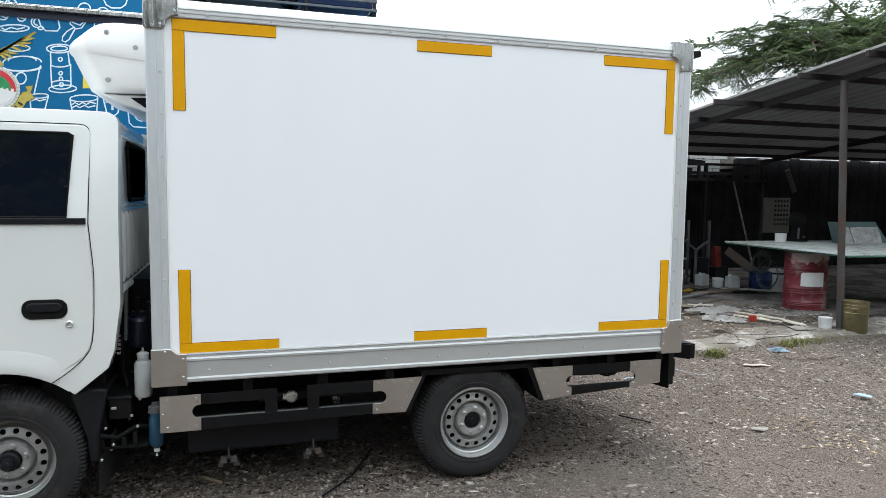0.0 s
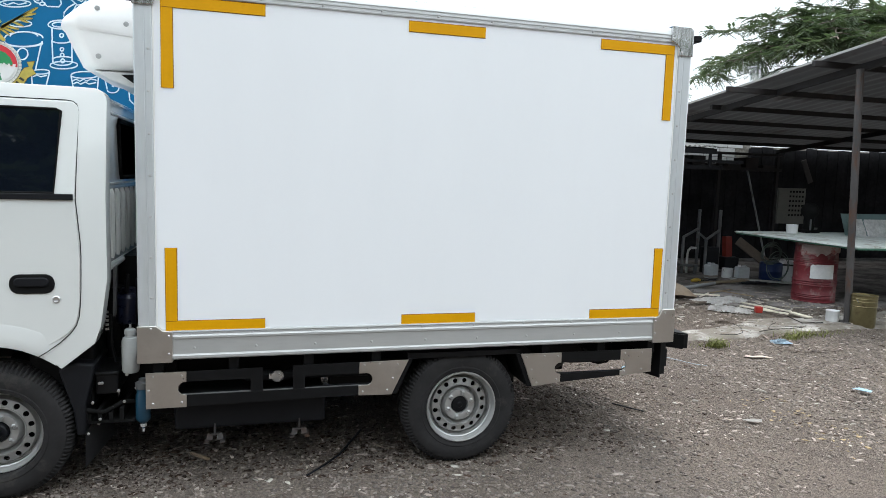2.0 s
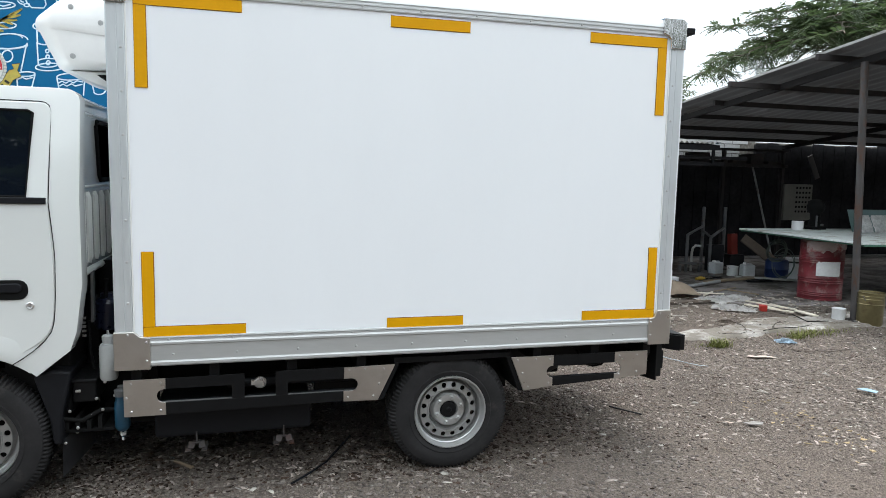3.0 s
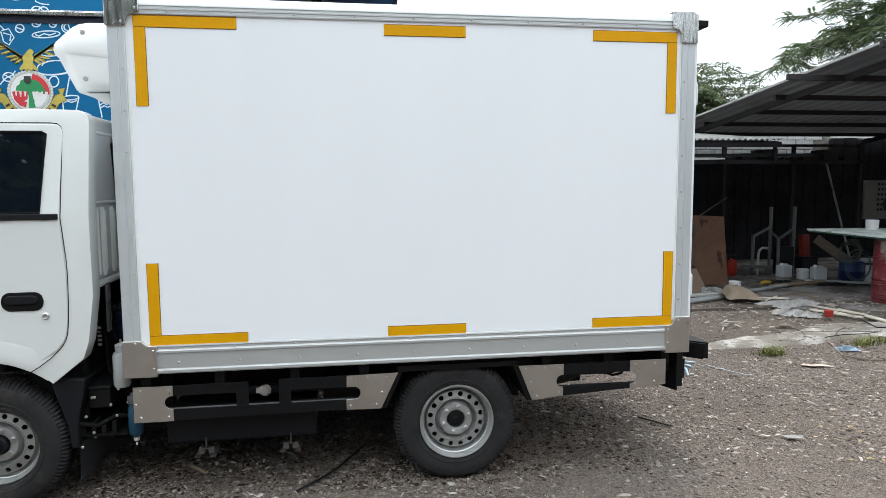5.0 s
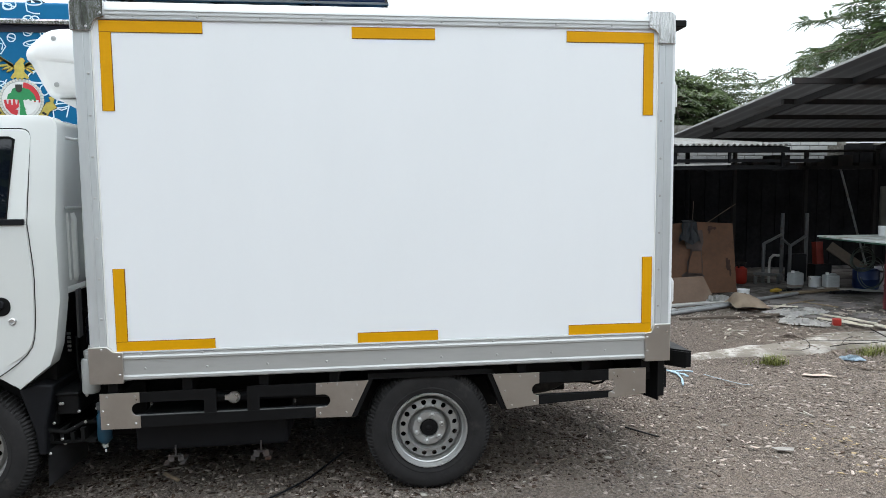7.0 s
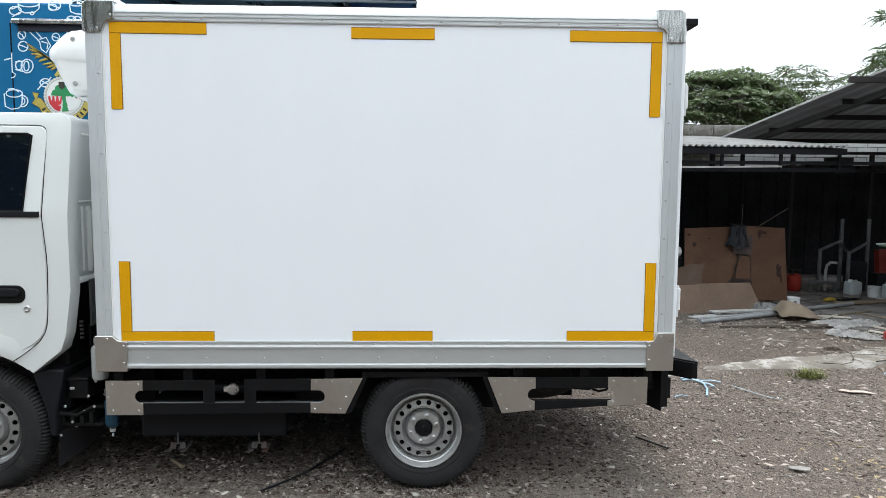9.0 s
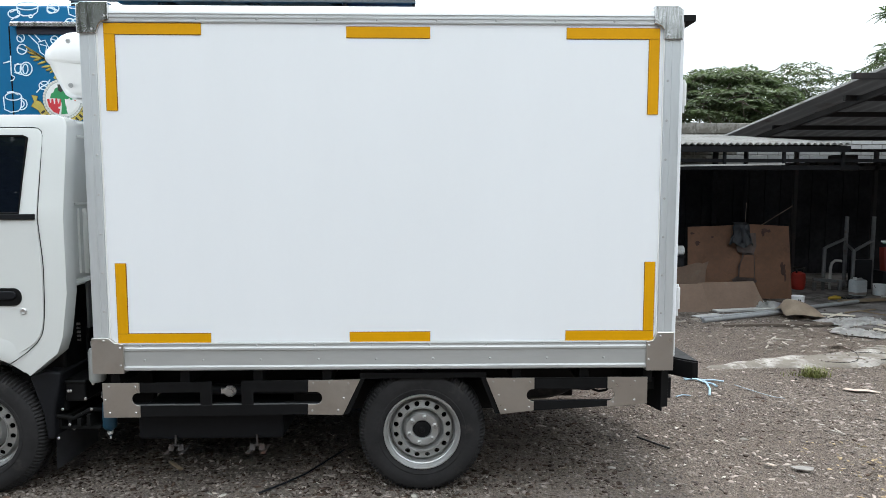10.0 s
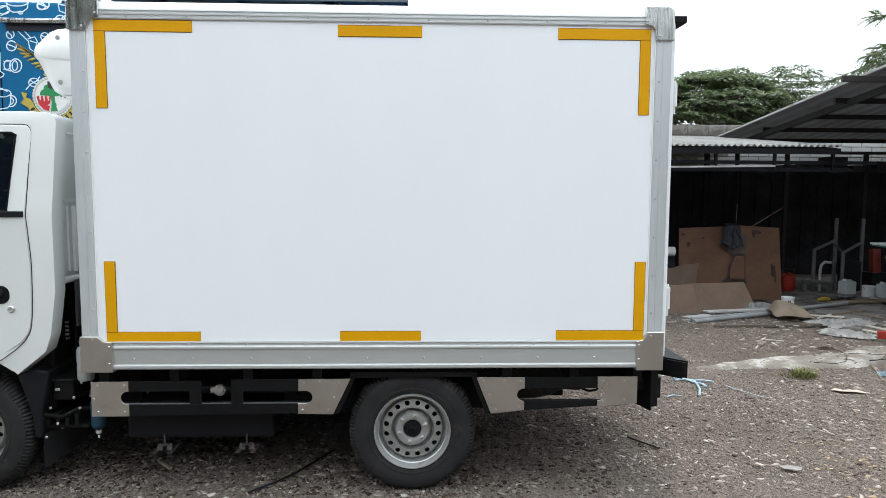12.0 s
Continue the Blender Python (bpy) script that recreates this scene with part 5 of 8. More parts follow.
# roof rack with a folded awning
rack = thing("roof_rack", (0.3, 3.3, 3.14), "dark steel roof rack carrying a grey sheet and a blue tarpaulin", "roof rack")
bm = B()
bar(bm, (-1.16, 2.60, 3.245), (1.82, 2.60, 3.245), 0.03, 0.022)
bar(bm, (-1.16, 2.62, 3.33), (1.82, 2.62, 3.33), 0.03, 0.03)
part("front_tube", bm, M_PIPE, rack, "steel edge tube", bevel=0.004)
for x in (-1.14, -0.4, 0.4, 1.2, 1.80):
    bm = B()
    bar(bm, (x, 2.62, 3.15), (x, 2.62, 3.40), 0.025, 0.025, (0, 1, 0))
    bar(bm, (x, 2.6, 3.25), (x, 4.2, 3.28), 0.03, 0.03)
    bar(bm, (x, 4.2, 3.14), (x, 4.2, 3.4), 0.03, 0.03, (0, 1, 0))
    part("upright", bm, M_RUST, rack)
for x in (-0.8, 0.0, 0.8, 1.15):
    bm = B()
    bar(bm, (x, 2.66, 3.42), (x + 0.5, 3.6, 3.33), 0.05, 0.04)
    part("brace", bm, M_RUST, rack)
bm = B()
bx(bm, -1.1, 1.3, 2.7, 4.2, 3.44, 3.46)
part("carried_sheet", bm, M_SHEET, rack, "grey sheet metal")
bm = B()
bx(bm, 1.15, 1.8, 2.66, 3.9, 3.27, 3.42)
part("tarpaulin", bm, M_BLUEPL, rack, "folded dark blue tarpaulin", bevel=0.03)

# block courses of the boundary wall where they show
bm = B()
bx(bm, -0.194, 0.194, -0.012, 0.004, -0.094, 0.094)
bmesh.ops.bevel(bm, geom=list(bm.edges), offset=0.006, segments=1, affect="EDGES")
BLOCK = finish("block", bm, M_BLOCK)
PALE_BLOCK = BLOCK.copy()
PALE_BLOCK.materials[0] = mat("whitewashed block", (0.37, 0.37, 0.365), 0.85, vary=0.16, big=1.2, fine=18, bump=0.25, bump_scale=40, stain=(0.34, 0.33, 0.31), stain_at=0.6, stain_scale=2.2, per_piece=0.08)
for j in range(5):
    for i in range(19):
        x = 4.0 + i * 0.4 + (0.2 if j % 2 else 0.0)
        if x < 11.2:
            piece("block", PALE_BLOCK if x > 7.7 and j < 4 else BLOCK, (x, 9.297 + 0.002 * rng.random(), 1.96 + j * 0.2), wall_back)


# ---------------------------------------------------------------- things in and before the shed
def rz(x, y, z, a=0.0):
    return Matrix.Translation((x, y, z)) @ Matrix.Rotation(radians(a), 4, "Z")


FL = 0.028      # top of the concrete

# oil drum under the table
drum = thing("oil_drum", (8.51, 4.30, FL), "faded red steel oil drum carrying a worktop", "drum")
prof = [(0, 0.0), (0.275, 0.0), (0.288, 0.004), (0.288, 0.012), (0.279, 0.018)]
for zc in (0.06, 0.085, 0.11, 0.24, 0.27, 0.30, 0.31, 0.52, 0.545, 0.57, 0.595, 0.62, 0.78, 0.81):
    prof += [(0.280, zc - 0.010), (0.287 if zc not in (0.30, 0.57) else 0.293, zc), (0.280, zc + 0.010)]
prof += [(0.280, 0.835), (0.288, 0.84), (0.288, 0.85), (0.276, 0.85), (0.274, 0.838), (0, 0.838)]
prof = sorted(prof[:5], key=lambda p: p[1]) + prof[5:]
bm = B()
lathe(bm, prof, Matrix.Translation((8.51, 4.30, FL)), 56)
part("drum_shell", bm, M_DRUM, drum, "ribbed red drum shell", True)
bm = B()
n0 = None
for k in range(13):
    a = radians(214 + 62 * k / 12)
    top = 0.545 - (0.03 if k == 0 else 0.0) - 0.012 * (k == 2)
    r = 0.2945
    p = [bm.verts.new((8.51 + r * math.cos(a), 4.30 + r * math.sin(a), FL + z)) for z in (0.345, top)]
    if n0:
        bm.faces.new((n0[0], p[0], p[1], n0[1]))
    n0 = p
part("paper_label", bm, M_WHITEPL, drum, "torn white paper label")
bm = B()
n0 = None
for k in range(22):
    a = radians(185 + 150 * k / 21)
    r = 0.2935
    lowz = 0.66 + 0.04 * noise.noise((k * 0.6, 1.0, 2.0)) + 0.0035 * k
    p = [bm.verts.new((8.51 + r * math.cos(a), 4.30 + r * math.sin(a), FL + z)) for z in (lowz, 0.815)]
    if n0:
        bm.faces.new((n0[0], p[0], p[1], n0[1]))
    n0 = p
part("faded_band", bm, mat("bleached drum paint", (0.42, 0.33, 0.31), 0.6, vary=0.15, big=6, stain=(0.26, 0.05, 0.05), stain_at=0.56, stain_scale=6), drum, "bleached paint round the top")

# worktop on drums
TZ = FL + 0.85
bm = B()
outline = [(8.00, 3.18), (10.95, 2.95), (11.05, 5.35), (8.07, 5.50)]
for z0, z1, g in ((TZ, TZ + 0.022, 0.03),):
    lo = [bm.verts.new((x + (0.03 if x < 9 else -0.03), y, z0)) for x, y in outline]
    hi = [bm.verts.new((x + (0.03 if x < 9 else -0.03), y, z1)) for x, y in outline]
    bm.faces.new(lo[::-1])
    bm.faces.new(hi)
    for i in range(4):
        bm.faces.new((lo[i], lo[(i + 1) % 4], hi[(i + 1) % 4], hi[i]))
table = thing("work_table", (9.5, 4.3, FL), "pale worktop sheet with green edge laid on drums", "table")
part("base_board", bm, M_TEDGE, table, "dark green lower board")
bm = B()
lo = [bm.verts.new((x, y, TZ + 0.0225)) for x, y in outline]
hi = [bm.verts.new((x, y, TZ + 0.046)) for x, y in outline]
bm.faces.new(lo[::-1])
bm.faces.new(hi)
for i in range(4):
    bm.faces.new((lo[i], lo[(i + 1) % 4], hi[(i + 1) % 4], hi[i]))
part("tabletop", bm, M_TABLE, table, "pale worn top sheet", bevel=0.004)
bm = B()
lathe(bm, [(0, 0), (0.285, 0), (0.285, 0.28), (0.293, 0.29), (0.285, 0.3), (0.285, 0.56), (0.293, 0.57), (0.285, 0.58), (0.285, 0.85), (0, 0.85)], Matrix.Translation((10.55, 4.2, FL)), 36)
solo("oil_drum", bm, M_DRUM, (10.55, 4.2, FL), "red steel oil drum carrying a worktop", "drum", smooth=True)
TT = TZ + 0.046


def tin(x, y, z, r, h, material, name, label, category, marks=False, handle=True):
    t = thing(name, (x, y, z), label, category)
    bm = B()
    lathe(bm, [(0, 0.004), (r * 0.93, 0.004), (r * 0.95, 0), (r * 0.97, 0.006), (r, h - 0.012), (r * 1.04, h - 0.008), (r * 1.04, h), (r * 0.99, h), (r * 0.97, h - 0.02), (0, h - 0.02)], Matrix.Translation((x, y, z)), 32)
    part("body", bm, material, t, smooth=True)
    if handle:
        bm = B()
        tube(bm, [(x + 1.05 * r * math.cos(a), y - 0.3 * r * math.sin(a) - 0.2 * r, z + h * 0.9 - r * 0.75 * math.sin(a)) for a in [math.pi * i / 12 for i in range(13)]], 0.0035, 6)
        part("wire_handle", bm, M_PIPE, t, smooth=True)
    return t


tin(8.87, 5.18, TT, 0.085, 0.135, M_WHITEPL, "paint_tin", "white paint tin standing on the worktop", "paint tin", handle=False)
mach = thing("bench_machine", (9.28, 5.28, TT), "dark bench machine with a round hood on the worktop", "machine")
bm = B()
bx(bm, 9.16, 9.42, 5.18, 5.40, TT, TT + 0.05)
part("base_plate", bm, M_GAP, mach, bevel=0.01)
bm = B()
lathe(bm, [(0, 0), (0.09, 0.0), (0.095, 0.03), (0.07, 0.12), (0.08, 0.20), (0.125, 0.25), (0.13, 0.32), (0.10, 0.39), (0.05, 0.42), (0, 0.425)], Matrix.Translation((9.29, 5.29, TT + 0.05)), 24)
part("hood", bm, M_GAP, mach, "black rounded hood", True)
bm = B()
tube(bm, [(9.20, 5.16, TT + 0.05), (9.19, 5.15, TT + 0.22)], 0.015, 8)
bx(bm, 9.28, 9.33, 5.15, 5.17, TT + 0.06, TT + 0.09)
part("lever", bm, M_PIPE, mach)

# sheets propped on the worktop
bm = B()
v = [bm.verts.new(p) for p in ((9.52, 4.80, TT), (10.62, 4.76, TT), (10.52, 4.94, TT + 0.33), (9.56, 4.96, TT + 0.33))]
bm.faces.new(v)
bmesh.ops.solidify(bm, geom=list(bm.faces), thickness=0.012)
solo("glass_board", bm, mat("pale blue green board", (0.20, 0.30, 0.30), 0.4, vary=0.1), (10.1, 4.8, TT), "pale blue-green board propped on the worktop", "board")
for x0, y0, w, name in ((9.50, 4.60, 0.22, "a"), (9.72, 4.58, 0.56, "b")):
    bm = B()
    g = 8
    grid = [[bm.verts.new((x0 + w * i / g + 0.012 * noise.noise((i * 0.9, j * 0.8, 2)), y0 + 0.11 * j / g + 0.020 * noise.noise((i * 0.8, j * 0.9, 7 + w)), TT + 0.004 + 0.255 * j / g + 0.008 * noise.noise((i, j, 4)) * (j > 0))) for i in range(g + 1)] for j in range(g + 1)]
    for j in range(g):
        for i in range(g):
            bm.faces.new((grid[j][i], grid[j][i + 1], grid[j + 1][i + 1], grid[j + 1][i]))
    bmesh.ops.solidify(bm, geom=list(bm.faces), thickness=0.008)
    solo("wrapped_sheet", bm, M_FOIL, (x0 + w / 2, y0, TT), "crumpled silver wrapped sheet on the worktop", "sheet", "wrapped sheets")

# pails by the post
t = tin(7.785, 2.80, 0.0, 0.140, 0.385, M_PAIL, "tin_pail", "dull gold tin pail standing by the post", "pail")
bm = B()
for zz in (0.25, 0.31, 0.345):
    lathe(bm, [(0.138, zz - 0.006), (0.144, zz), (0.138, zz + 0.006)], Matrix.Translation((7.785, 2.80, 0)), 32)
part("ring", bm, M_PAIL, t, smooth=True)
tin(7.56, 3.02, FL, 0.075, 0.13, M_WHITEPL, "small_pail", "small dirty white pail by the post", "pail", handle=False)

# white pails, jerry cans, gas cylinder
t = tin(9.60, 6.00, FL, 0.145, 0.35, M_WHITEPL, "white_pail", "white plastic pail with a dark band", "pail")
bm = B()
lathe(bm, [(0.146, 0.27), (0.148, 0.27), (0.149, 0.30), (0.147, 0.30)], Matrix.Translation((9.60, 6.00, FL)), 32, closed=True)
part("band", bm, M_INK, t)
tin(8.73, 6.42, FL, 0.092, 0.165, M_WHITEPL, "white_pail", "small white plastic pail", "pail")
t = tin(7.08, 5.70, 0.0, 0.084, 0.14, M_WHITEPL, "white_pot", "white pot with dark bars printed on it", "pot", handle=False)
for a in (-112, -97):
    bm = B()
    c = Vector((7.08 + 0.083 * math.cos(radians(a)), 5.70 + 0.083 * math.sin(radians(a)), 0.075))
    bmesh.ops.create_cube(bm, size=1, matrix=Matrix.Translation(c) @ Matrix.Rotation(radians(a), 4, "Z") @ Matrix.Diagonal((0.004, 0.016, 0.05, 1)))
    part("printed_bar", bm, M_INK, t)


def jerry(x, y, z, label, a):
    t = thing("jerry_can", (x, y, z), label, "jerry can", "jerry cans")
    bm = B()
    bx(bm, x - 0.105, x + 0.105, y - 0.08, y + 0.08, z, z + 0.245)
    c = part("body", bm, M_CAN, t, "milky plastic can body", False)
    soften(c, 0.03, 4)
    bm = B()
    lathe(bm, [(0, 0), (0.026, 0), (0.026, 0.03), (0, 0.03)], Matrix.Translation((x - 0.055, y, z + 0.245)), 16)
    part("cap", bm, M_WHITEPL, t, smooth=True)
    bm = B()
    tube(bm, [(x - 0.02, y, z + 0.24), (x - 0.01, y, z + 0.258), (x + 0.06, y, z + 0.258), (x + 0.08, y, z + 0.24)], 0.010, 8)
    part("grip", bm, M_CAN, t, smooth=True)
    bm = B()
    bx(bm, x - 0.1055, x + 0.1055, y - 0.0805, y + 0.0805, z + 0.002, z + 0.085)
    soften(part("dirty_foot", bm, M_STONE, t), 0.03, 4)
    t.rotation_euler = (0, 0, radians(a))
    return t


jerry(8.365, 6.38, FL, "milky white jerry can standing on the shed floor", 12)
jerry(8.72, 6.04, FL, "milky white jerry can with a stained foot", -8)

gas = thing("gas_cylinder", (7.835, 7.05, FL), "bright red gas cylinder beside the hardboard", "gas cylinder")
bm = B()
lathe(bm, [(0, 0.0), (0.085, 0.0), (0.10, 0.03), (0.106, 0.08), (0.106, 0.20), (0.10, 0.25), (0.07, 0.275), (0.03, 0.285), (0, 0.286)], Matrix.Translation((7.835, 7.05, FL)), 28)
part("shell", bm, M_REDPL, gas, smooth=True)
bm = B()
for s in (-1, 1):
    bar(bm, (7.835 + s * 0.06, 7.0, FL + 0.265), (7.835 + s * 0.06, 7.0, FL + 0.345), 0.02, 0.02, (0, 1, 0))
tube(bm, [(7.835 + 0.085 * math.cos(a), 7.05 + 0.085 * math.sin(a), FL + 0.345) for a in [2 * math.pi * i / 16 for i in range(16)]], 0.01, 6, closed=True)
part("collar", bm, M_RUST, gas, "dark collar", True)

# pipe rack
rack2 = thing("pipe_rack", (8.75, 7.05, FL), "grey welded pipe rack on the shed floor", "rack")
for (x0, y0, z0), (x1, y1, z1), r, nm in (((8.72, 7.28, FL), (8.72, 7.28, 1.175), 0.030, "upright"), ((9.07, 7.14, FL), (9.07, 7.14, 1.18), 0.030, "upright"),
                                          ((8.19, 6.97, FL), (8.19, 6.97, 0.70), 0.028, "front_leg"), ((8.60, 6.88, FL), (8.60, 6.88, 0.66), 0.028, "front_leg"),
                                          ((8.19, 6.97, 0.69), (8.72, 7.28, 0.82), 0.024, "arm"), ((8.60, 6.88, 0.65), (9.07, 7.14, 0.80), 0.024, "arm"),
                                          ((8.72, 7.28, 0.74), (8.60, 6.88, 0.655), 0.020, "rung"), ((8.72, 7.28, 0.12), (9.07, 7.14, 0.12), 0.022, "foot_tube")):
    bm = B()
    tube(bm, [(x0, y0, z0), (x1, y1, z1)], r, 12)
    part(nm, bm, M_PIPE, rack2, smooth=True)
stool = thing("pipe_trestle", (8.2, 6.88, FL), "low grey pipe trestle", "trestle")
bm = B()
bar(bm, (7.98, 6.90, 0.205), (8.42, 6.86, 0.175), 0.06, 0.05)
part("top_tube", bm, M_PIPE, stool, bevel=0.01)
for x, y in ((8.01, 6.90), (8.395, 6.862)):
    bm = B()
    bar(bm, (x, y, FL), (x, y, 0.16), 0.05, 0.05, (0, 1, 0))
    part("leg", bm, M_PIPE, stool, bevel=0.006)
bm = B()
tube(bm, [(8.33, 7.02, FL), (8.33, 7.02, 0.36), (8.345, 7.02, 0.44), (8.40, 7.02, 0.49), (8.50, 7.02, 0.48)], 0.022, 12)
solo("bent_pipe", bm, M_CLOTH, (8.33, 7.02, FL), "pale bent pipe standing by the rack", "pipe", smooth=True)
bm = B()
bx(bm, 8.66, 8.98, 6.98, 7.10, FL, 0.50)
solo("dark_crate", bm, M_PLASTIC, (8.86, 7.03, FL), "dark crate inside the pipe rack", "crate", bevel=0.015)
bm = B()
bar(bm, (9.53, 7.45, 0.27), (9.52, 7.48, 0.66), 0.13, 0.12, (0, -1, 0))
solo("red_box", bm, mat("red painted board", (0.19, 0.020, 0.012), 0.6, vary=0.2), (9.52, 7.5, FL), "dull red box standing on a dark crate", "box")
bm = B()
bx(bm, 9.40, 9.72, 7.34, 7.62, FL, 0.27)
solo("dark_crate", bm, M_PLASTIC, (9.56, 7.48, FL), "dark crate under the red box", "crate", bevel=0.015)
bm = B()
bar(bm, (10.15, 6.95, FL + 0.09), (9.62, 7.30, 0.60), 0.19, 0.025, (0, -1, 0.3))
solo("leaning_plank", bm, M_TWIG, (9.8, 7.1, FL), "brown plank leaning in the shed", "plank")

tool = thing("hand_tool", (7.74, 5.95, FL), "yellow and black hand tool lying on the floor", "tool")
bm = B()
tube(bm, [(7.66, 5.93, FL + 0.035), (7.76, 5.95, FL + 0.045), (7.84, 5.96, FL + 0.035)], [0.022, 0.034, 0.024], 10)
part("body", bm, mat("dusty yellow casing", (0.36, 0.24, 0.03), 0.5, vary=0.15), tool, "yellow casing", True)
bm = B()
tube(bm, [(7.84, 5.96, FL + 0.035), (7.92, 5.97, FL + 0.025), (8.02, 5.93, FL + 0.012), (8.12, 5.98, FL + 0.012)], [0.016, 0.010, 0.008, 0.008], 8)
part("cord", bm, M_GAP, tool, "black cord", True)

# blue drum and hose coil under the table
bm = B()
lathe(bm, [(0, 0), (0.17, 0.005), (0.185, 0.03), (0.185, 0.15), (0.191, 0.16), (0.185, 0.17), (0.185, 0.29), (0.16, 0.315), (0.07, 0.325), (0, 0.325)], Matrix.Translation((9.36, 6.10, FL)), 32)
solo("blue_drum", bm, M_BLUEPL, (9.36, 6.10, FL), "blue plastic drum under the worktop", "drum", smooth=True)
bm = B()
pts = []
for i in range(150):
    a = 2 * math.pi * i / 30
    k = i / 30
    pts.append((8.75 + (0.175 + 0.028 * math.sin(k * 2.1)) * math.cos(a) + 0.02 * k * 0.3, 5.42 + 0.012 * k + 0.01 * math.sin(a * 1.3), 0.59 + (0.15 + 0.025 * math.cos(k * 3)) * math.sin(a) - 0.012 * k))
pts += [(8.95 + 0.22 * math.cos(a), 5.50, 0.36 + 0.24 * math.sin(a)) for a in [radians(150 - 15 * i) for i in range(24)]]
pts += [(8.98 + 0.19 * math.cos(a), 5.52, 0.34 + 0.20 * math.sin(a)) for a in [radians(150 - 15 * i) for i in range(22)]]
tube(bm, pts, 0.0065, 6)
tube(bm, [(8.75, 5.42, 0.74), (8.75, 5.40, TZ)], 0.006, 6)
solo("hose_coil", bm, M_HOSE, (8.78, 5.45, 0.3), "coiled grey-green hose hanging from the worktop edge", "hose", smooth=True)

# hardboard panels and cartons
def leaf_board(name, pts, y0, lean_y, material, label, category, th=0.012, group=""):
    """A sheet with its outline in x and z, standing at y0 and leaning back."""
    bm = B()
    plate(bm, pts, 0, th)
    for v in bm.verts:
        v.co.y += y0 + v.co.z * lean_y
    xs = [p[0] for p in pts]
    return solo(name, bm, material, ((min(xs) + max(xs)) / 2, y0, 0), label, category, group, bevel=0.002)


boards = []
boards.append(leaf_board("hardboard_sheet", [(5.73, 0.02), (6.58, 0.02), (6.58, 0.45), (6.58, 1.05), (6.50, 1.10), (6.30, 1.085), (5.74, 1.065)], 6.20, 0.10, M_CARD, "stained brown hardboard sheet leaning upright", "board", group="hardboard sheets"))
boards.append(leaf_board("hardboard_sheet", [(6.54, 0.02), (7.26, 0.02), (7.24, 0.6), (7.22, 1.075), (6.60, 1.11), (6.55, 0.9)], 6.17, 0.10, M_CARD, "stained brown hardboard sheet with dark marks", "board", group="hardboard sheets"))
def blotch(x, z, rx, rz_, y, seed):
    """An uneven mark a hair proud of the board."""
    bm = B()
    plate(bm, [(x + rx * math.cos(a) * (1 + 0.7 * noise.noise((math.cos(a) * 1.6, math.sin(a) * 1.6, seed))), z + rz_ * math.sin(a) * (1 + 0.7 * noise.noise((math.cos(a) * 1.6, math.sin(a) * 1.6, seed + 4)))) for a in [2 * math.pi * i / 28 for i in range(28)]][::-1], 0, 0.002)
    for v in bm.verts:
        v.co.y += y + v.co.z * 0.10
    return bm


for ob, y, marks in ((boards[0], 6.197, ((5.88, 0.83, 0.035, 0.03, 2.0), (6.10, 0.92, 0.02, 0.015, 3.1), (5.80, 0.97, 0.03, 0.015, 4.4))),
                     (boards[1], 6.167, ((6.87, 1.005, 0.075, 0.032, 5.0), (6.84, 0.965, 0.025, 0.03, 6.0), (7.13, 0.46, 0.035, 0.10, 7.3), (7.16, 0.33, 0.02, 0.05, 8.0)))):
    for x, z, rx, rz_, seed in marks:
        part("scorch_mark", blotch(x, z, rx, rz_, y, seed), M_SCORCH, ob, "dark scorch mark")
bm = B()
plate(bm, [(6.36, 0.30), (6.46, 0.36), (6.46, 0.50), (6.52, 0.62), (6.52, 0.70), (6.56, 0.70), (6.70, 0.69), (6.71, 0.50), (6.705, 0.31), (6.74, 0.285), (6.72, 0.25), (6.55, 0.26), (6.40, 0.255)], 0, 0.003)
plate(bm, [(6.46, 0.70), (6.42, 0.84), (6.50, 0.98), (6.72, 0.98), (6.735, 0.80), (6.70, 0.69)], 0, 0.003)
for v in bm.verts:
    v.co.y += 6.158 + v.co.z * 0.10
part("damp_stain", bm, M_GREYED, boards[1], "grey damp stain under the plastic sheet")
leaf_board("hardboard_offcut", [(6.47, 0.34), (6.69, 0.325), (6.69, 0.66), (6.55, 0.66), (6.50, 0.55)], 6.150, 0.10, M_CARD, "torn piece of board on the hardboard", "board", 0.006)
leaf_board("carton_flap", [(5.18, 0.0), (5.66, 0.0), (5.60, 0.345), (5.56, 0.355), (5.16, 0.34)], 5.25, 0.42, M_CARTON, "dusty flattened carton leaning on the boards", "carton", group="cartons")
leaf_board("carton_flap", [(5.665, 0.0), (6.48, 0.0), (6.36, 0.37), (5.60, 0.35)], 5.36, 0.45, M_CARTON, "dusty flattened carton leaning on the boards", "carton", group="cartons")
leaf_board("carton_scrap", [(5.30, 0.22), (5.93, 0.22), (5.95, 0.45), (5.99, 0.575), (5.90, 0.545), (5.82, 0.56), (5.6, 0.50), (5.30, 0.48)], 6.08, 0.08, M_CARTON, "torn grey carton scrap behind the flaps", "carton", 0.008)
# dark block standing for a thin shelf and the shade beneath it
bm = B()
bx(bm, 5.2, 5.70, 6.30, 6.6, 0, 0.62)
bx(bm, 5.2, 5.72, 6.28, 6.6, 0.62, 0.64)
solo("dark_cabinet", bm, M_SHED_DARK, (5.45, 6.3, 0), "dark block for a thin shelf and the shade under it", "cabinet", bevel=0.01)
bm = B()
tube(bm, [(5.30, 6.38, 0.712), (5.71, 6.38, 0.712)], 0.072, 20)
solo("white_roll", bm, M_WHITEPL, (5.5, 6.38, 0.64), "white roll lying on the shelf block", "roll", smooth=True, bevel=0.01)
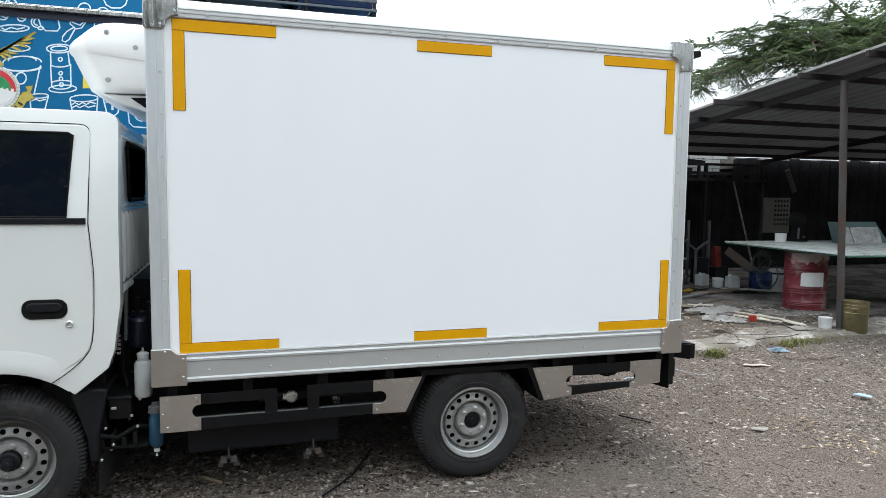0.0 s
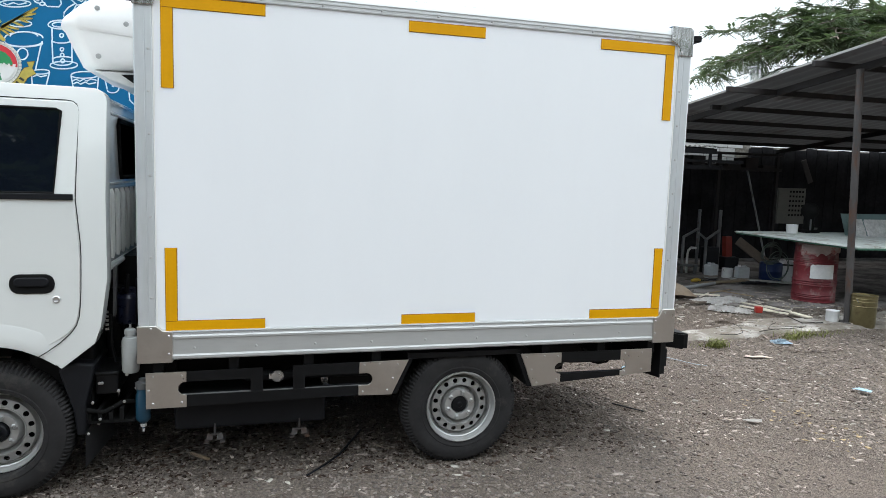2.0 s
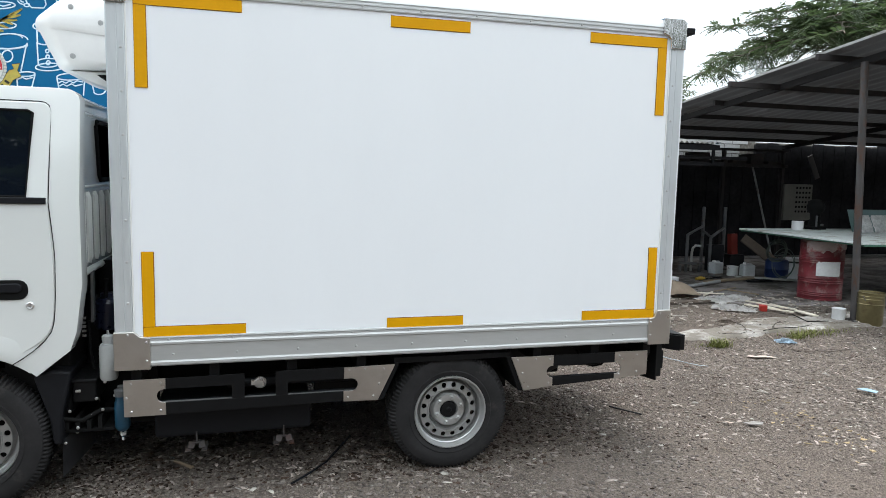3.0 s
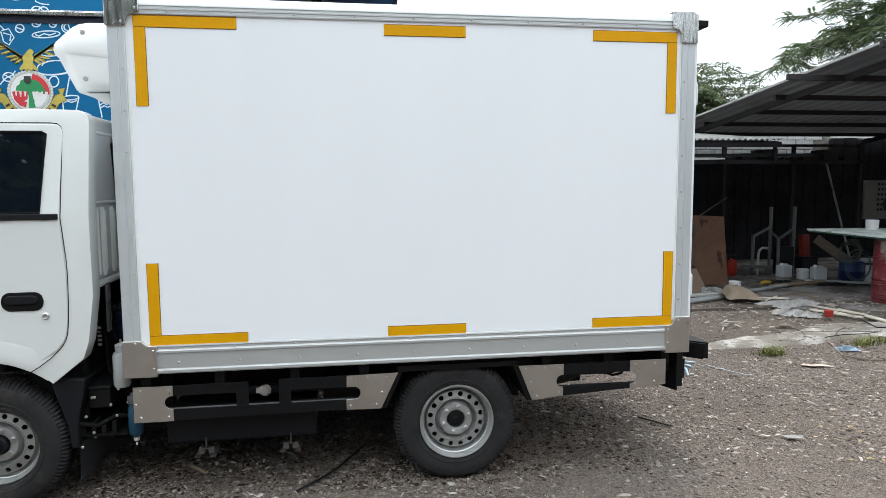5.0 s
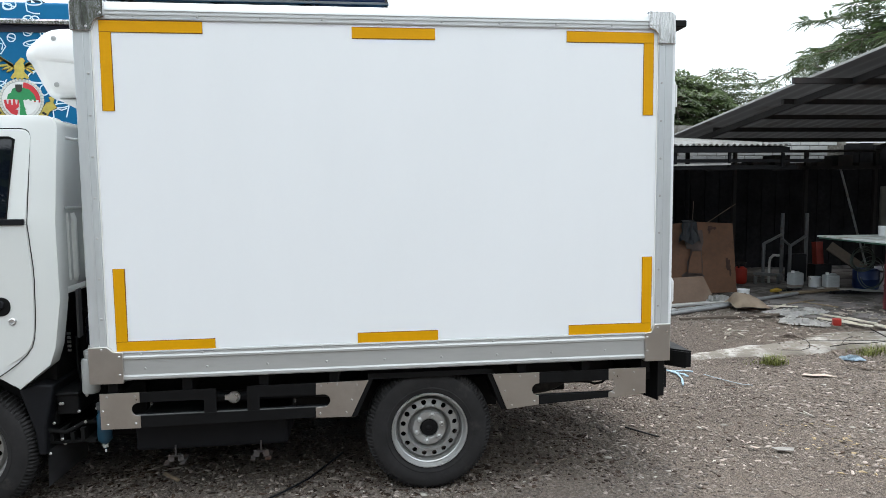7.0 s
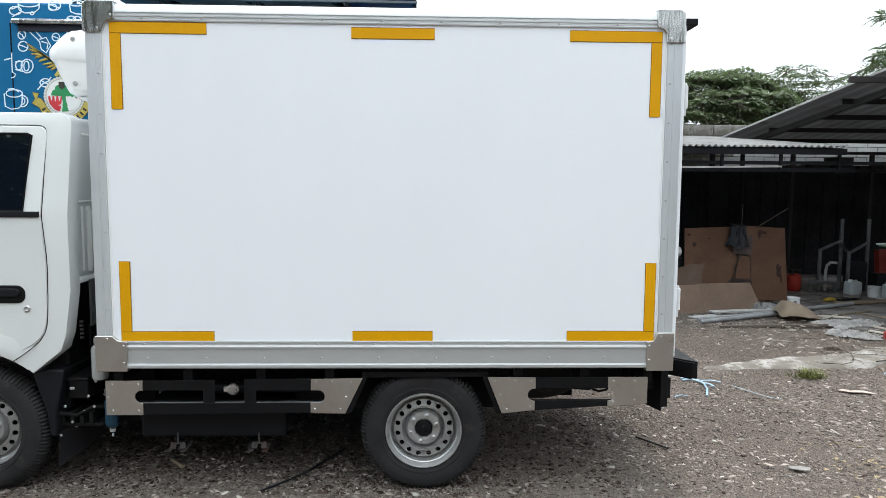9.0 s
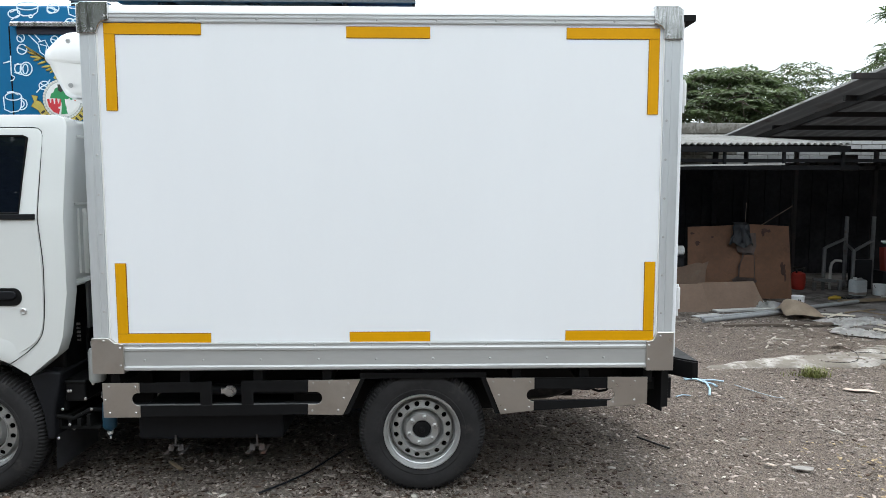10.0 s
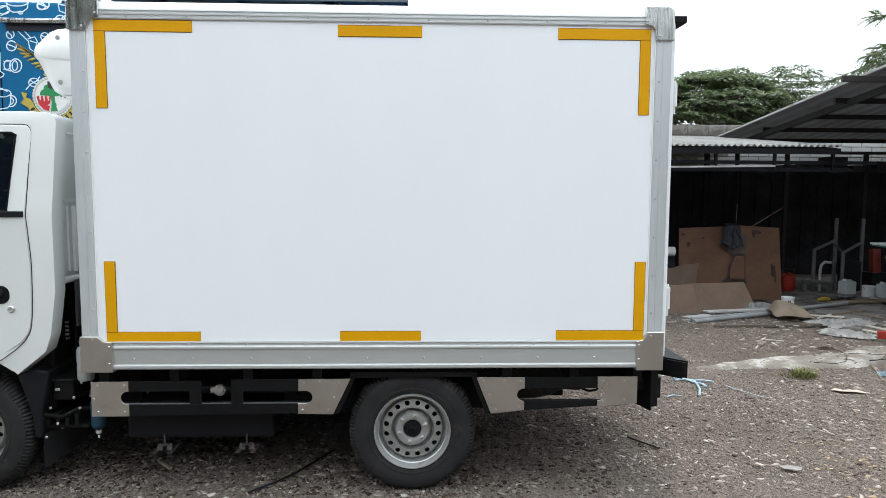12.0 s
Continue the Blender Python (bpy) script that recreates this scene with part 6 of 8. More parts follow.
# black sheet draped over the boards
bm = B()
g = 14
rows = []
for j in range(g + 1):
    row = []
    for i in range(g + 1):
        u, w = i / g, j / g
        z = 1.135 - 0.38 * w * (0.75 + 0.35 * noise.noise((u * 3, 0.5, 1)) + 0.25 * (1 - abs(u - 0.55)))
        x = 6.40 + 0.26 * (u - 0.5) * (0.75 + 0.6 * w) + 0.1 + 0.03 * noise.noise((u * 4, w * 3, 2)) - 0.03 * w
        y = 6.155 + z * 0.10 - 0.035 - 0.045 * abs(noise.noise((u * 5.5, w * 2.2, 8))) - 0.03 * w
        if j == 0:
            y += 0.09
        row.append(bm.verts.new((x, y, z)))
    rows.append(row)
for j in range(g):
    for i in range(g):
        bm.faces.new((rows[j][i], rows[j][i + 1], rows[j + 1][i + 1], rows[j + 1][i]))
bmesh.ops.solidify(bm, geom=list(bm.faces), thickness=0.004)
solo("plastic_sheet", bm, M_BAG, (6.5, 6.2, 0.7), "dark plastic sheet draped over the hardboard", "plastic sheet", smooth=True)
for p, q, r in (((5.30, 6.72, 0.0), (7.32, 6.38, 1.37), 0.008), ((6.60, 6.42, 0.0), (6.59, 6.30, 1.42), 0.005)):
    bm = B()
    tube(bm, [p, ((p[0] + q[0]) / 2 + 0.01, (p[1] + q[1]) / 2, (p[2] + q[2]) / 2), q], r, 7)
    solo("stick", bm, M_TWIG, p, "thin stick standing behind the boards", "stick", "sticks", smooth=True)

# lengths of pipe, laths and sheets on the ground
def lying(name, p, q, w, h, material, label, category, group="", r=None):
    bm = B()
    if r:
        tube(bm, [p, q], r, 12)
    else:
        bar(bm, p, q, w, h)
    return solo(name, bm, material, ((p[0] + q[0]) / 2, (p[1] + q[1]) / 2, min(p[2], q[2]) - (r or h / 2)), label, category, group, smooth=bool(r), bevel=0.0 if r else 0.003)


lying("flat_bar", (5.68, 5.16, 0.03), (6.75, 5.34, 0.035), 0.12, 0.025, M_CLOTH, "pale dusty plank lying before the cartons", "plank")
lying("steel_pipe", (5.25, 4.48, 0.035), (6.50, 5.02, 0.040), 0, 0, M_ZINC, "dusty grey steel pipe lying on the ground", "pipe", "pipes on the ground", 0.026)
lying("steel_pipe", (5.30, 4.68, 0.030), (6.55, 5.12, 0.040), 0, 0, M_ZINC, "dusty grey steel pipe lying on the ground", "pipe", "pipes on the ground", 0.020)
lying("steel_pipe", (6.60, 5.10, 0.050), (7.93, 5.70, 0.055), 0, 0, M_ZINC, "dusty grey steel pipe lying on the ground", "pipe", "pipes on the ground", 0.026)
lying("old_batten", (5.40, 4.28, 0.02), (6.72, 4.30, 0.030), 0.045, 0.03, M_TWIG, "old dark batten lying on the ground", "batten")
lying("dark_plank", (7.72, 5.75, 0.05), (8.75, 5.95, 0.055), 0.12, 0.03, M_WOOD, "dark plank lying on the shed floor", "plank")
lying("pale_plank", (8.55, 6.12, 0.06), (9.75, 5.35, 0.05), 0.10, 0.025, M_CLOTH, "pale plank lying on the shed floor", "plank")
for p, q, w in (((6.98, 3.94, 0.045), (7.24, 3.38, 0.045), 0.045), ((7.18, 4.17, 0.045), (7.41, 3.51, 0.045), 0.030), ((7.17, 3.80, 0.045), (7.19, 3.42, 0.045), 0.035),
                ((7.35, 3.91, 0.045), (7.37, 3.62, 0.045), 0.022), ((6.87, 4.86, 0.045), (7.25, 4.70, 0.045), 0.026), ((6.87, 4.64, 0.045), (7.20, 4.89, 0.045), 0.020), ((7.36, 3.46, 0.045), (7.35, 3.14, 0.045), 0.075)):
    lying("pale_lath", p, q, w, 0.018, M_PALEWOOD, "split pale timber lath on the concrete", "lath", "laths")
for p, q in (((7.56, 5.09, 0.040), (7.75, 4.60, 0.040)), ((7.28, 4.95, 0.040), (7.83, 5.19, 0.040))):
    lying("old_batten", p, q, 0.022, 0.014, M_WOOD, "thin old batten on the shed floor", "batten")
bm = B()
bmesh.ops.create_cube(bm, size=1, matrix=rz(6.89, 3.50, 0.085, -20) @ Matrix.Diagonal((0.085, 0.07, 0.08, 1)))
solo("red_block", bm, M_REDPL, (6.89, 3.50, 0.045), "small bright red block on the laths", "block", bevel=0.01)
bm = B()
bmesh.ops.create_cube(bm, size=1, matrix=rz(5.52, 4.87, 0.015, 24) @ Matrix.Diagonal((0.42, 0.28, 0.012, 1)))
solo("thin_board", bm, M_CLOTH, (5.52, 4.87, 0.0), "thin pale board lying on the ground", "board", bevel=0.003)


def crumple(name, cx, cy, sx, sy, h, material, label, category, seed, turn=0.0, g=30, z0=0.03, fold=2.4):
    """A crumpled sheet lying on the ground."""
    bm = B()
    grid = []
    for j in range(g + 1):
        row = []
        for i in range(g + 1):
            u, w = i / g * 2 - 1, j / g * 2 - 1
            k = 1 + 0.30 * noise.noise((u * 1.3, w * 1.3, seed)) + 0.16 * noise.noise((u * 4.5, w * 4.5, seed + 1))
            x, y = u * sx * k, w * sy * k
            e = max(0.0, 1 - max(abs(u), abs(w)) ** 3)
            ridge = 1 - min(1.0, 2.6 * abs(noise.noise((u * fold + 0.8 * w, w * fold * 0.7, seed + 3))))
            fine = 1 - min(1.0, 2.6 * abs(noise.noise((u * 5 - w, w * 4, seed + 5))))
            z = z0 + 0.006 + h * (0.55 * ridge * ridge * (3 - 2 * ridge) + 0.14 * fine + 0.1 * abs(noise.noise((u * 9, w * 9, seed)))) * (0.12 + 0.88 * e)
            ca, sa = math.cos(radians(turn)), math.sin(radians(turn))
            row.append(bm.verts.new((cx + x * ca - y * sa, cy + x * sa + y * ca, z)))
        grid.append(row)
    for j in range(g):
        for i in range(g):
            bm.faces.new((grid[j][i], grid[j][i + 1], grid[j + 1][i + 1], grid[j + 1][i]))
    bmesh.ops.solidify(bm, geom=list(bm.faces), thickness=0.004)
    return solo(name, bm, material, (cx, cy, z0), label, category, smooth=True)


# stiff kraft sheet bent over the pipes
bm = B()
g = 22
rows = []
for j in range(g + 1):
    row = []
    for i in range(g + 1):
        u, w = i / g, j / g
        crest = 0.185 * min(1.0, 0.30 + 4.5 * u) * (1 - u ** 2.6) + 0.012
        arch = math.sin(math.pi * min(1.0, 0.04 + 0.92 * w)) ** 0.8
        z = 0.035 + crest * arch + 0.010 * noise.noise((u * 3, w * 4, 1.5)) + 0.004 * noise.noise((u * 9, w * 9, 4.0))
        x = 6.38 + 0.50 * u + 0.05 * w + 0.03 * noise.noise((w * 3, 0.2, 7.0))
        y = 4.70 + 0.42 * w - 0.10 * math.sin(math.pi * u) * (1 - w) + 0.02 * noise.noise((u * 4, 0.9, 3.0))
        row.append(bm.verts.new((x, y, max(0.012, z))))
    rows.append(row)
for j in range(g):
    for i in range(g):
        bm.faces.new((rows[j][i], rows[j][i + 1], rows[j + 1][i + 1], rows[j + 1][i]))
bmesh.ops.solidify(bm, geom=list(bm.faces), thickness=0.004)
solo("crumpled_carton", bm, M_KRAFT, (6.6, 4.9, 0.02), "bent tan kraft sheet lying over the pipes", "kraft paper", smooth=True)
crumple("grey_bag", 6.50, 5.40, 0.22, 0.12, 0.17, M_CLOTH, "crumpled grey plastic bag", "bag", 5.0, 10, z0=0.0)
crumple("white_cloth", 6.95, 4.36, 0.27, 0.20, 0.09, M_RAG, "crumpled pale cloth on the concrete", "cloth", 9.0, 12, z0=0.018, fold=3.2)
crumple("white_cloth", 7.22, 4.38, 0.14, 0.16, 0.08, M_RAG, "crumpled pale cloth on the concrete", "cloth", 10.0, 30, fold=2.8)
crumple("white_cloth", 6.72, 3.83, 0.25, 0.15, 0.09, M_RAG, "crumpled pale cloth trailing from the laths", "cloth", 12.0, -35, z0=0.006, fold=3.4)
crumple("white_bag", 10.62, 8.35, 0.13, 0.10, 0.22, M_RAG, "crumpled white bag on the loft edge", "bag", 22.0, 10, z0=2.02)
crumple("dark_rag", 8.05, 6.02, 0.26, 0.08, 0.05, M_BAG, "dark cable and rag heap on the floor", "rag", 15.0, 12)
crumple("dark_rag", 8.70, 5.72, 0.28, 0.07, 0.06, M_BAG, "dark rag heap by the jerry can", "rag", 18.0, 0)
crumple("dead_grass", 6.00, 3.04, 0.09, 0.03, 0.05, M_TWIG, "small heap of dead grass on the concrete", "dead grass", 19.0, -10)
for pts, r in (([(6.10, 3.03, 0.04), (6.07, 2.86, 0.042), (6.01, 2.73, 0.04), (5.90, 2.58, 0.038), (5.76, 2.50, 0.038), (5.58, 2.55, 0.036)], 0.003),
               ([(6.14, 2.60, 0.037), (6.40, 2.66, 0.042), (6.62, 2.66, 0.040), (6.85, 2.72, 0.037)], 0.0045),
               ([(6.30, 2.66, 0.038), (6.44, 2.78, 0.060), (6.56, 2.83, 0.075)], 0.003),
               ([(6.10, 2.90, 0.036), (6.6, 2.80, 0.036), (6.9, 2.74, 0.036)], 0.0025),
               ([(7.12, 3.27, 0.045), (7.04, 3.04, 0.045), (6.98, 2.88, 0.045), (7.3, 2.9, 0.036)], 0.006)):
    bm = B()
    tube(bm, pts, r, 6)
    solo("cable", bm, M_BLACK, (pts[0][0], pts[0][1], FL), "thin black cable lying on the concrete", "cable", "cables on the concrete", smooth=True)

# on and before the back wall
bm = B()
bx(bm, 12.06, 12.80, 9.06, 9.12, 0.82, 1.62)
pegs = solo("switch_panel", bm, mat("dull cream board", (0.17, 0.167, 0.15), 0.7, vary=0.15), (12.4, 9.1, 0.82), "dull cream panel with rows of dark holes on the wall", "panel", bevel=0.004)
bm = B()
bx(bm, -0.022, 0.022, -0.004, 0.004, -0.022, 0.022)
HOLE = finish("hole", bm, M_GAP)
for j in range(6):
    for i in range(5):
        piece("hole", HOLE, (12.38 + i * 0.085, 9.058, 1.54 - j * 0.105), pegs)
for p, q, r, lab in (((10.98, 8.05, FL), (10.50, 8.25, 1.97), 0.019, "pale spotted pole leaning in the dark shed"), ((12.75, 8.9, 1.75), (12.55, 8.95, 2.25), 0.06, "pale strip hanging on the shed wall")):
    bm = B()
    if r < 0.05:
        tube(bm, [p, q], r, 10)
    else:
        bar(bm, p, q, 0.13, 0.02, (0, -1, 0))
    solo("leaning_pole" if r < 0.05 else "hanging_strip", bm, M_ZINC if r < 0.05 else M_POST, p, lab, "pole" if r < 0.05 else "strip", smooth=r < 0.05)
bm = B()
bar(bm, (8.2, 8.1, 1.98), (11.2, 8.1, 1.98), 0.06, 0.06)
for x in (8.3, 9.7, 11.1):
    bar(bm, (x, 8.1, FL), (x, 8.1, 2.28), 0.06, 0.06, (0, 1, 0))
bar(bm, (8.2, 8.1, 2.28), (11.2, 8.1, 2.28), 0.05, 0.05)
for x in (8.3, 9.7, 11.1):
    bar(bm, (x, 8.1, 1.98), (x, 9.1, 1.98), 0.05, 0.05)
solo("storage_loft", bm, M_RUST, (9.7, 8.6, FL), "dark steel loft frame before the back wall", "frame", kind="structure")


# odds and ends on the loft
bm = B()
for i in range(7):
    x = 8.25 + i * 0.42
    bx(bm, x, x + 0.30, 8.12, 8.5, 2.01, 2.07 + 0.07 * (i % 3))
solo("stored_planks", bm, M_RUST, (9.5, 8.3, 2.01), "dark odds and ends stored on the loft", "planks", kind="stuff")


# ---------------------------------------------------------------- drawings printed on the food truck
def ma(u, w):
    """A place on the van side, from sheet coordinates of the rear part of the print."""
    u, w = u / 3, w / 3
    return (-1.041 + 0.0038 * u - 0.00018 * (w - 15), FY - 0.0025, 3.0047 + 0.000326 * u - 0.004114 * w)


def mb(u, w):
    """The same for the forward part of the print."""
    u, w = u / 3, w / 3
    return (-1.485 + 0.0045 * u - 0.000227 * (w - 6), FY - 0.0025, 3.137 - 0.0045 * (w - 6) + 0.00005 * u)


def draw(name, f, strokes, r=0.0052):
    """Line drawing: each stroke is ('o', cx, cy, rx, ry) or ('l', x, y, x, y, ...) or ('a', cx, cy, rx, ry, from, to)."""
    bm = B()
    for s in strokes:
        if s[0] == "o":
            pts = [f(s[1] + s[3] * math.cos(a), s[2] + s[4] * math.sin(a)) for a in [2 * math.pi * i / 28 for i in range(28)]]
            tube(bm, pts, r, 5, closed=True)
        elif s[0] == "a":
            pts = [f(s[1] + s[3] * math.cos(radians(s[5] + (s[6] - s[5]) * i / 18)), s[2] + s[4] * math.sin(radians(s[5] + (s[6] - s[5]) * i / 18))) for i in range(19)]
            tube(bm, pts, r, 5)
        else:
            tube(bm, [f(s[i], s[i + 1]) for i in range(1, len(s), 2)], r, 5)
    for v in bm.verts:                       # pressed flat on the sheet
        v.co.y = FY - 0.0025 + (v.co.y - FY + 0.0025) * 0.35
    return part(name, bm, M_LINE, van_body, "pale outline drawing")


draw("printed_press", ma, [("o", 310, 262, 66, 23), ("o", 310, 262, 44, 13), ("l", 265, 282, 268, 345), ("l", 358, 282, 366, 345), ("o", 317, 320, 10, 10), ("a", 318, 345, 52, 16, 0, 180),
                           ("l", 266, 345, 274, 470), ("l", 372, 345, 376, 470), ("o", 320, 395, 9, 9), ("o", 322, 425, 9, 9), ("o", 325, 457, 10, 10), ("a", 325, 465, 50, 16, 0, 180), ("a", 325, 445, 50, 10, 180, 360), ("o", 332, 480, 74, 20)])
draw("printed_cup", ma, [("a", 118, 335, 100, 34, 180, 360), ("a", 118, 352, 98, 26, 10, 170), ("a", 118, 325, 72, 24, 180, 360), ("l", 18, 335, 20, 352), ("l", 214, 350, 216, 365, 205, 376), ("a", 118, 360, 95, 20, 0, 180), ("l", 208, 372, 182, 500), ("o", 112, 418, 28, 30)])
draw("printed_mug", ma, [("l", 196, 92, 212, 140, 238, 166, 300, 168, 312, 150, 300, 98), ("a", 195, 118, 32, 30, 90, 290), ("a", 196, 118, 20, 18, 90, 290), ("o", 212, 152, 14, 8)])
draw("printed_filter_holder", ma, [("o", 440, 52, 34, 34), ("l", 398, 60, 368, 100, 366, 130, 398, 158, 428, 152, 452, 118), ("l", 372, 118, 420, 138, 448, 108), ("l", 384, 150, 350, 170, 328, 198, 326, 220, 342, 228, 362, 214, 378, 184, 392, 158), ("l", 405, 78, 415, 110, 440, 90)])
draw("printed_saucer", ma, [("o", 72, 152, 80, 18), ("l", 10, 150, 30, 160, 60, 148, 90, 158, 130, 148), ("a", 100, 258, 58, 16, 0, 360)])
draw("printed_bean", ma, [("o", 18, 90, 24, 17), ("l", 2, 84, 16, 92, 34, 96)])
draw("printed_bean", ma, [("o", 113, 97, 21, 18), ("l", 98, 90, 112, 98, 128, 104)])
draw("printed_glass", ma, [("o", 447, 535, 76, 18), ("l", 372, 538, 392, 640), ("l", 522, 538, 516, 640), ("l", 380, 568, 400, 558, 420, 570, 440, 558, 460, 570, 480, 558, 512, 566), ("l", 386, 584, 405, 574, 425, 586, 450, 574, 470, 586, 510, 578)])
draw("printed_glass", ma, [("o", 600, 538, 50, 14), ("l", 552, 540, 572, 615), ("l", 650, 542, 634, 625), ("a", 603, 618, 31, 18, 0, 180), ("l", 566, 560, 640, 566), ("o", 604, 585, 4, 4), ("o", 604, 598, 4, 4)])
draw("printed_cup", ma, [("l", 690, 600, 700, 680, 725, 704, 800, 712), ("a", 775, 628, 46, 46, 90, 300), ("a", 778, 628, 24, 24, 60, 300), ("o", 735, 600, 46, 10)])
draw("printed_glass", ma, [("o", 208, 515, 48, 12), ("l", 160, 518, 166, 585), ("l", 256, 518, 240, 585), ("l", 168, 540, 190, 532, 210, 542, 244, 534)])
draw("printed_cup", ma, [("l", 545, 0, 560, 28, 590, 44, 640, 44, 665, 26, 674, 0)])
draw("printed_bean", ma, [("o", 540, 60, 28, 18), ("l", 518, 52, 540, 62, 566, 66)])
draw("printed_mug", ma, [("a", 610, 160, 22, 34, 180, 360), ("l", 590, 180, 588, 240), ("l", 500, 112, 496, 140, 520, 150)])
draw("printed_pan", mb, [("o", 92, 35, 58, 20), ("l", 34, 38, 40, 72, 70, 88, 120, 86, 146, 66, 150, 36), ("o", 110, 90, 10, 7), ("l", 40, 52, 0, 68), ("l", 44, 84, 4, 108), ("o", 20, 76, 32, 22)])
draw("printed_bean", mb, [("o", 230, 48, 32, 24), ("o", 220, 58, 22, 16), ("l", 200, 40, 228, 52, 258, 60)])
draw("printed_mug", mb, [("l", 310, 40, 316, 80, 345, 92, 380, 94), ("a", 350, 36, 40, 14, 0, 360)])
draw("printed_bean", mb, [("o", 320, 122, 24, 18), ("o", 352, 124, 22, 18), ("l", 300, 118, 322, 124, 342, 130)])
draw("printed_bean", mb, [("o", 55, 205, 20, 22), ("l", 42, 195, 58, 206, 64, 222)])
draw("printed_bean", mb, [("o", 62, 266, 26, 26), ("l", 40, 258, 64, 266, 84, 276)])
draw("printed_bean", mb, [("o", 84, 372, 32, 36), ("o", 80, 372, 14, 26), ("o", 40, 368, 18, 24), ("l", 20, 350, 60, 346), ("l", 20, 390, 60, 402)])
draw("printed_filter_holder", mb, [("l", 96, 188, 150, 240, 160, 282, 186, 300, 210, 262, 186, 218, 150, 228), ("l", 128, 185, 164, 224), ("l", 160, 240, 196, 250, 190, 280)])
draw("printed_bean", mb, [("o", 238, 216, 20, 20), ("l", 222, 212, 240, 218, 254, 224)])
draw("printed_cup", mb, [("o", 14, 520, 44, 20), ("a", 58, 562, 30, 30, -100, 110), ("a", 56, 562, 16, 18, -100, 110), ("l", -40, 520, -34, 590, 0, 606, 40, 600, 56, 580, 60, 520), ("l", -20, 498, 10, 494, 40, 512)])
draw("printed_glass", mb, [("l", 0, 300, 4, 404, 22, 416, 16, 430, 0, 436), ("l", -40, 340, 0, 330)])
draw("printed_bean", mb, [("o", 182, 462, 28, 22), ("l", 160, 450, 184, 464, 204, 472), ("l", 140, 500, 166, 470, 200, 452, 214, 430)])


# crest made of plain shapes
EX, EZ, ER = -1.096, 2.362, 0.158
crest = part("crest", (lambda b: (plate(b, arc(EX, EZ, ER * 1.05, 0, 352, 44), FY - 0.004, FY), b)[1])(B()), mat("grey print", (0.42, 0.44, 0.42), 0.5, vary=0.15, fine=60), van_body, "round printed crest in plain colours")


def crest_plate(pts, y, material, name):
    """A flat shape given as (sideways, up) in radii of the crest."""
    bm = B()
    plate(bm, [(EX + p * ER, EZ + q * ER) for p, q in pts], FY - y, FY - y + 0.002)
    return part(name, bm, material, crest)


bm = B()
for i in range(40):
    a = 2 * math.pi * i / 40
    lathe(bm, [(0.011, 0), (0.009, 0.002), (0, 0.002)], Matrix.Translation((EX + ER * math.cos(a), FY - 0.004, EZ + ER * math.sin(a))) @ Matrix.Rotation(radians(90), 4, "X"), 6)
part("crest_wreath", bm, mat("pale leaf print", (0.62, 0.62, 0.56), 0.5, vary=0.1), crest)
crest_plate(arc(0, 0, 0.9, 0, 352, 40), 0.006, M_WHITEP, "crest_field")
crest_plate(arc(0, 0, 0.89, -8, 80, 20) + arc(0, 0, 0.56, 80, -8, 20), 0.0085, M_RED, "crest_sector")
# green land over a red and a white row of towers
crest_plate([(-0.66, 0.06), (-0.60, 0.28), (-0.46, 0.36), (-0.40, 0.54), (-0.16, 0.66), (0.16, 0.60), (0.40, 0.52), (0.60, 0.30), (0.70, 0.06), (0.66, -0.06), (0.18, 0.02), (0.14, -0.32), (0.24, -0.74), (-0.12, -0.78), (-0.06, -0.26), (-0.14, 0.02)], 0.009, M_GREEN, "crest_sector")
for sx, m_ in ((-1, M_RED), (1, M_WHITEP)):
    row = [(0.10, 0.0), (0.16, 0.02), (0.20, -0.22), (0.26, -0.22), (0.30, 0.04), (0.38, 0.04), (0.41, -0.24), (0.47, -0.24), (0.50, 0.02), (0.58, 0.02), (0.61, -0.2), (0.67, -0.2), (0.70, 0.02), (0.82, 0.0), (0.74, -0.38), (0.50, -0.66), (0.24, -0.76), (0.16, -0.5), (0.30, -0.46), (0.14, -0.34)]
    crest_plate([(sx * p, q) for p, q in row], 0.0105, m_, "crest_towers")
crest_plate([(-0.24, 0.76), (0.08, 0.76), (0.06, 0.46), (-0.08, 0.36), (-0.22, 0.46)], 0.012, M_INK, "crest_badge")
M_GOLDLINE = mat("brown print line", (0.13, 0.085, 0.012), 0.5, vary=0.1)
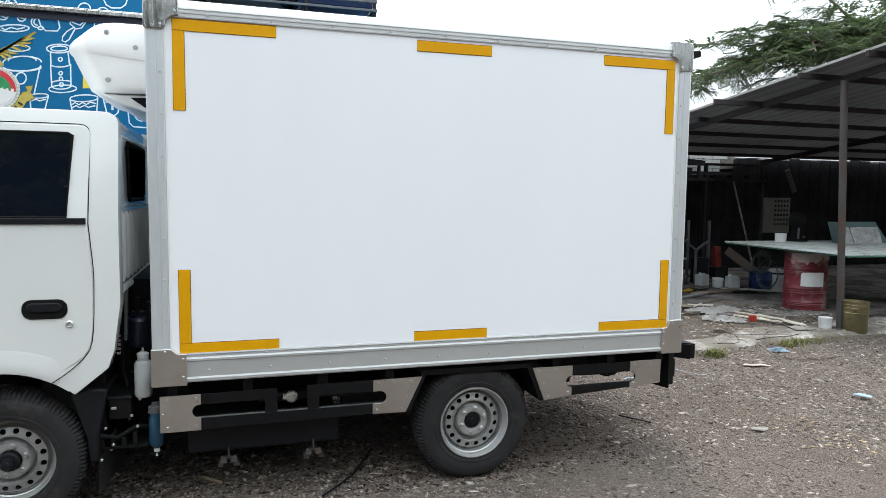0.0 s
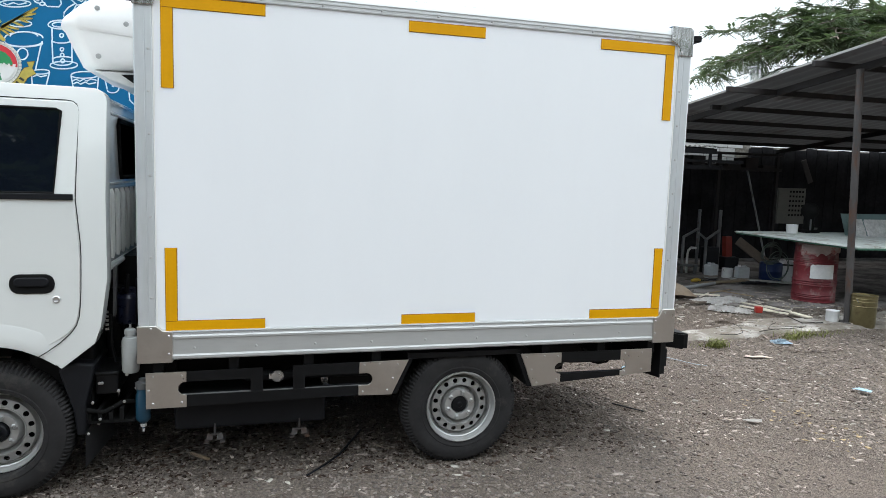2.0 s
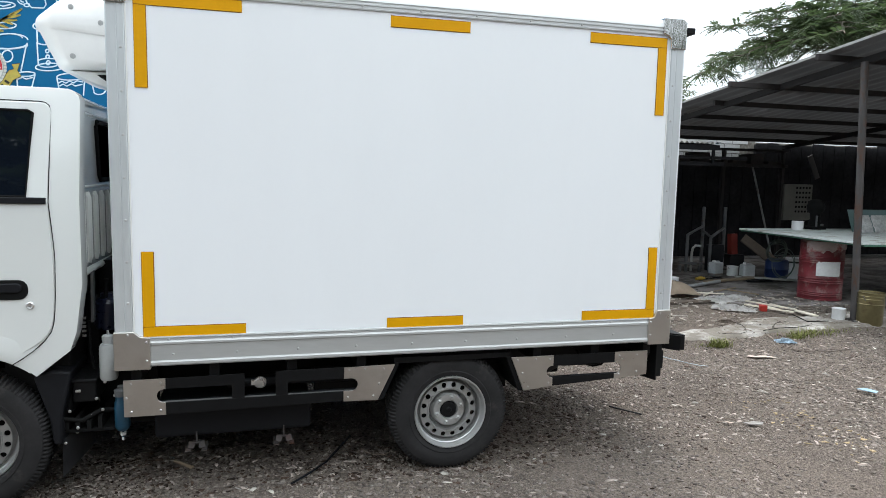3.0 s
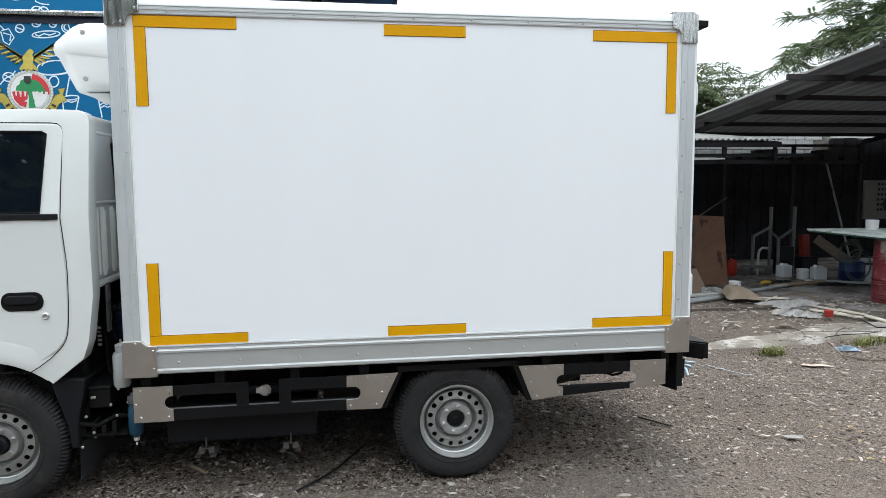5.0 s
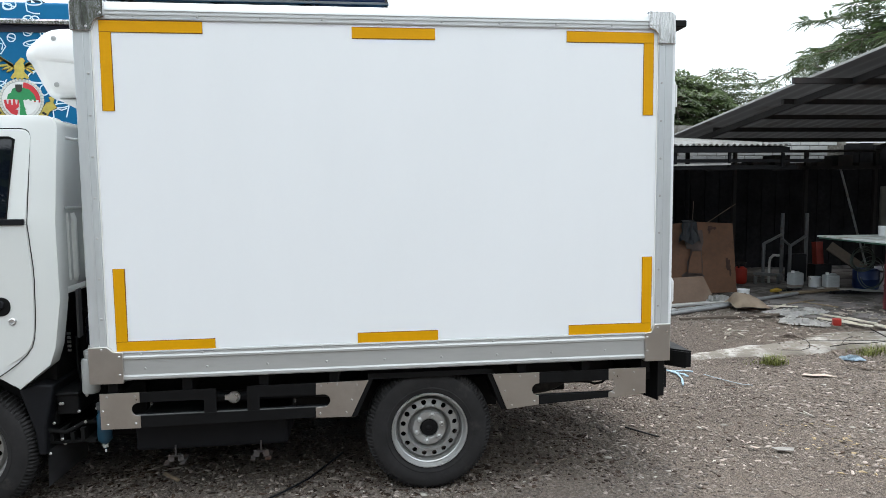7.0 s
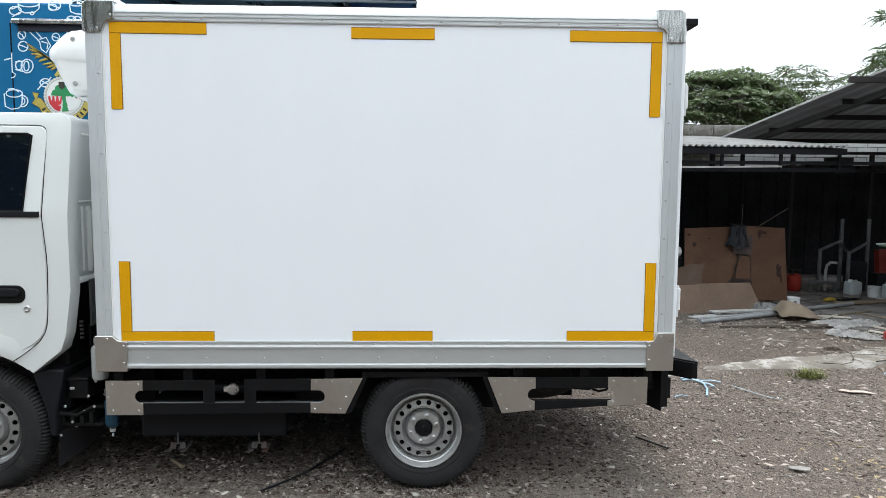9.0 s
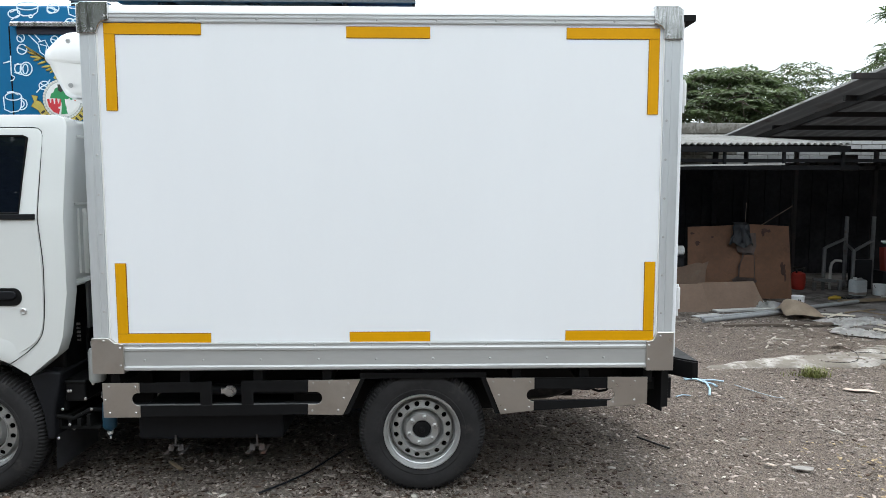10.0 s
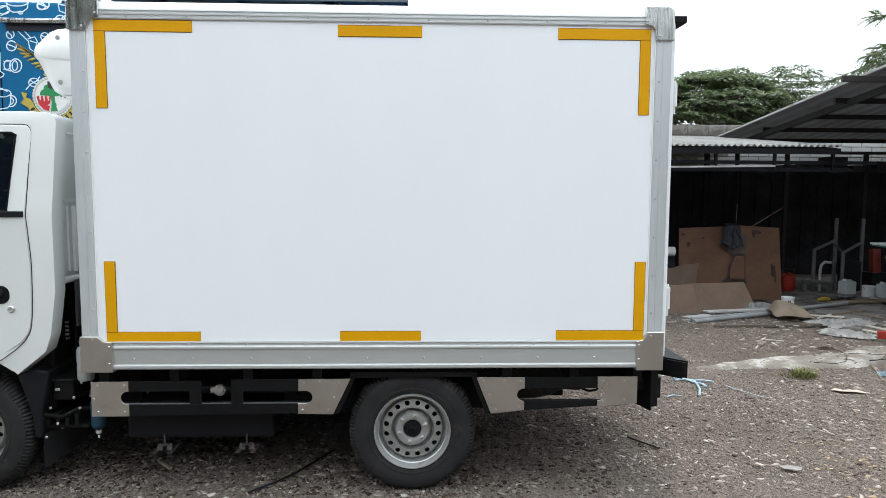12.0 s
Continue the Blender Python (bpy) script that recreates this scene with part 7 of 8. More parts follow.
for s in (-1, 1):
    band = arc(0, 0, 1.42, 270, 270 + s * 66, 12) + [(s * p, q) for p, q in ((1.66, -0.36), (1.50, -0.12), (1.62, 0.22), (1.28, 0.16), (1.36, -0.06), (1.16, -0.12))] + arc(0, 0, 1.06, 270 + s * 72, 270, 12)
    crest_plate(band, 0.007, M_GOLD, "crest_ribbon")
    bm = B()
    tube(bm, [(EX + p * ER, FY - 0.0075, EZ + q * ER) for p, q in band], 0.0022, 4, closed=True)
    part("ribbon_line", bm, M_GOLDLINE, crest)
    for k in range(5):
        a = radians(270 + s * (10 + k * 12))
        c = Vector((EX + 1.24 * ER * math.cos(a), FY - 0.009, EZ + 1.24 * ER * math.sin(a)))
        bm = B()
        bmesh.ops.create_cube(bm, size=1, matrix=Matrix.Translation(c) @ Matrix.Rotation(-(a - radians(270)), 4, "Y") @ Matrix.Diagonal((0.016, 0.003, 0.034, 1)))
        part("printed_bar", bm, M_INK, crest)
    # a spread gold fan of narrow blades, longest at the top
    root = Vector((s * 0.22, 1.52))
    lead = [Vector((s * p, q)) for p, q in ((0.30, 1.78), (0.62, 1.98), (1.02, 2.24), (1.40, 2.50), (1.78, 2.72))]
    tips = [Vector((s * p, q)) for p, q in ((1.80, 2.70), (1.72, 2.42), (1.58, 2.18), (1.40, 1.98), (1.20, 1.80), (1.0, 1.64), (0.80, 1.48), (0.60, 1.36))]
    crest_plate([tuple(p) for p in [root] + lead + [q + (root - q) * 0.16 for q in lead[::-1]]], 0.0090, M_GOLD, "gold_fan")
    for k, tip in enumerate(tips):
        st = root.lerp(lead[max(0, 4 - k * 4 // 7)], 0.62 if k < 5 else 0.3)
        d = (tip - st).normalized()
        n = Vector((-d.y, d.x)) * 0.062
        crest_plate([tuple(p) for p in (st - n * 0.7, st.lerp(tip, 0.6) - n, tip - n * 0.5, tip + d * 0.02, tip + n * 0.4, st.lerp(tip, 0.6) + n, st + n * 0.7)], 0.0050 + 0.0004 * k, M_GOLD, "gold_blade")
        bm = B()
        tube(bm, [(EX + p.x * ER, FY - 0.0092, EZ + p.y * ER) for p in (st, st.lerp(tip, 0.5) + n * 0.8, tip)], 0.0016, 4)
        part("fan_line", bm, M_GOLDLINE, crest)
crest_plate([(-0.22, 1.40), (-0.44, 1.10), (-0.34, 1.02), (-0.20, 1.12), (-0.10, 0.98), (0.0, 1.10), (0.10, 0.98), (0.20, 1.12), (0.34, 1.02), (0.44, 1.10), (0.22, 1.40), (0.26, 1.62), (0.20, 1.80), (0.30, 1.92), (0.22, 2.04), (0.10, 2.08), (0.02, 2.0), (-0.14, 1.82), (-0.25, 1.66)], 0.0096, M_GOLD, "crest_top")
# yellow corner of another print
bm = B()
plate(bm, [(ma(440, 480)[0], ma(440, 480)[2]), (ma(480, 480)[0], ma(480, 480)[2]), (ma(500, 400)[0], ma(500, 400)[2]), (ma(440, 385)[0], ma(440, 385)[2])], FY - 0.004, FY)
part("yellow_print", bm, mat("yellow print", (0.72, 0.55, 0.05), 0.5, vary=0.08), van_body)


# ---------------------------------------------------------------- trees
def frond(V, F, p, d, up, ln, wd, rg):
    """A feathery compound leaf: narrow leaflets along both sides of a drooping stalk."""
    s = d.cross(up)
    if s.length < 1e-3:
        return
    s.normalize()
    n = 5
    for i in range(n):
        t = (i + 0.7) / n
        q = p + d * (ln * t) + Vector((0, 0, -0.35 * ln * t * t))
        for sg in (-1, 1):
            o = (s * sg * 0.8 + d * 0.65 + Vector((0, 0, -0.30 + 0.3 * (rg.random() - 0.5)))).normalized()
            l2 = ln * 0.50 * (1.05 - 0.6 * abs(t - 0.45))
            w = d * (wd * 0.5)
            b = len(V)
            tip = q + o * l2
            V.extend((q - w, q + o * l2 * 0.5 - w * 1.2, tip, q + o * l2 * 0.5 + w * 1.2))
            F.append((b, b + 1, b + 2, b + 3))


def tree(base, trunk_h, limbs, spread, seed, label, ln=0.24, wd=0.045, step=0.13, side_step=0.34, side_len=1.2, tip=0.55, category="tree"):
    """limbs: (azimuth, rise, length) in degrees and metres."""
    rg = random.Random(seed)
    t = thing("tree", base, label, category)
    bm = B()
    V, F = [], []
    top = Vector(base) + Vector((0, 0, trunk_h))
    tube(bm, [Vector(base) + Vector((0.12 * math.sin(k * 1.3) * (k > 0), 0.1 * math.cos(k * 1.7) * (k > 0), trunk_h * k / 5)) for k in range(5)] + [top], [0.24, 0.20, 0.18, 0.165, 0.155, 0.15], 10)
    for az, el, length in limbs:
        a = radians(az)
        d = Vector((math.cos(a) * math.cos(radians(el)), math.sin(a) * math.cos(radians(el)), math.sin(radians(el))))
        length *= 0.97
        n = max(5, int(length / 0.4))
        p = top.copy()
        pts, dirs = [p.copy()], [d.copy()]
        for i in range(n):
            d = (d + Vector((rg.uniform(-0.13, 0.13), rg.uniform(-0.13, 0.13), rg.uniform(-0.08, 0.05) - 0.02))).normalized()
            p = p + d * (length / n)
            pts.append(p.copy())
            dirs.append(d.copy())
        tube(bm, pts, [max(0.014, 0.085 * (1 - i / n) ** 0.8) for i in range(n + 1)], 6)
        total = length
        dist = 0.22 * total
        sg = 1
        while dist < total:
            k = min(n - 1, int(dist / total * n))
            f = dist / total * n - k
            q = pts[k].lerp(pts[k + 1], f)
            dd = dirs[k + 1]
            side = dd.cross(Vector((0, 0, 1))).normalized() * sg
            sd = (dd * rg.uniform(0.5, 0.95) + side * rg.uniform(0.6, 1.0) + Vector((0, 0, rg.uniform(-0.15, 0.42)))).normalized()
            sl = side_len * spread * rg.uniform(0.55, 1.15) * (1.1 - tip * dist / total)
            m = max(3, int(sl / 0.2))
            w = q.copy()
            spts = [w.copy()]
            for i in range(m):
                sd = (sd + Vector((rg.uniform(-0.2, 0.2), rg.uniform(-0.2, 0.2), rg.uniform(-0.16, 0.1)))).normalized()
                w = w + sd * (sl / m)
                spts.append(w.copy())
                for _ in range(max(1, int(sl / m / step * 2))):
                    o = (sd * rg.uniform(0.2, 1.0) + Vector((rg.uniform(-1, 1), rg.uniform(-1, 1), rg.uniform(-0.35, 0.45)))).normalized()
                    frond(V, F, w - sd * rg.uniform(0, sl / m), o, Vector((0, 0, 1)), ln * rg.uniform(0.75, 1.25), wd, rg)
            tube(bm, spts, [max(0.006, 0.022 * (1 - i / m)) for i in range(m + 1)], 4, caps=False)
            sg = -sg
            dist += side_step * rg.uniform(0.6, 1.3)
    part("trunk", bm, M_BARK, t, "grey trunk and limbs", True)
    me = bpy.data.meshes.new("crown")
    o = Vector(base)
    me.from_pydata([v - o for v in V], [], F)
    me.materials.append(M_LEAF)
    c = new("crown", me)
    c.parent = t
    c["label"] = "feathery green foliage"
    return t


tree((23.2, 14.6, 0), 6.3, [(181, 1, 6.2), (184, 5, 7.0), (181, 7, 8.4), (186, 10, 9.5), (177, 10, 9.2), (183, 13, 9.6), (190, 9, 8.8), (195, 15, 8.4), (202, 12, 8.4), (209, 20, 7.8), (180, 17, 8.8), (187, 22, 8.4), (204, 27, 7.8), (216, 18, 7.6), (230, 30, 6.4), (250, 26, 6.0), (173, 24, 8.0), (183, 29, 8.2),
                             (275, 30, 5.0), (150, 30, 4.0), (110, 30, 4.4), (60, 35, 4.8), (10, 30, 5.0), (320, 25, 5.2)],
     1.0, 3, "tall tree with feathery leaves rising behind the shed roof", ln=0.32, wd=0.05, step=0.075, side_step=0.36, side_len=1.15, tip=0.0)


def leaf_disc(V, F, c, rx, ry, tilt, n, rg, size):
    """A thin, slightly domed spray of oval leaves round c."""
    for _ in range(n):
        a, q = rg.uniform(0, 2 * math.pi), math.sqrt(rg.random())
        p = c + Vector((rx * q * math.cos(a), ry * q * math.sin(a), -0.32 * min(rx, ry) * q * q + tilt * q * math.cos(a) + rg.uniform(-0.03, 0.03)))
        b = a + rg.uniform(-0.9, 0.9)
        d = Vector((math.cos(b), math.sin(b), rg.uniform(-0.75, 0.12))).normalized()
        s = Vector((-math.sin(b), math.cos(b), rg.uniform(-0.4, 0.4))).normalized()
        ln, w = size * rg.uniform(0.7, 1.25), size * rg.uniform(0.17, 0.26)
        k = len(V)
        V.extend((p, p + d * ln * 0.45 + s * w, p + d * ln, p + d * ln * 0.45 - s * w))
        F.append((k, k + 1, k + 2, k + 3))


def layered_tree(base, top, sprays, seed, label, leaf, material):
    """A tree whose crown is the given list of sprays (place, half sizes, tilt, leaves), each on a branch of its own."""
    rg = random.Random(seed)
    t = thing("tree", base, label, "tree")
    bm = B()
    V, F = [], []
    head = Vector(top)
    tube(bm, [Vector(base), Vector(base).lerp(head, 0.5) + Vector((0.1, 0.05, 0)), head], [0.22, 0.18, 0.14], 10)
    forks = [head]
    for c, rx, ry, tilt, n in sprays:
        near = min(forks, key=lambda f: (f - c).length + 0.4 * abs(f.z - c.z + 0.3))
        mid = near.lerp(c, 0.55) + Vector((0, 0, -0.06))
        far = (c - near).length
        tube(bm, [near, mid, c], [0.010 + 0.012 * far, 0.008 + 0.008 * far, 0.008], 5, caps=False)
        if len(forks) < 70:
            forks.append(c - Vector((0, 0, 0.08)))
        leaf_disc(V, F, c, rx, ry, tilt, n, rg, leaf)
    part("trunk", bm, M_BARK, t, "grey trunk and limbs", True)
    me = bpy.data.meshes.new("crown")
    o = Vector(base)
    me.from_pydata([v - o for v in V], [], F)
    me.materials.append(material)
    c = new("crown", me)
    c.parent = t
    c["label"] = "layered green foliage"
    return t


def dome_sprays(cx, cy, z0, rx, ry, high, count, seed):
    """Flat sprays over and inside a lumpy dome, thinner towards its rim."""
    rg = random.Random(seed)
    out = []
    for _ in range(count):
        a, q = rg.uniform(0, 2 * math.pi), math.sqrt(rg.random())
        lump = 1 + 0.10 * math.sin(3 * a + 0.6) + 0.07 * math.sin(7 * a + 2.1)
        shell = math.sqrt(max(0.0, 1 - (0.97 * q) ** 2))
        z = z0 + high * (shell * rg.choice((1.0, 1.0, 0.96, 0.86, 0.7, 0.5, 0.3, 0.1)) + 0.05 * math.sin(4.1 * q * rx + 2 * a))
        s = rg.uniform(0.22, 0.46)
        out.append((Vector((cx + rx * q * lump * math.cos(a), cy + ry * q * lump * math.sin(a), z)), s, s * rg.uniform(0.7, 1.1), rg.uniform(-0.1, 0.1) - 0.12 * q, int(260 * s)))
    return out


def umbrella_sprays(cx, cy, rx, ry, layers, seed):
    """Wide flat sprays in a few thin layers with sky between them."""
    rg = random.Random(seed)
    out = []
    for z, x0, x1, count in layers:
        for k in range(count):
            x = x0 + (x1 - x0) * (k + rg.uniform(0.1, 0.9)) / count
            u = (x - cx) / rx
            s = rg.uniform(0.20, 0.40)
            out.append((Vector((x, cy + ry * rg.uniform(-1, 1), z - 0.22 * u * u + rg.uniform(-0.05, 0.05))), s, s * 0.9, rg.uniform(-0.06, 0.06), int(210 * s)))
    return out


layered_tree((11.3, 18.0, 0), (11.3, 17.9, 2.6), dome_sprays(11.25, 17.8, 2.95, 2.75, 2.3, 2.38, 620, 11), 12, "dense green tree with layered foliage beyond the wall", 0.15, M_LEAF_PALE)
layered_tree((14.4, 18.4, 0), (14.3, 18.3, 3.6), umbrella_sprays(13.8, 18.0, 2.0, 0.9, ((5.42, 12.3, 14.6, 13), (5.25, 12.6, 15.2, 14), (5.02, 13.0, 15.6, 15), (4.8, 13.4, 15.5, 12), (4.5, 13.6, 15.2, 10), (4.2, 13.4, 15.0, 10)), 21), 22, "spreading tree with thin flat leaf layers beyond the wall", 0.13, M_LEAF_PALE)
# unseen trees and a wall on the open side of the yard, which glass and metal mirror
for i, (x, y) in enumerate(((-10.5, -13.5), (-5.0, -14.5), (0.8, -13.5), (6.4, -14.8), (12.0, -13.8))):
    tree((x, y, 0), 5.2 if x < -3 else 2.8, [(az + 11 * i, el, L) for az, el, L in ((0, 15, 3.6), (40, 35, 3.4), (85, 18, 3.6), (130, 38, 3.4), (175, 15, 3.6), (220, 34, 3.4), (265, 18, 3.5), (310, 36, 3.4), (30, 62, 3.8), (150, 64, 4.0), (270, 62, 3.8))],
         1.2, 20 + i, "broad green tree along the open side of the yard", 0.75, 0.26, 0.20, 0.40, 1.6)
# wall added out of view to cut low sky light and darken mirrors
bm = B()
bx(bm, -26, 30, -17.4, -17.2, 0, 4.2)
solo("wall_street", bm, M_BLOCK, (2, -17.3, 0), "plain grey unseen wall added to block low light", "wall", kind="structure")


# ---------------------------------------------------------------- grass tufts
def tuft(cx, cy, sx, sy, n, h, seed):
    rg = random.Random(seed)
    V, F = [], []
    for _ in range(n):
        x, y = cx + rg.gauss(0, sx), cy + rg.gauss(0, sy)
        a = rg.uniform(0, 2 * math.pi)
        ln = h * rg.uniform(0.5, 1.2)
        bend = rg.uniform(0.3, 1.5) * ln
        w = 0.004
        for k in range(3):
            t = k / 3
            b = len(V)
            x0, y0 = x + math.cos(a) * bend * t * t, y + math.sin(a) * bend * t * t
            t1 = (k + 1) / 3
            x1, y1 = x + math.cos(a) * bend * t1 * t1, y + math.sin(a) * bend * t1 * t1
            px, py = -math.sin(a) * w, math.cos(a) * w
            w1 = 1 - 0.3 * k
            w2 = 0.7 - 0.3 * k if k < 2 else 0.05
            V += [(x0 - px * w1, y0 - py * w1, ln * t), (x0 + px * w1, y0 + py * w1, ln * t), (x1 + px * w2, y1 + py * w2, ln * t1), (x1 - px * w2, y1 - py * w2, ln * t1)]
            F.append((b, b + 1, b + 2, b + 3))
    me = bpy.data.meshes.new("grass_tuft")
    me.from_pydata([(a - cx, b - cy, c) for a, b, c in V], [], F)
    me.materials.append(M_GRASS)
    ob = new("grass_tuft", me)
    ob.location = (cx, cy, 0)
    tagged(ob, "small green grass tuft at the edge of the concrete", "grass", "grass tufts", "stuff")


tuft(5.27, 2.20, 0.055, 0.035, 210, 0.085, 1)
tuft(5.20, 2.22, 0.10, 0.04, 60, 0.04, 4)
tuft(6.36, 2.36, 0.07, 0.04, 130, 0.085, 2)
tuft(6.62, 2.45, 0.12, 0.05, 130, 0.075, 3)
tuft(7.0, 2.52, 0.18, 0.03, 45, 0.05, 5)

# ---------------------------------------------------------------- loose stones, chips and twigs
ico = bmesh.new()
bmesh.ops.create_icosphere(ico, subdivisions=1, radius=1)
ico.verts.ensure_lookup_table()
IV = np.array([v.co for v in ico.verts])
IF = np.array([[v.index for v in f.verts] for f in ico.faces])
ico.free()
nrg = np.random.RandomState(5)


def on_concrete(x, y):
    return (y > 2.5) & (x > 4.4 + 0.9 * (y - 2.5))


def scatter(name, n, x0, x1, y0, y1, size, flat, material, label, patch=0.0, bias=1.0, thin=0.12, long=1.0):
    x = nrg.uniform(x0, x1, n)
    y = y0 + (y1 - y0) * nrg.uniform(0, 1, n) ** bias
    keep = np.ones(n, bool)
    if patch:
        dens = np.array([noise.noise((a * 0.9, b * 0.9, 4.2)) for a, b in zip(x, y)])
        keep &= nrg.uniform(-1, 1, n) * 0.5 + patch < dens + 0.5
    if material is M_CHIP or size > 0.012:      # fewer pale and large bits under the truck
        keep &= ~((x < 3.0) & (y > 0.25) & (y < 1.8)) | (nrg.uniform(0, 1, n) < 0.25)
    keep &= ~on_concrete(x, y) | (nrg.uniform(0, 1, n) < thin)
    x, y = x[keep], y[keep]
    n = len(x)
    s = size * np.exp(nrg.normal(0, 0.36, n))
    s = np.clip(s, size * 0.45, size * 2.0)
    proto = IV[None] * (1 + 0.62 * nrg.uniform(-1, 1, (60, len(IV), 1)))
    pts = proto[nrg.randint(0, 60, n)] * np.stack([s * nrg.uniform(0.8, 1.5, n) * long, s * nrg.uniform(0.7, 1.1, n), s * flat * nrg.uniform(0.6, 1.1, n)], 1)[:, None]
    tl, az = nrg.normal(0, 0.25, n), nrg.uniform(0, 2 * np.pi, n)
    c, sn = np.cos(tl)[:, None], np.sin(tl)[:, None]
    yy, zz = pts[..., 1] * c - pts[..., 2] * sn, pts[..., 1] * sn + pts[..., 2] * c
    c, sn = np.cos(az)[:, None], np.sin(az)[:, None]
    xx, yy = pts[..., 0] * c - yy * sn, pts[..., 0] * sn + yy * c
    gz = np.array([ground_z(a, b) for a, b in zip(x, y)])
    gz = np.maximum(gz, np.where(on_concrete(x, y), 0.028, -1))
    V = np.stack([xx + x[:, None], yy + y[:, None], zz + (gz + s * flat * 0.35)[:, None]], -1).reshape(-1, 3)
    F = (IF[None] + (np.arange(n) * len(IV))[:, None, None]).reshape(-1, 3)
    me = bpy.data.meshes.new(name)
    me.vertices.add(len(V))
    me.vertices.foreach_set("co", V.ravel())
    me.loops.add(F.size)
    me.loops.foreach_set("vertex_index", F.ravel().astype(np.int32))
    me.polygons.add(len(F))
    me.polygons.foreach_set("loop_start", np.arange(0, F.size, 3, dtype=np.int32))
    me.update(calc_edges=True)
    me.materials.append(material)
    tagged(new(name, me), label, name.replace("_", " "), kind="stuff")


scatter("gravel", 60000, -1.6, 9.0, -0.7, 5.2, 0.0068, 0.62, M_STONE, "loose grey-brown gravel over the yard", 0.35, 1.35)
scatter("coarse_gravel", 5000, -1.6, 8.5, -0.7, 4.6, 0.0095, 0.34, M_STONE, "coarser stones among the gravel", 0.45, 1.2)
scatter("bark_flakes", 15000, -1.0, 8.6, -0.7, 5.0, 0.0092, 0.16, M_FLAKE, "pale flat flakes of bark, leaf and stone", 0.42, 1.1, 0.15, 1.7)
scatter("pale_chips", 3200, -1.2, 9.0, -0.7, 4.9, 0.0068, 0.22, M_CHIP, "pale stone and mortar chips", 0.5, 1.0, 0.5)
scatter("pale_flakes", 950, 0.0, 9.0, -0.7, 4.9, 0.0125, 0.10, M_CHIP, "flat pale flakes lying on the ground", 0.5, 1.0, 0.6)
scatter("rubble", 420, 5.0, 8.6, 2.9, 5.0, 0.013, 0.25, M_FLAKE, "pale rubble and scraps strewn before the shed", 0.45, 1.0, 0.6, 1.5)
# real leaf litter, laid thicker under the truck to deepen its shade
scatter("dead_leaves", 9000, -1.2, 3.0, 0.0, 2.2, 0.0095, 0.16, M_LITTER, "brown dead leaves under the truck", 0.4, 1.0)
scatter("dead_leaves", 5000, 1.6, 8.0, -0.5, 4.6, 0.0095, 0.14, M_LITTER, "brown dead leaves and bark over the yard", 0.55, 1.0)
scatter("yellow_leaf_bits", 170, 4.20, 4.68, -0.45, 0.73, 0.0085, 0.2, mat("dry yellow leaf", (0.28, 0.21, 0.12), 0.9, vary=0.2, per_piece=0.4), "torn yellow-brown leaf bits on the gravel", 0.4, 1.0, 0.1, 1.5)
bm = B()
rg = random.Random(31)
for _ in range(1100):
    x, y = rg.uniform(-0.8, 8.6), -0.4 + 5.2 * rg.random()
    a, ln = rg.uniform(0, math.pi), rg.choice((0.010, 0.012, 0.016, 0.022, 0.03, 0.045))
    z = ground_z(x, y) + 0.010 + (0.02 if y > 2.5 and x > 4.4 + 0.9 * (y - 2.5) else 0)
    dx, dy = math.cos(a) * ln, math.sin(a) * ln
    tube(bm, [(x - dx, y - dy, z), (x + dy * 0.15, y - dx * 0.15, z + 0.004), (x + dx, y + dy, z)], 0.002 + 0.02 * ln, 4)
ob = solo("twigs", bm, M_TWIG, (3.5, 2.0, 0), "dry twigs and bark bits scattered on the ground", "twigs", kind="stuff")


V, F = [], []
for _ in range(300):
    x, y = rg.uniform(5.0, 8.6), rg.uniform(2.7, 5.2)
    if (x > 7.0 and y > 4.5) or rg.random() > 0.35 + 0.6 * math.exp(-((y - 4.0 - 0.25 * (x - 6.6)) / 0.7) ** 2):
        continue
    a, ln, w = rg.gauss(0.1, 0.7), rg.choice((0.012, 0.016, 0.022, 0.03, 0.045, 0.08)), rg.uniform(0.004, 0.011)
    z = max(ground_z(x, y), 0.028 if y > 2.5 and x > 4.4 + 0.9 * (y - 2.5) else -1) + 0.012
    d, s = Vector((math.cos(a), math.sin(a), 0)) * ln, Vector((-math.sin(a), math.cos(a), 0)) * w
    c = Vector((x, y, z))
    k = len(V)
    ring = [c - d - s * 0.6, c - d * 0.2 - s * 1.1, c + d - s * 0.3, c + d * 0.8 + s * 0.6, c + d * 0.1 + s * 1.2, c - d * 0.9 + s * 0.5]
    up = Vector((0, 0, rg.uniform(-0.004, 0.002)))
    V += [p - Vector((0, 0, 0.012)) for p in ring] + [p + up * (1 + 0.5 * (i % 2)) for i, p in enumerate(ring)]
    F.append(tuple(k + 6 + i for i in range(6)))
    F += [(k + i, k + (i + 1) % 6, k + 6 + (i + 1) % 6, k + 6 + i) for i in range(6)]
me = bpy.data.meshes.new("splinters")
me.from_pydata(V, [], F)
me.materials.append(M_SPLINTER)
tagged(new("splinters", me), "pale wood splinters and torn scraps before the shed", "splinters", kind="stuff")


# single things lying on the gravel
def flat_bit(name, pts, z, material, label, category, th=0.004, curl=0.0):
    bm = B()
    vs = [bm.verts.new((x, y, z + ground_z(x, y) + curl * rg.random())) for x, y in pts]
    bm.faces.new(vs)
    bmesh.ops.triangulate(bm, faces=list(bm.faces))
    bmesh.ops.solidify(bm, geom=list(bm.faces), thickness=th)
    cx = sum(p[0] for p in pts) / len(pts)
    cy = sum(p[1] for p in pts) / len(pts)
    return solo(name, bm, material, (cx, cy, z), label, category)


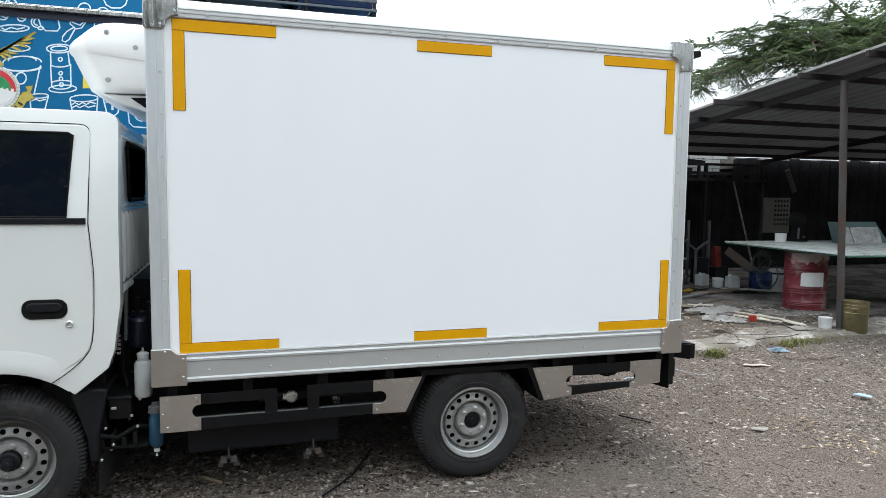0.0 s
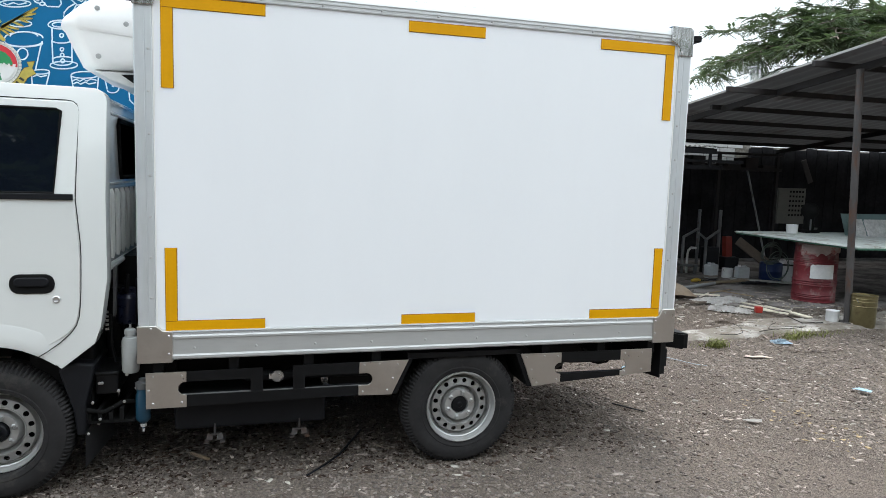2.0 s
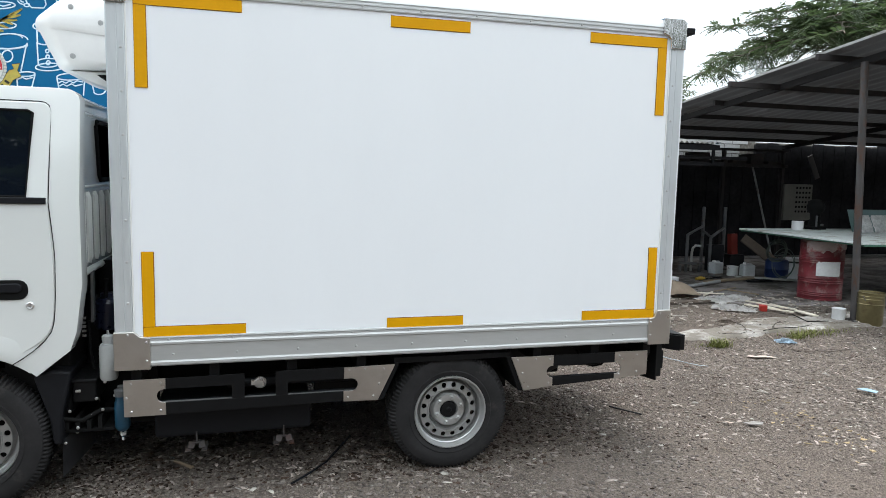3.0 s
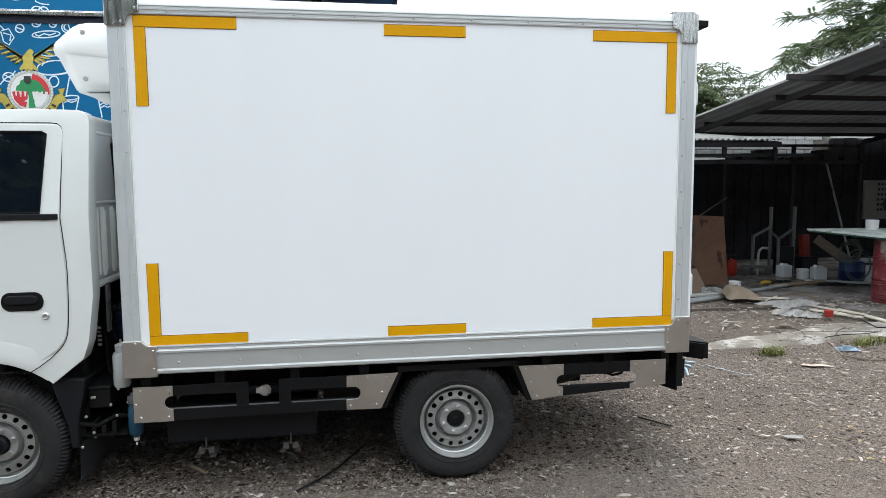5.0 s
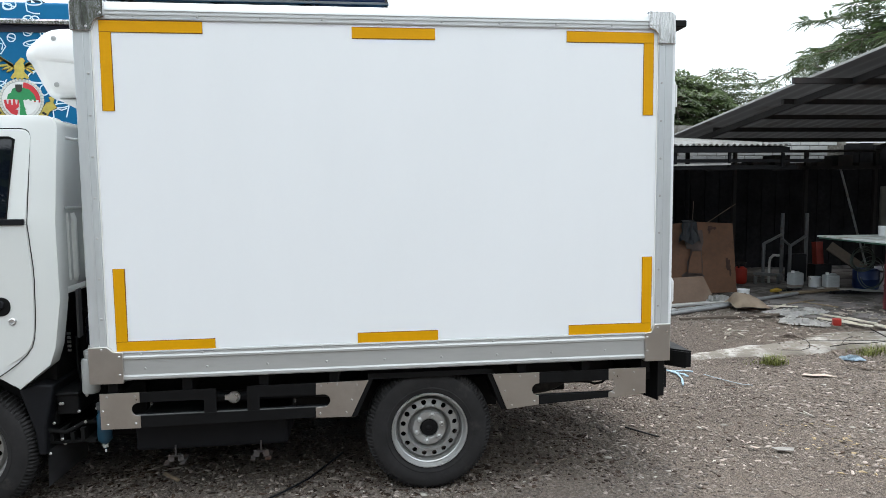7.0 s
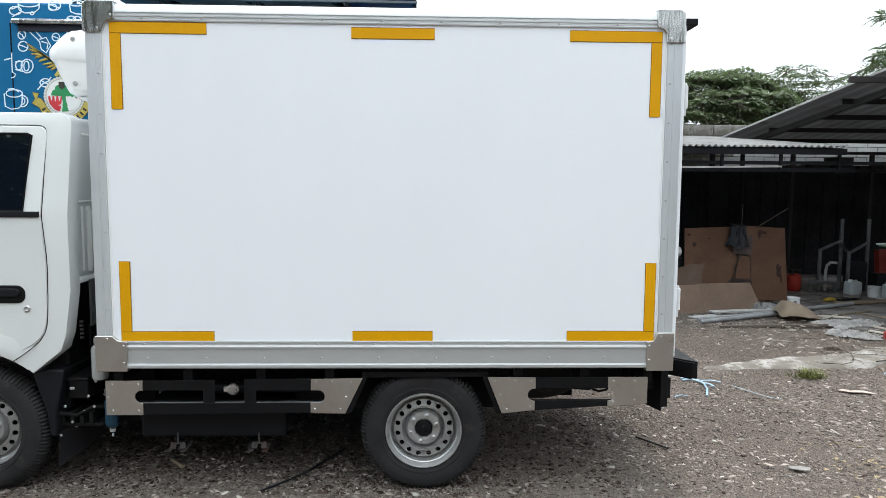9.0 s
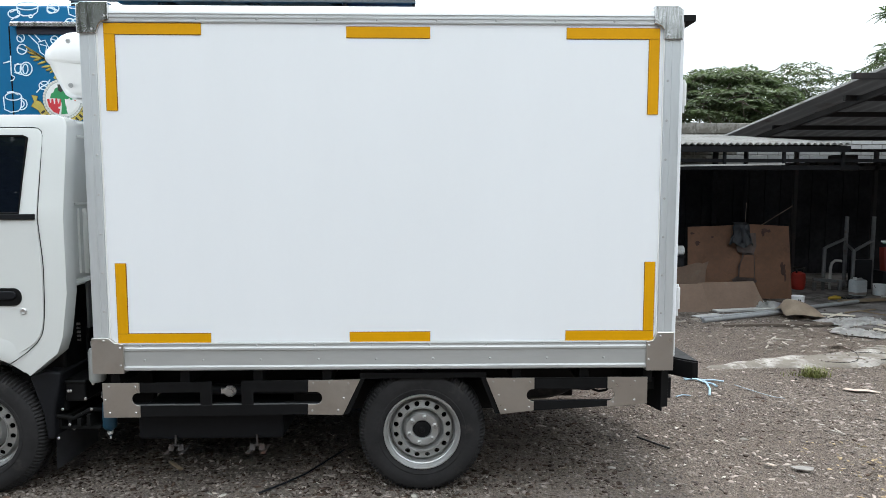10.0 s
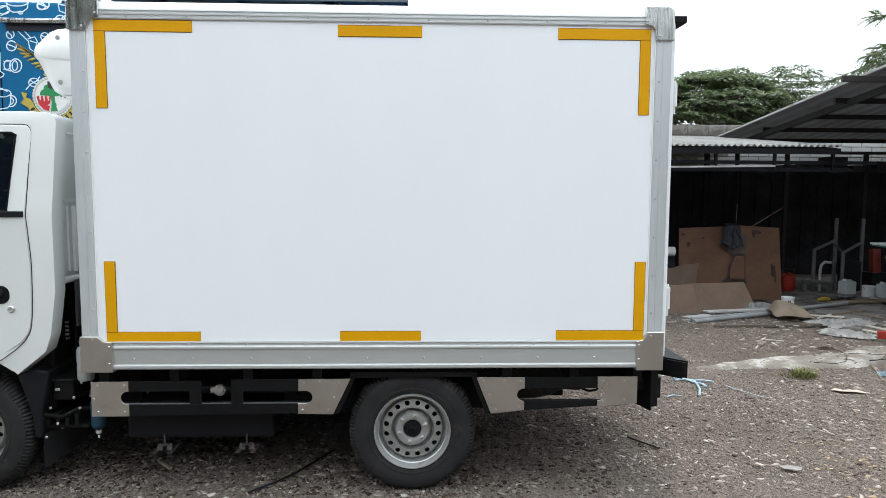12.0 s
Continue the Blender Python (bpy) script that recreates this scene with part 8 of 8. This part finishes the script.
flat_bit("leaf_scrap", [(5.27, 1.80), (5.33, 1.73), (5.42, 1.72), (5.51, 1.665), (5.48, 1.74), (5.42, 1.78), (5.37, 1.79), (5.33, 1.84)], 0.012, M_TAN, "flat tan cardboard scrap on the gravel", "cardboard scrap", curl=0.01)
flat_bit("paper_scrap", [(4.02, 0.30), (4.09, 0.275), (4.13, 0.235), (4.11, 0.215), (4.03, 0.245)], 0.011, M_PAPER, "crumpled grey-white paper scrap on the gravel", "paper scrap", curl=0.02)
flat_bit("paper_scrap", [(3.88, 0.35), (3.92, 0.33), (3.95, 0.30), (3.92, 0.295), (3.885, 0.325)], 0.009, M_TAN, "tan paper scrap on the gravel", "paper scrap", curl=0.01)
flat_bit("blue_scrap", [(5.42, 0.72), (5.48, 0.70), (5.50, 0.60), (5.46, 0.58), (5.42, 0.64)], 0.024, M_BLUETAPE, "light blue plastic scrap on the gravel", "plastic scrap", curl=0.015)
crumple("blue_bag", 6.06, 2.20, 0.10, 0.06, 0.065, mat("pale blue film", (0.30, 0.40, 0.48), 0.4, vary=0.2, big=9), "crumpled pale blue plastic bag by the concrete", "bag", 33.0, -15, 20, z0=0.005, fold=1.8)
for pts, r, m_, nm, lab in (([(4.10, 2.13), (4.19, 2.08), (4.22, 1.99), (4.27, 1.93), (4.27, 1.86)], 0.012, M_BLUETAPE, "blue_strap", "blue plastic strap lying on the gravel"),
                            ([(4.08, 2.05), (4.17, 2.09), (4.25, 2.05), (4.33, 2.07), (4.40, 2.02)], 0.012, M_BLUETAPE, "blue_strap", "blue plastic strap lying on the gravel"),
                            ([(4.44, 1.91), (4.48, 1.82), (4.50, 1.75), (4.55, 1.66), (4.60, 1.58), (4.67, 1.55)], 0.006, mat("faded grey strap", (0.24, 0.28, 0.30), 0.5, vary=0.25, big=20), "grey_strap", "thin faded grey plastic strap on the gravel"),
                            ([(4.25, 2.07), (4.22, 1.92), (4.19, 1.8), (4.12, 1.64)], 0.009, M_BLUETAPE, "blue_strap", "blue plastic strap lying on the gravel"),
                            ([(3.85, 1.62), (3.92, 1.67), (3.97, 1.64)], 0.007, M_BLUETAPE, "blue_strap", "short blue plastic strap on the gravel"),
                            ([(0.40, 0.44), (0.50, 0.335)], 0.013, M_WOOD, "wood_stick", "flat pale stick under the truck"),
                            ([(1.02, 0.02), (1.12, 0.13), (1.22, 0.26), (1.32, 0.46), (1.40, 0.62)], 0.008, M_PLASTIC, "rubber_strip", "black rubber strip under the truck"),
                            ([(1.44, 0.42), (1.46, 0.36), (1.50, 0.31), (1.56, 0.30), (1.60, 0.33)], 0.004, M_TWIG, "bent_wire", "thin bent twig under the truck"),
                            ([(3.28, 0.78), (3.36, 0.66), (3.42, 0.58)], 0.009, M_BLACK, "dark_twig", "dark twig on the gravel"),
                            ([(4.62, 0.88), (4.66, 0.80), (4.66, 0.90)], 0.007, M_CHIP, "pale_twig", "pale forked twig on the gravel"),
                            ([(6.11, 2.52), (6.01, 2.30), (5.87, 2.03), (5.93, 1.90), (6.02, 1.80)], 0.008, M_TWIG, "stalk", "dry stalk by the concrete edge"),
                            ([(6.02, 1.80), (6.25, 1.78), (6.5, 1.82)], 0.007, M_TWIG, "stalk", "dry stalk on the gravel"),
                            ([(5.62, 3.60), (5.72, 3.54), (5.82, 3.50)], 0.011, M_CHIP, "stalk", "pale dry stick on the earth"),
                            ([(5.25, 1.05), (5.38, 1.03), (5.5, 1.02)], 0.005, M_TWIG, "pale_twig", "pale stick on the gravel")):
    bm = B()
    tube(bm, [(x, y, ground_z(x, y) + r * 0.8 + 0.010) for x, y in pts], r, 6)
    for v in bm.verts:
        v.co.z = ground_z(v.co.x, v.co.y) + 0.008 + (v.co.z - ground_z(v.co.x, v.co.y) - 0.008) * 0.6
    solo(nm, bm, m_, (pts[0][0], pts[0][1], 0.0), lab, nm.replace("_", " "))
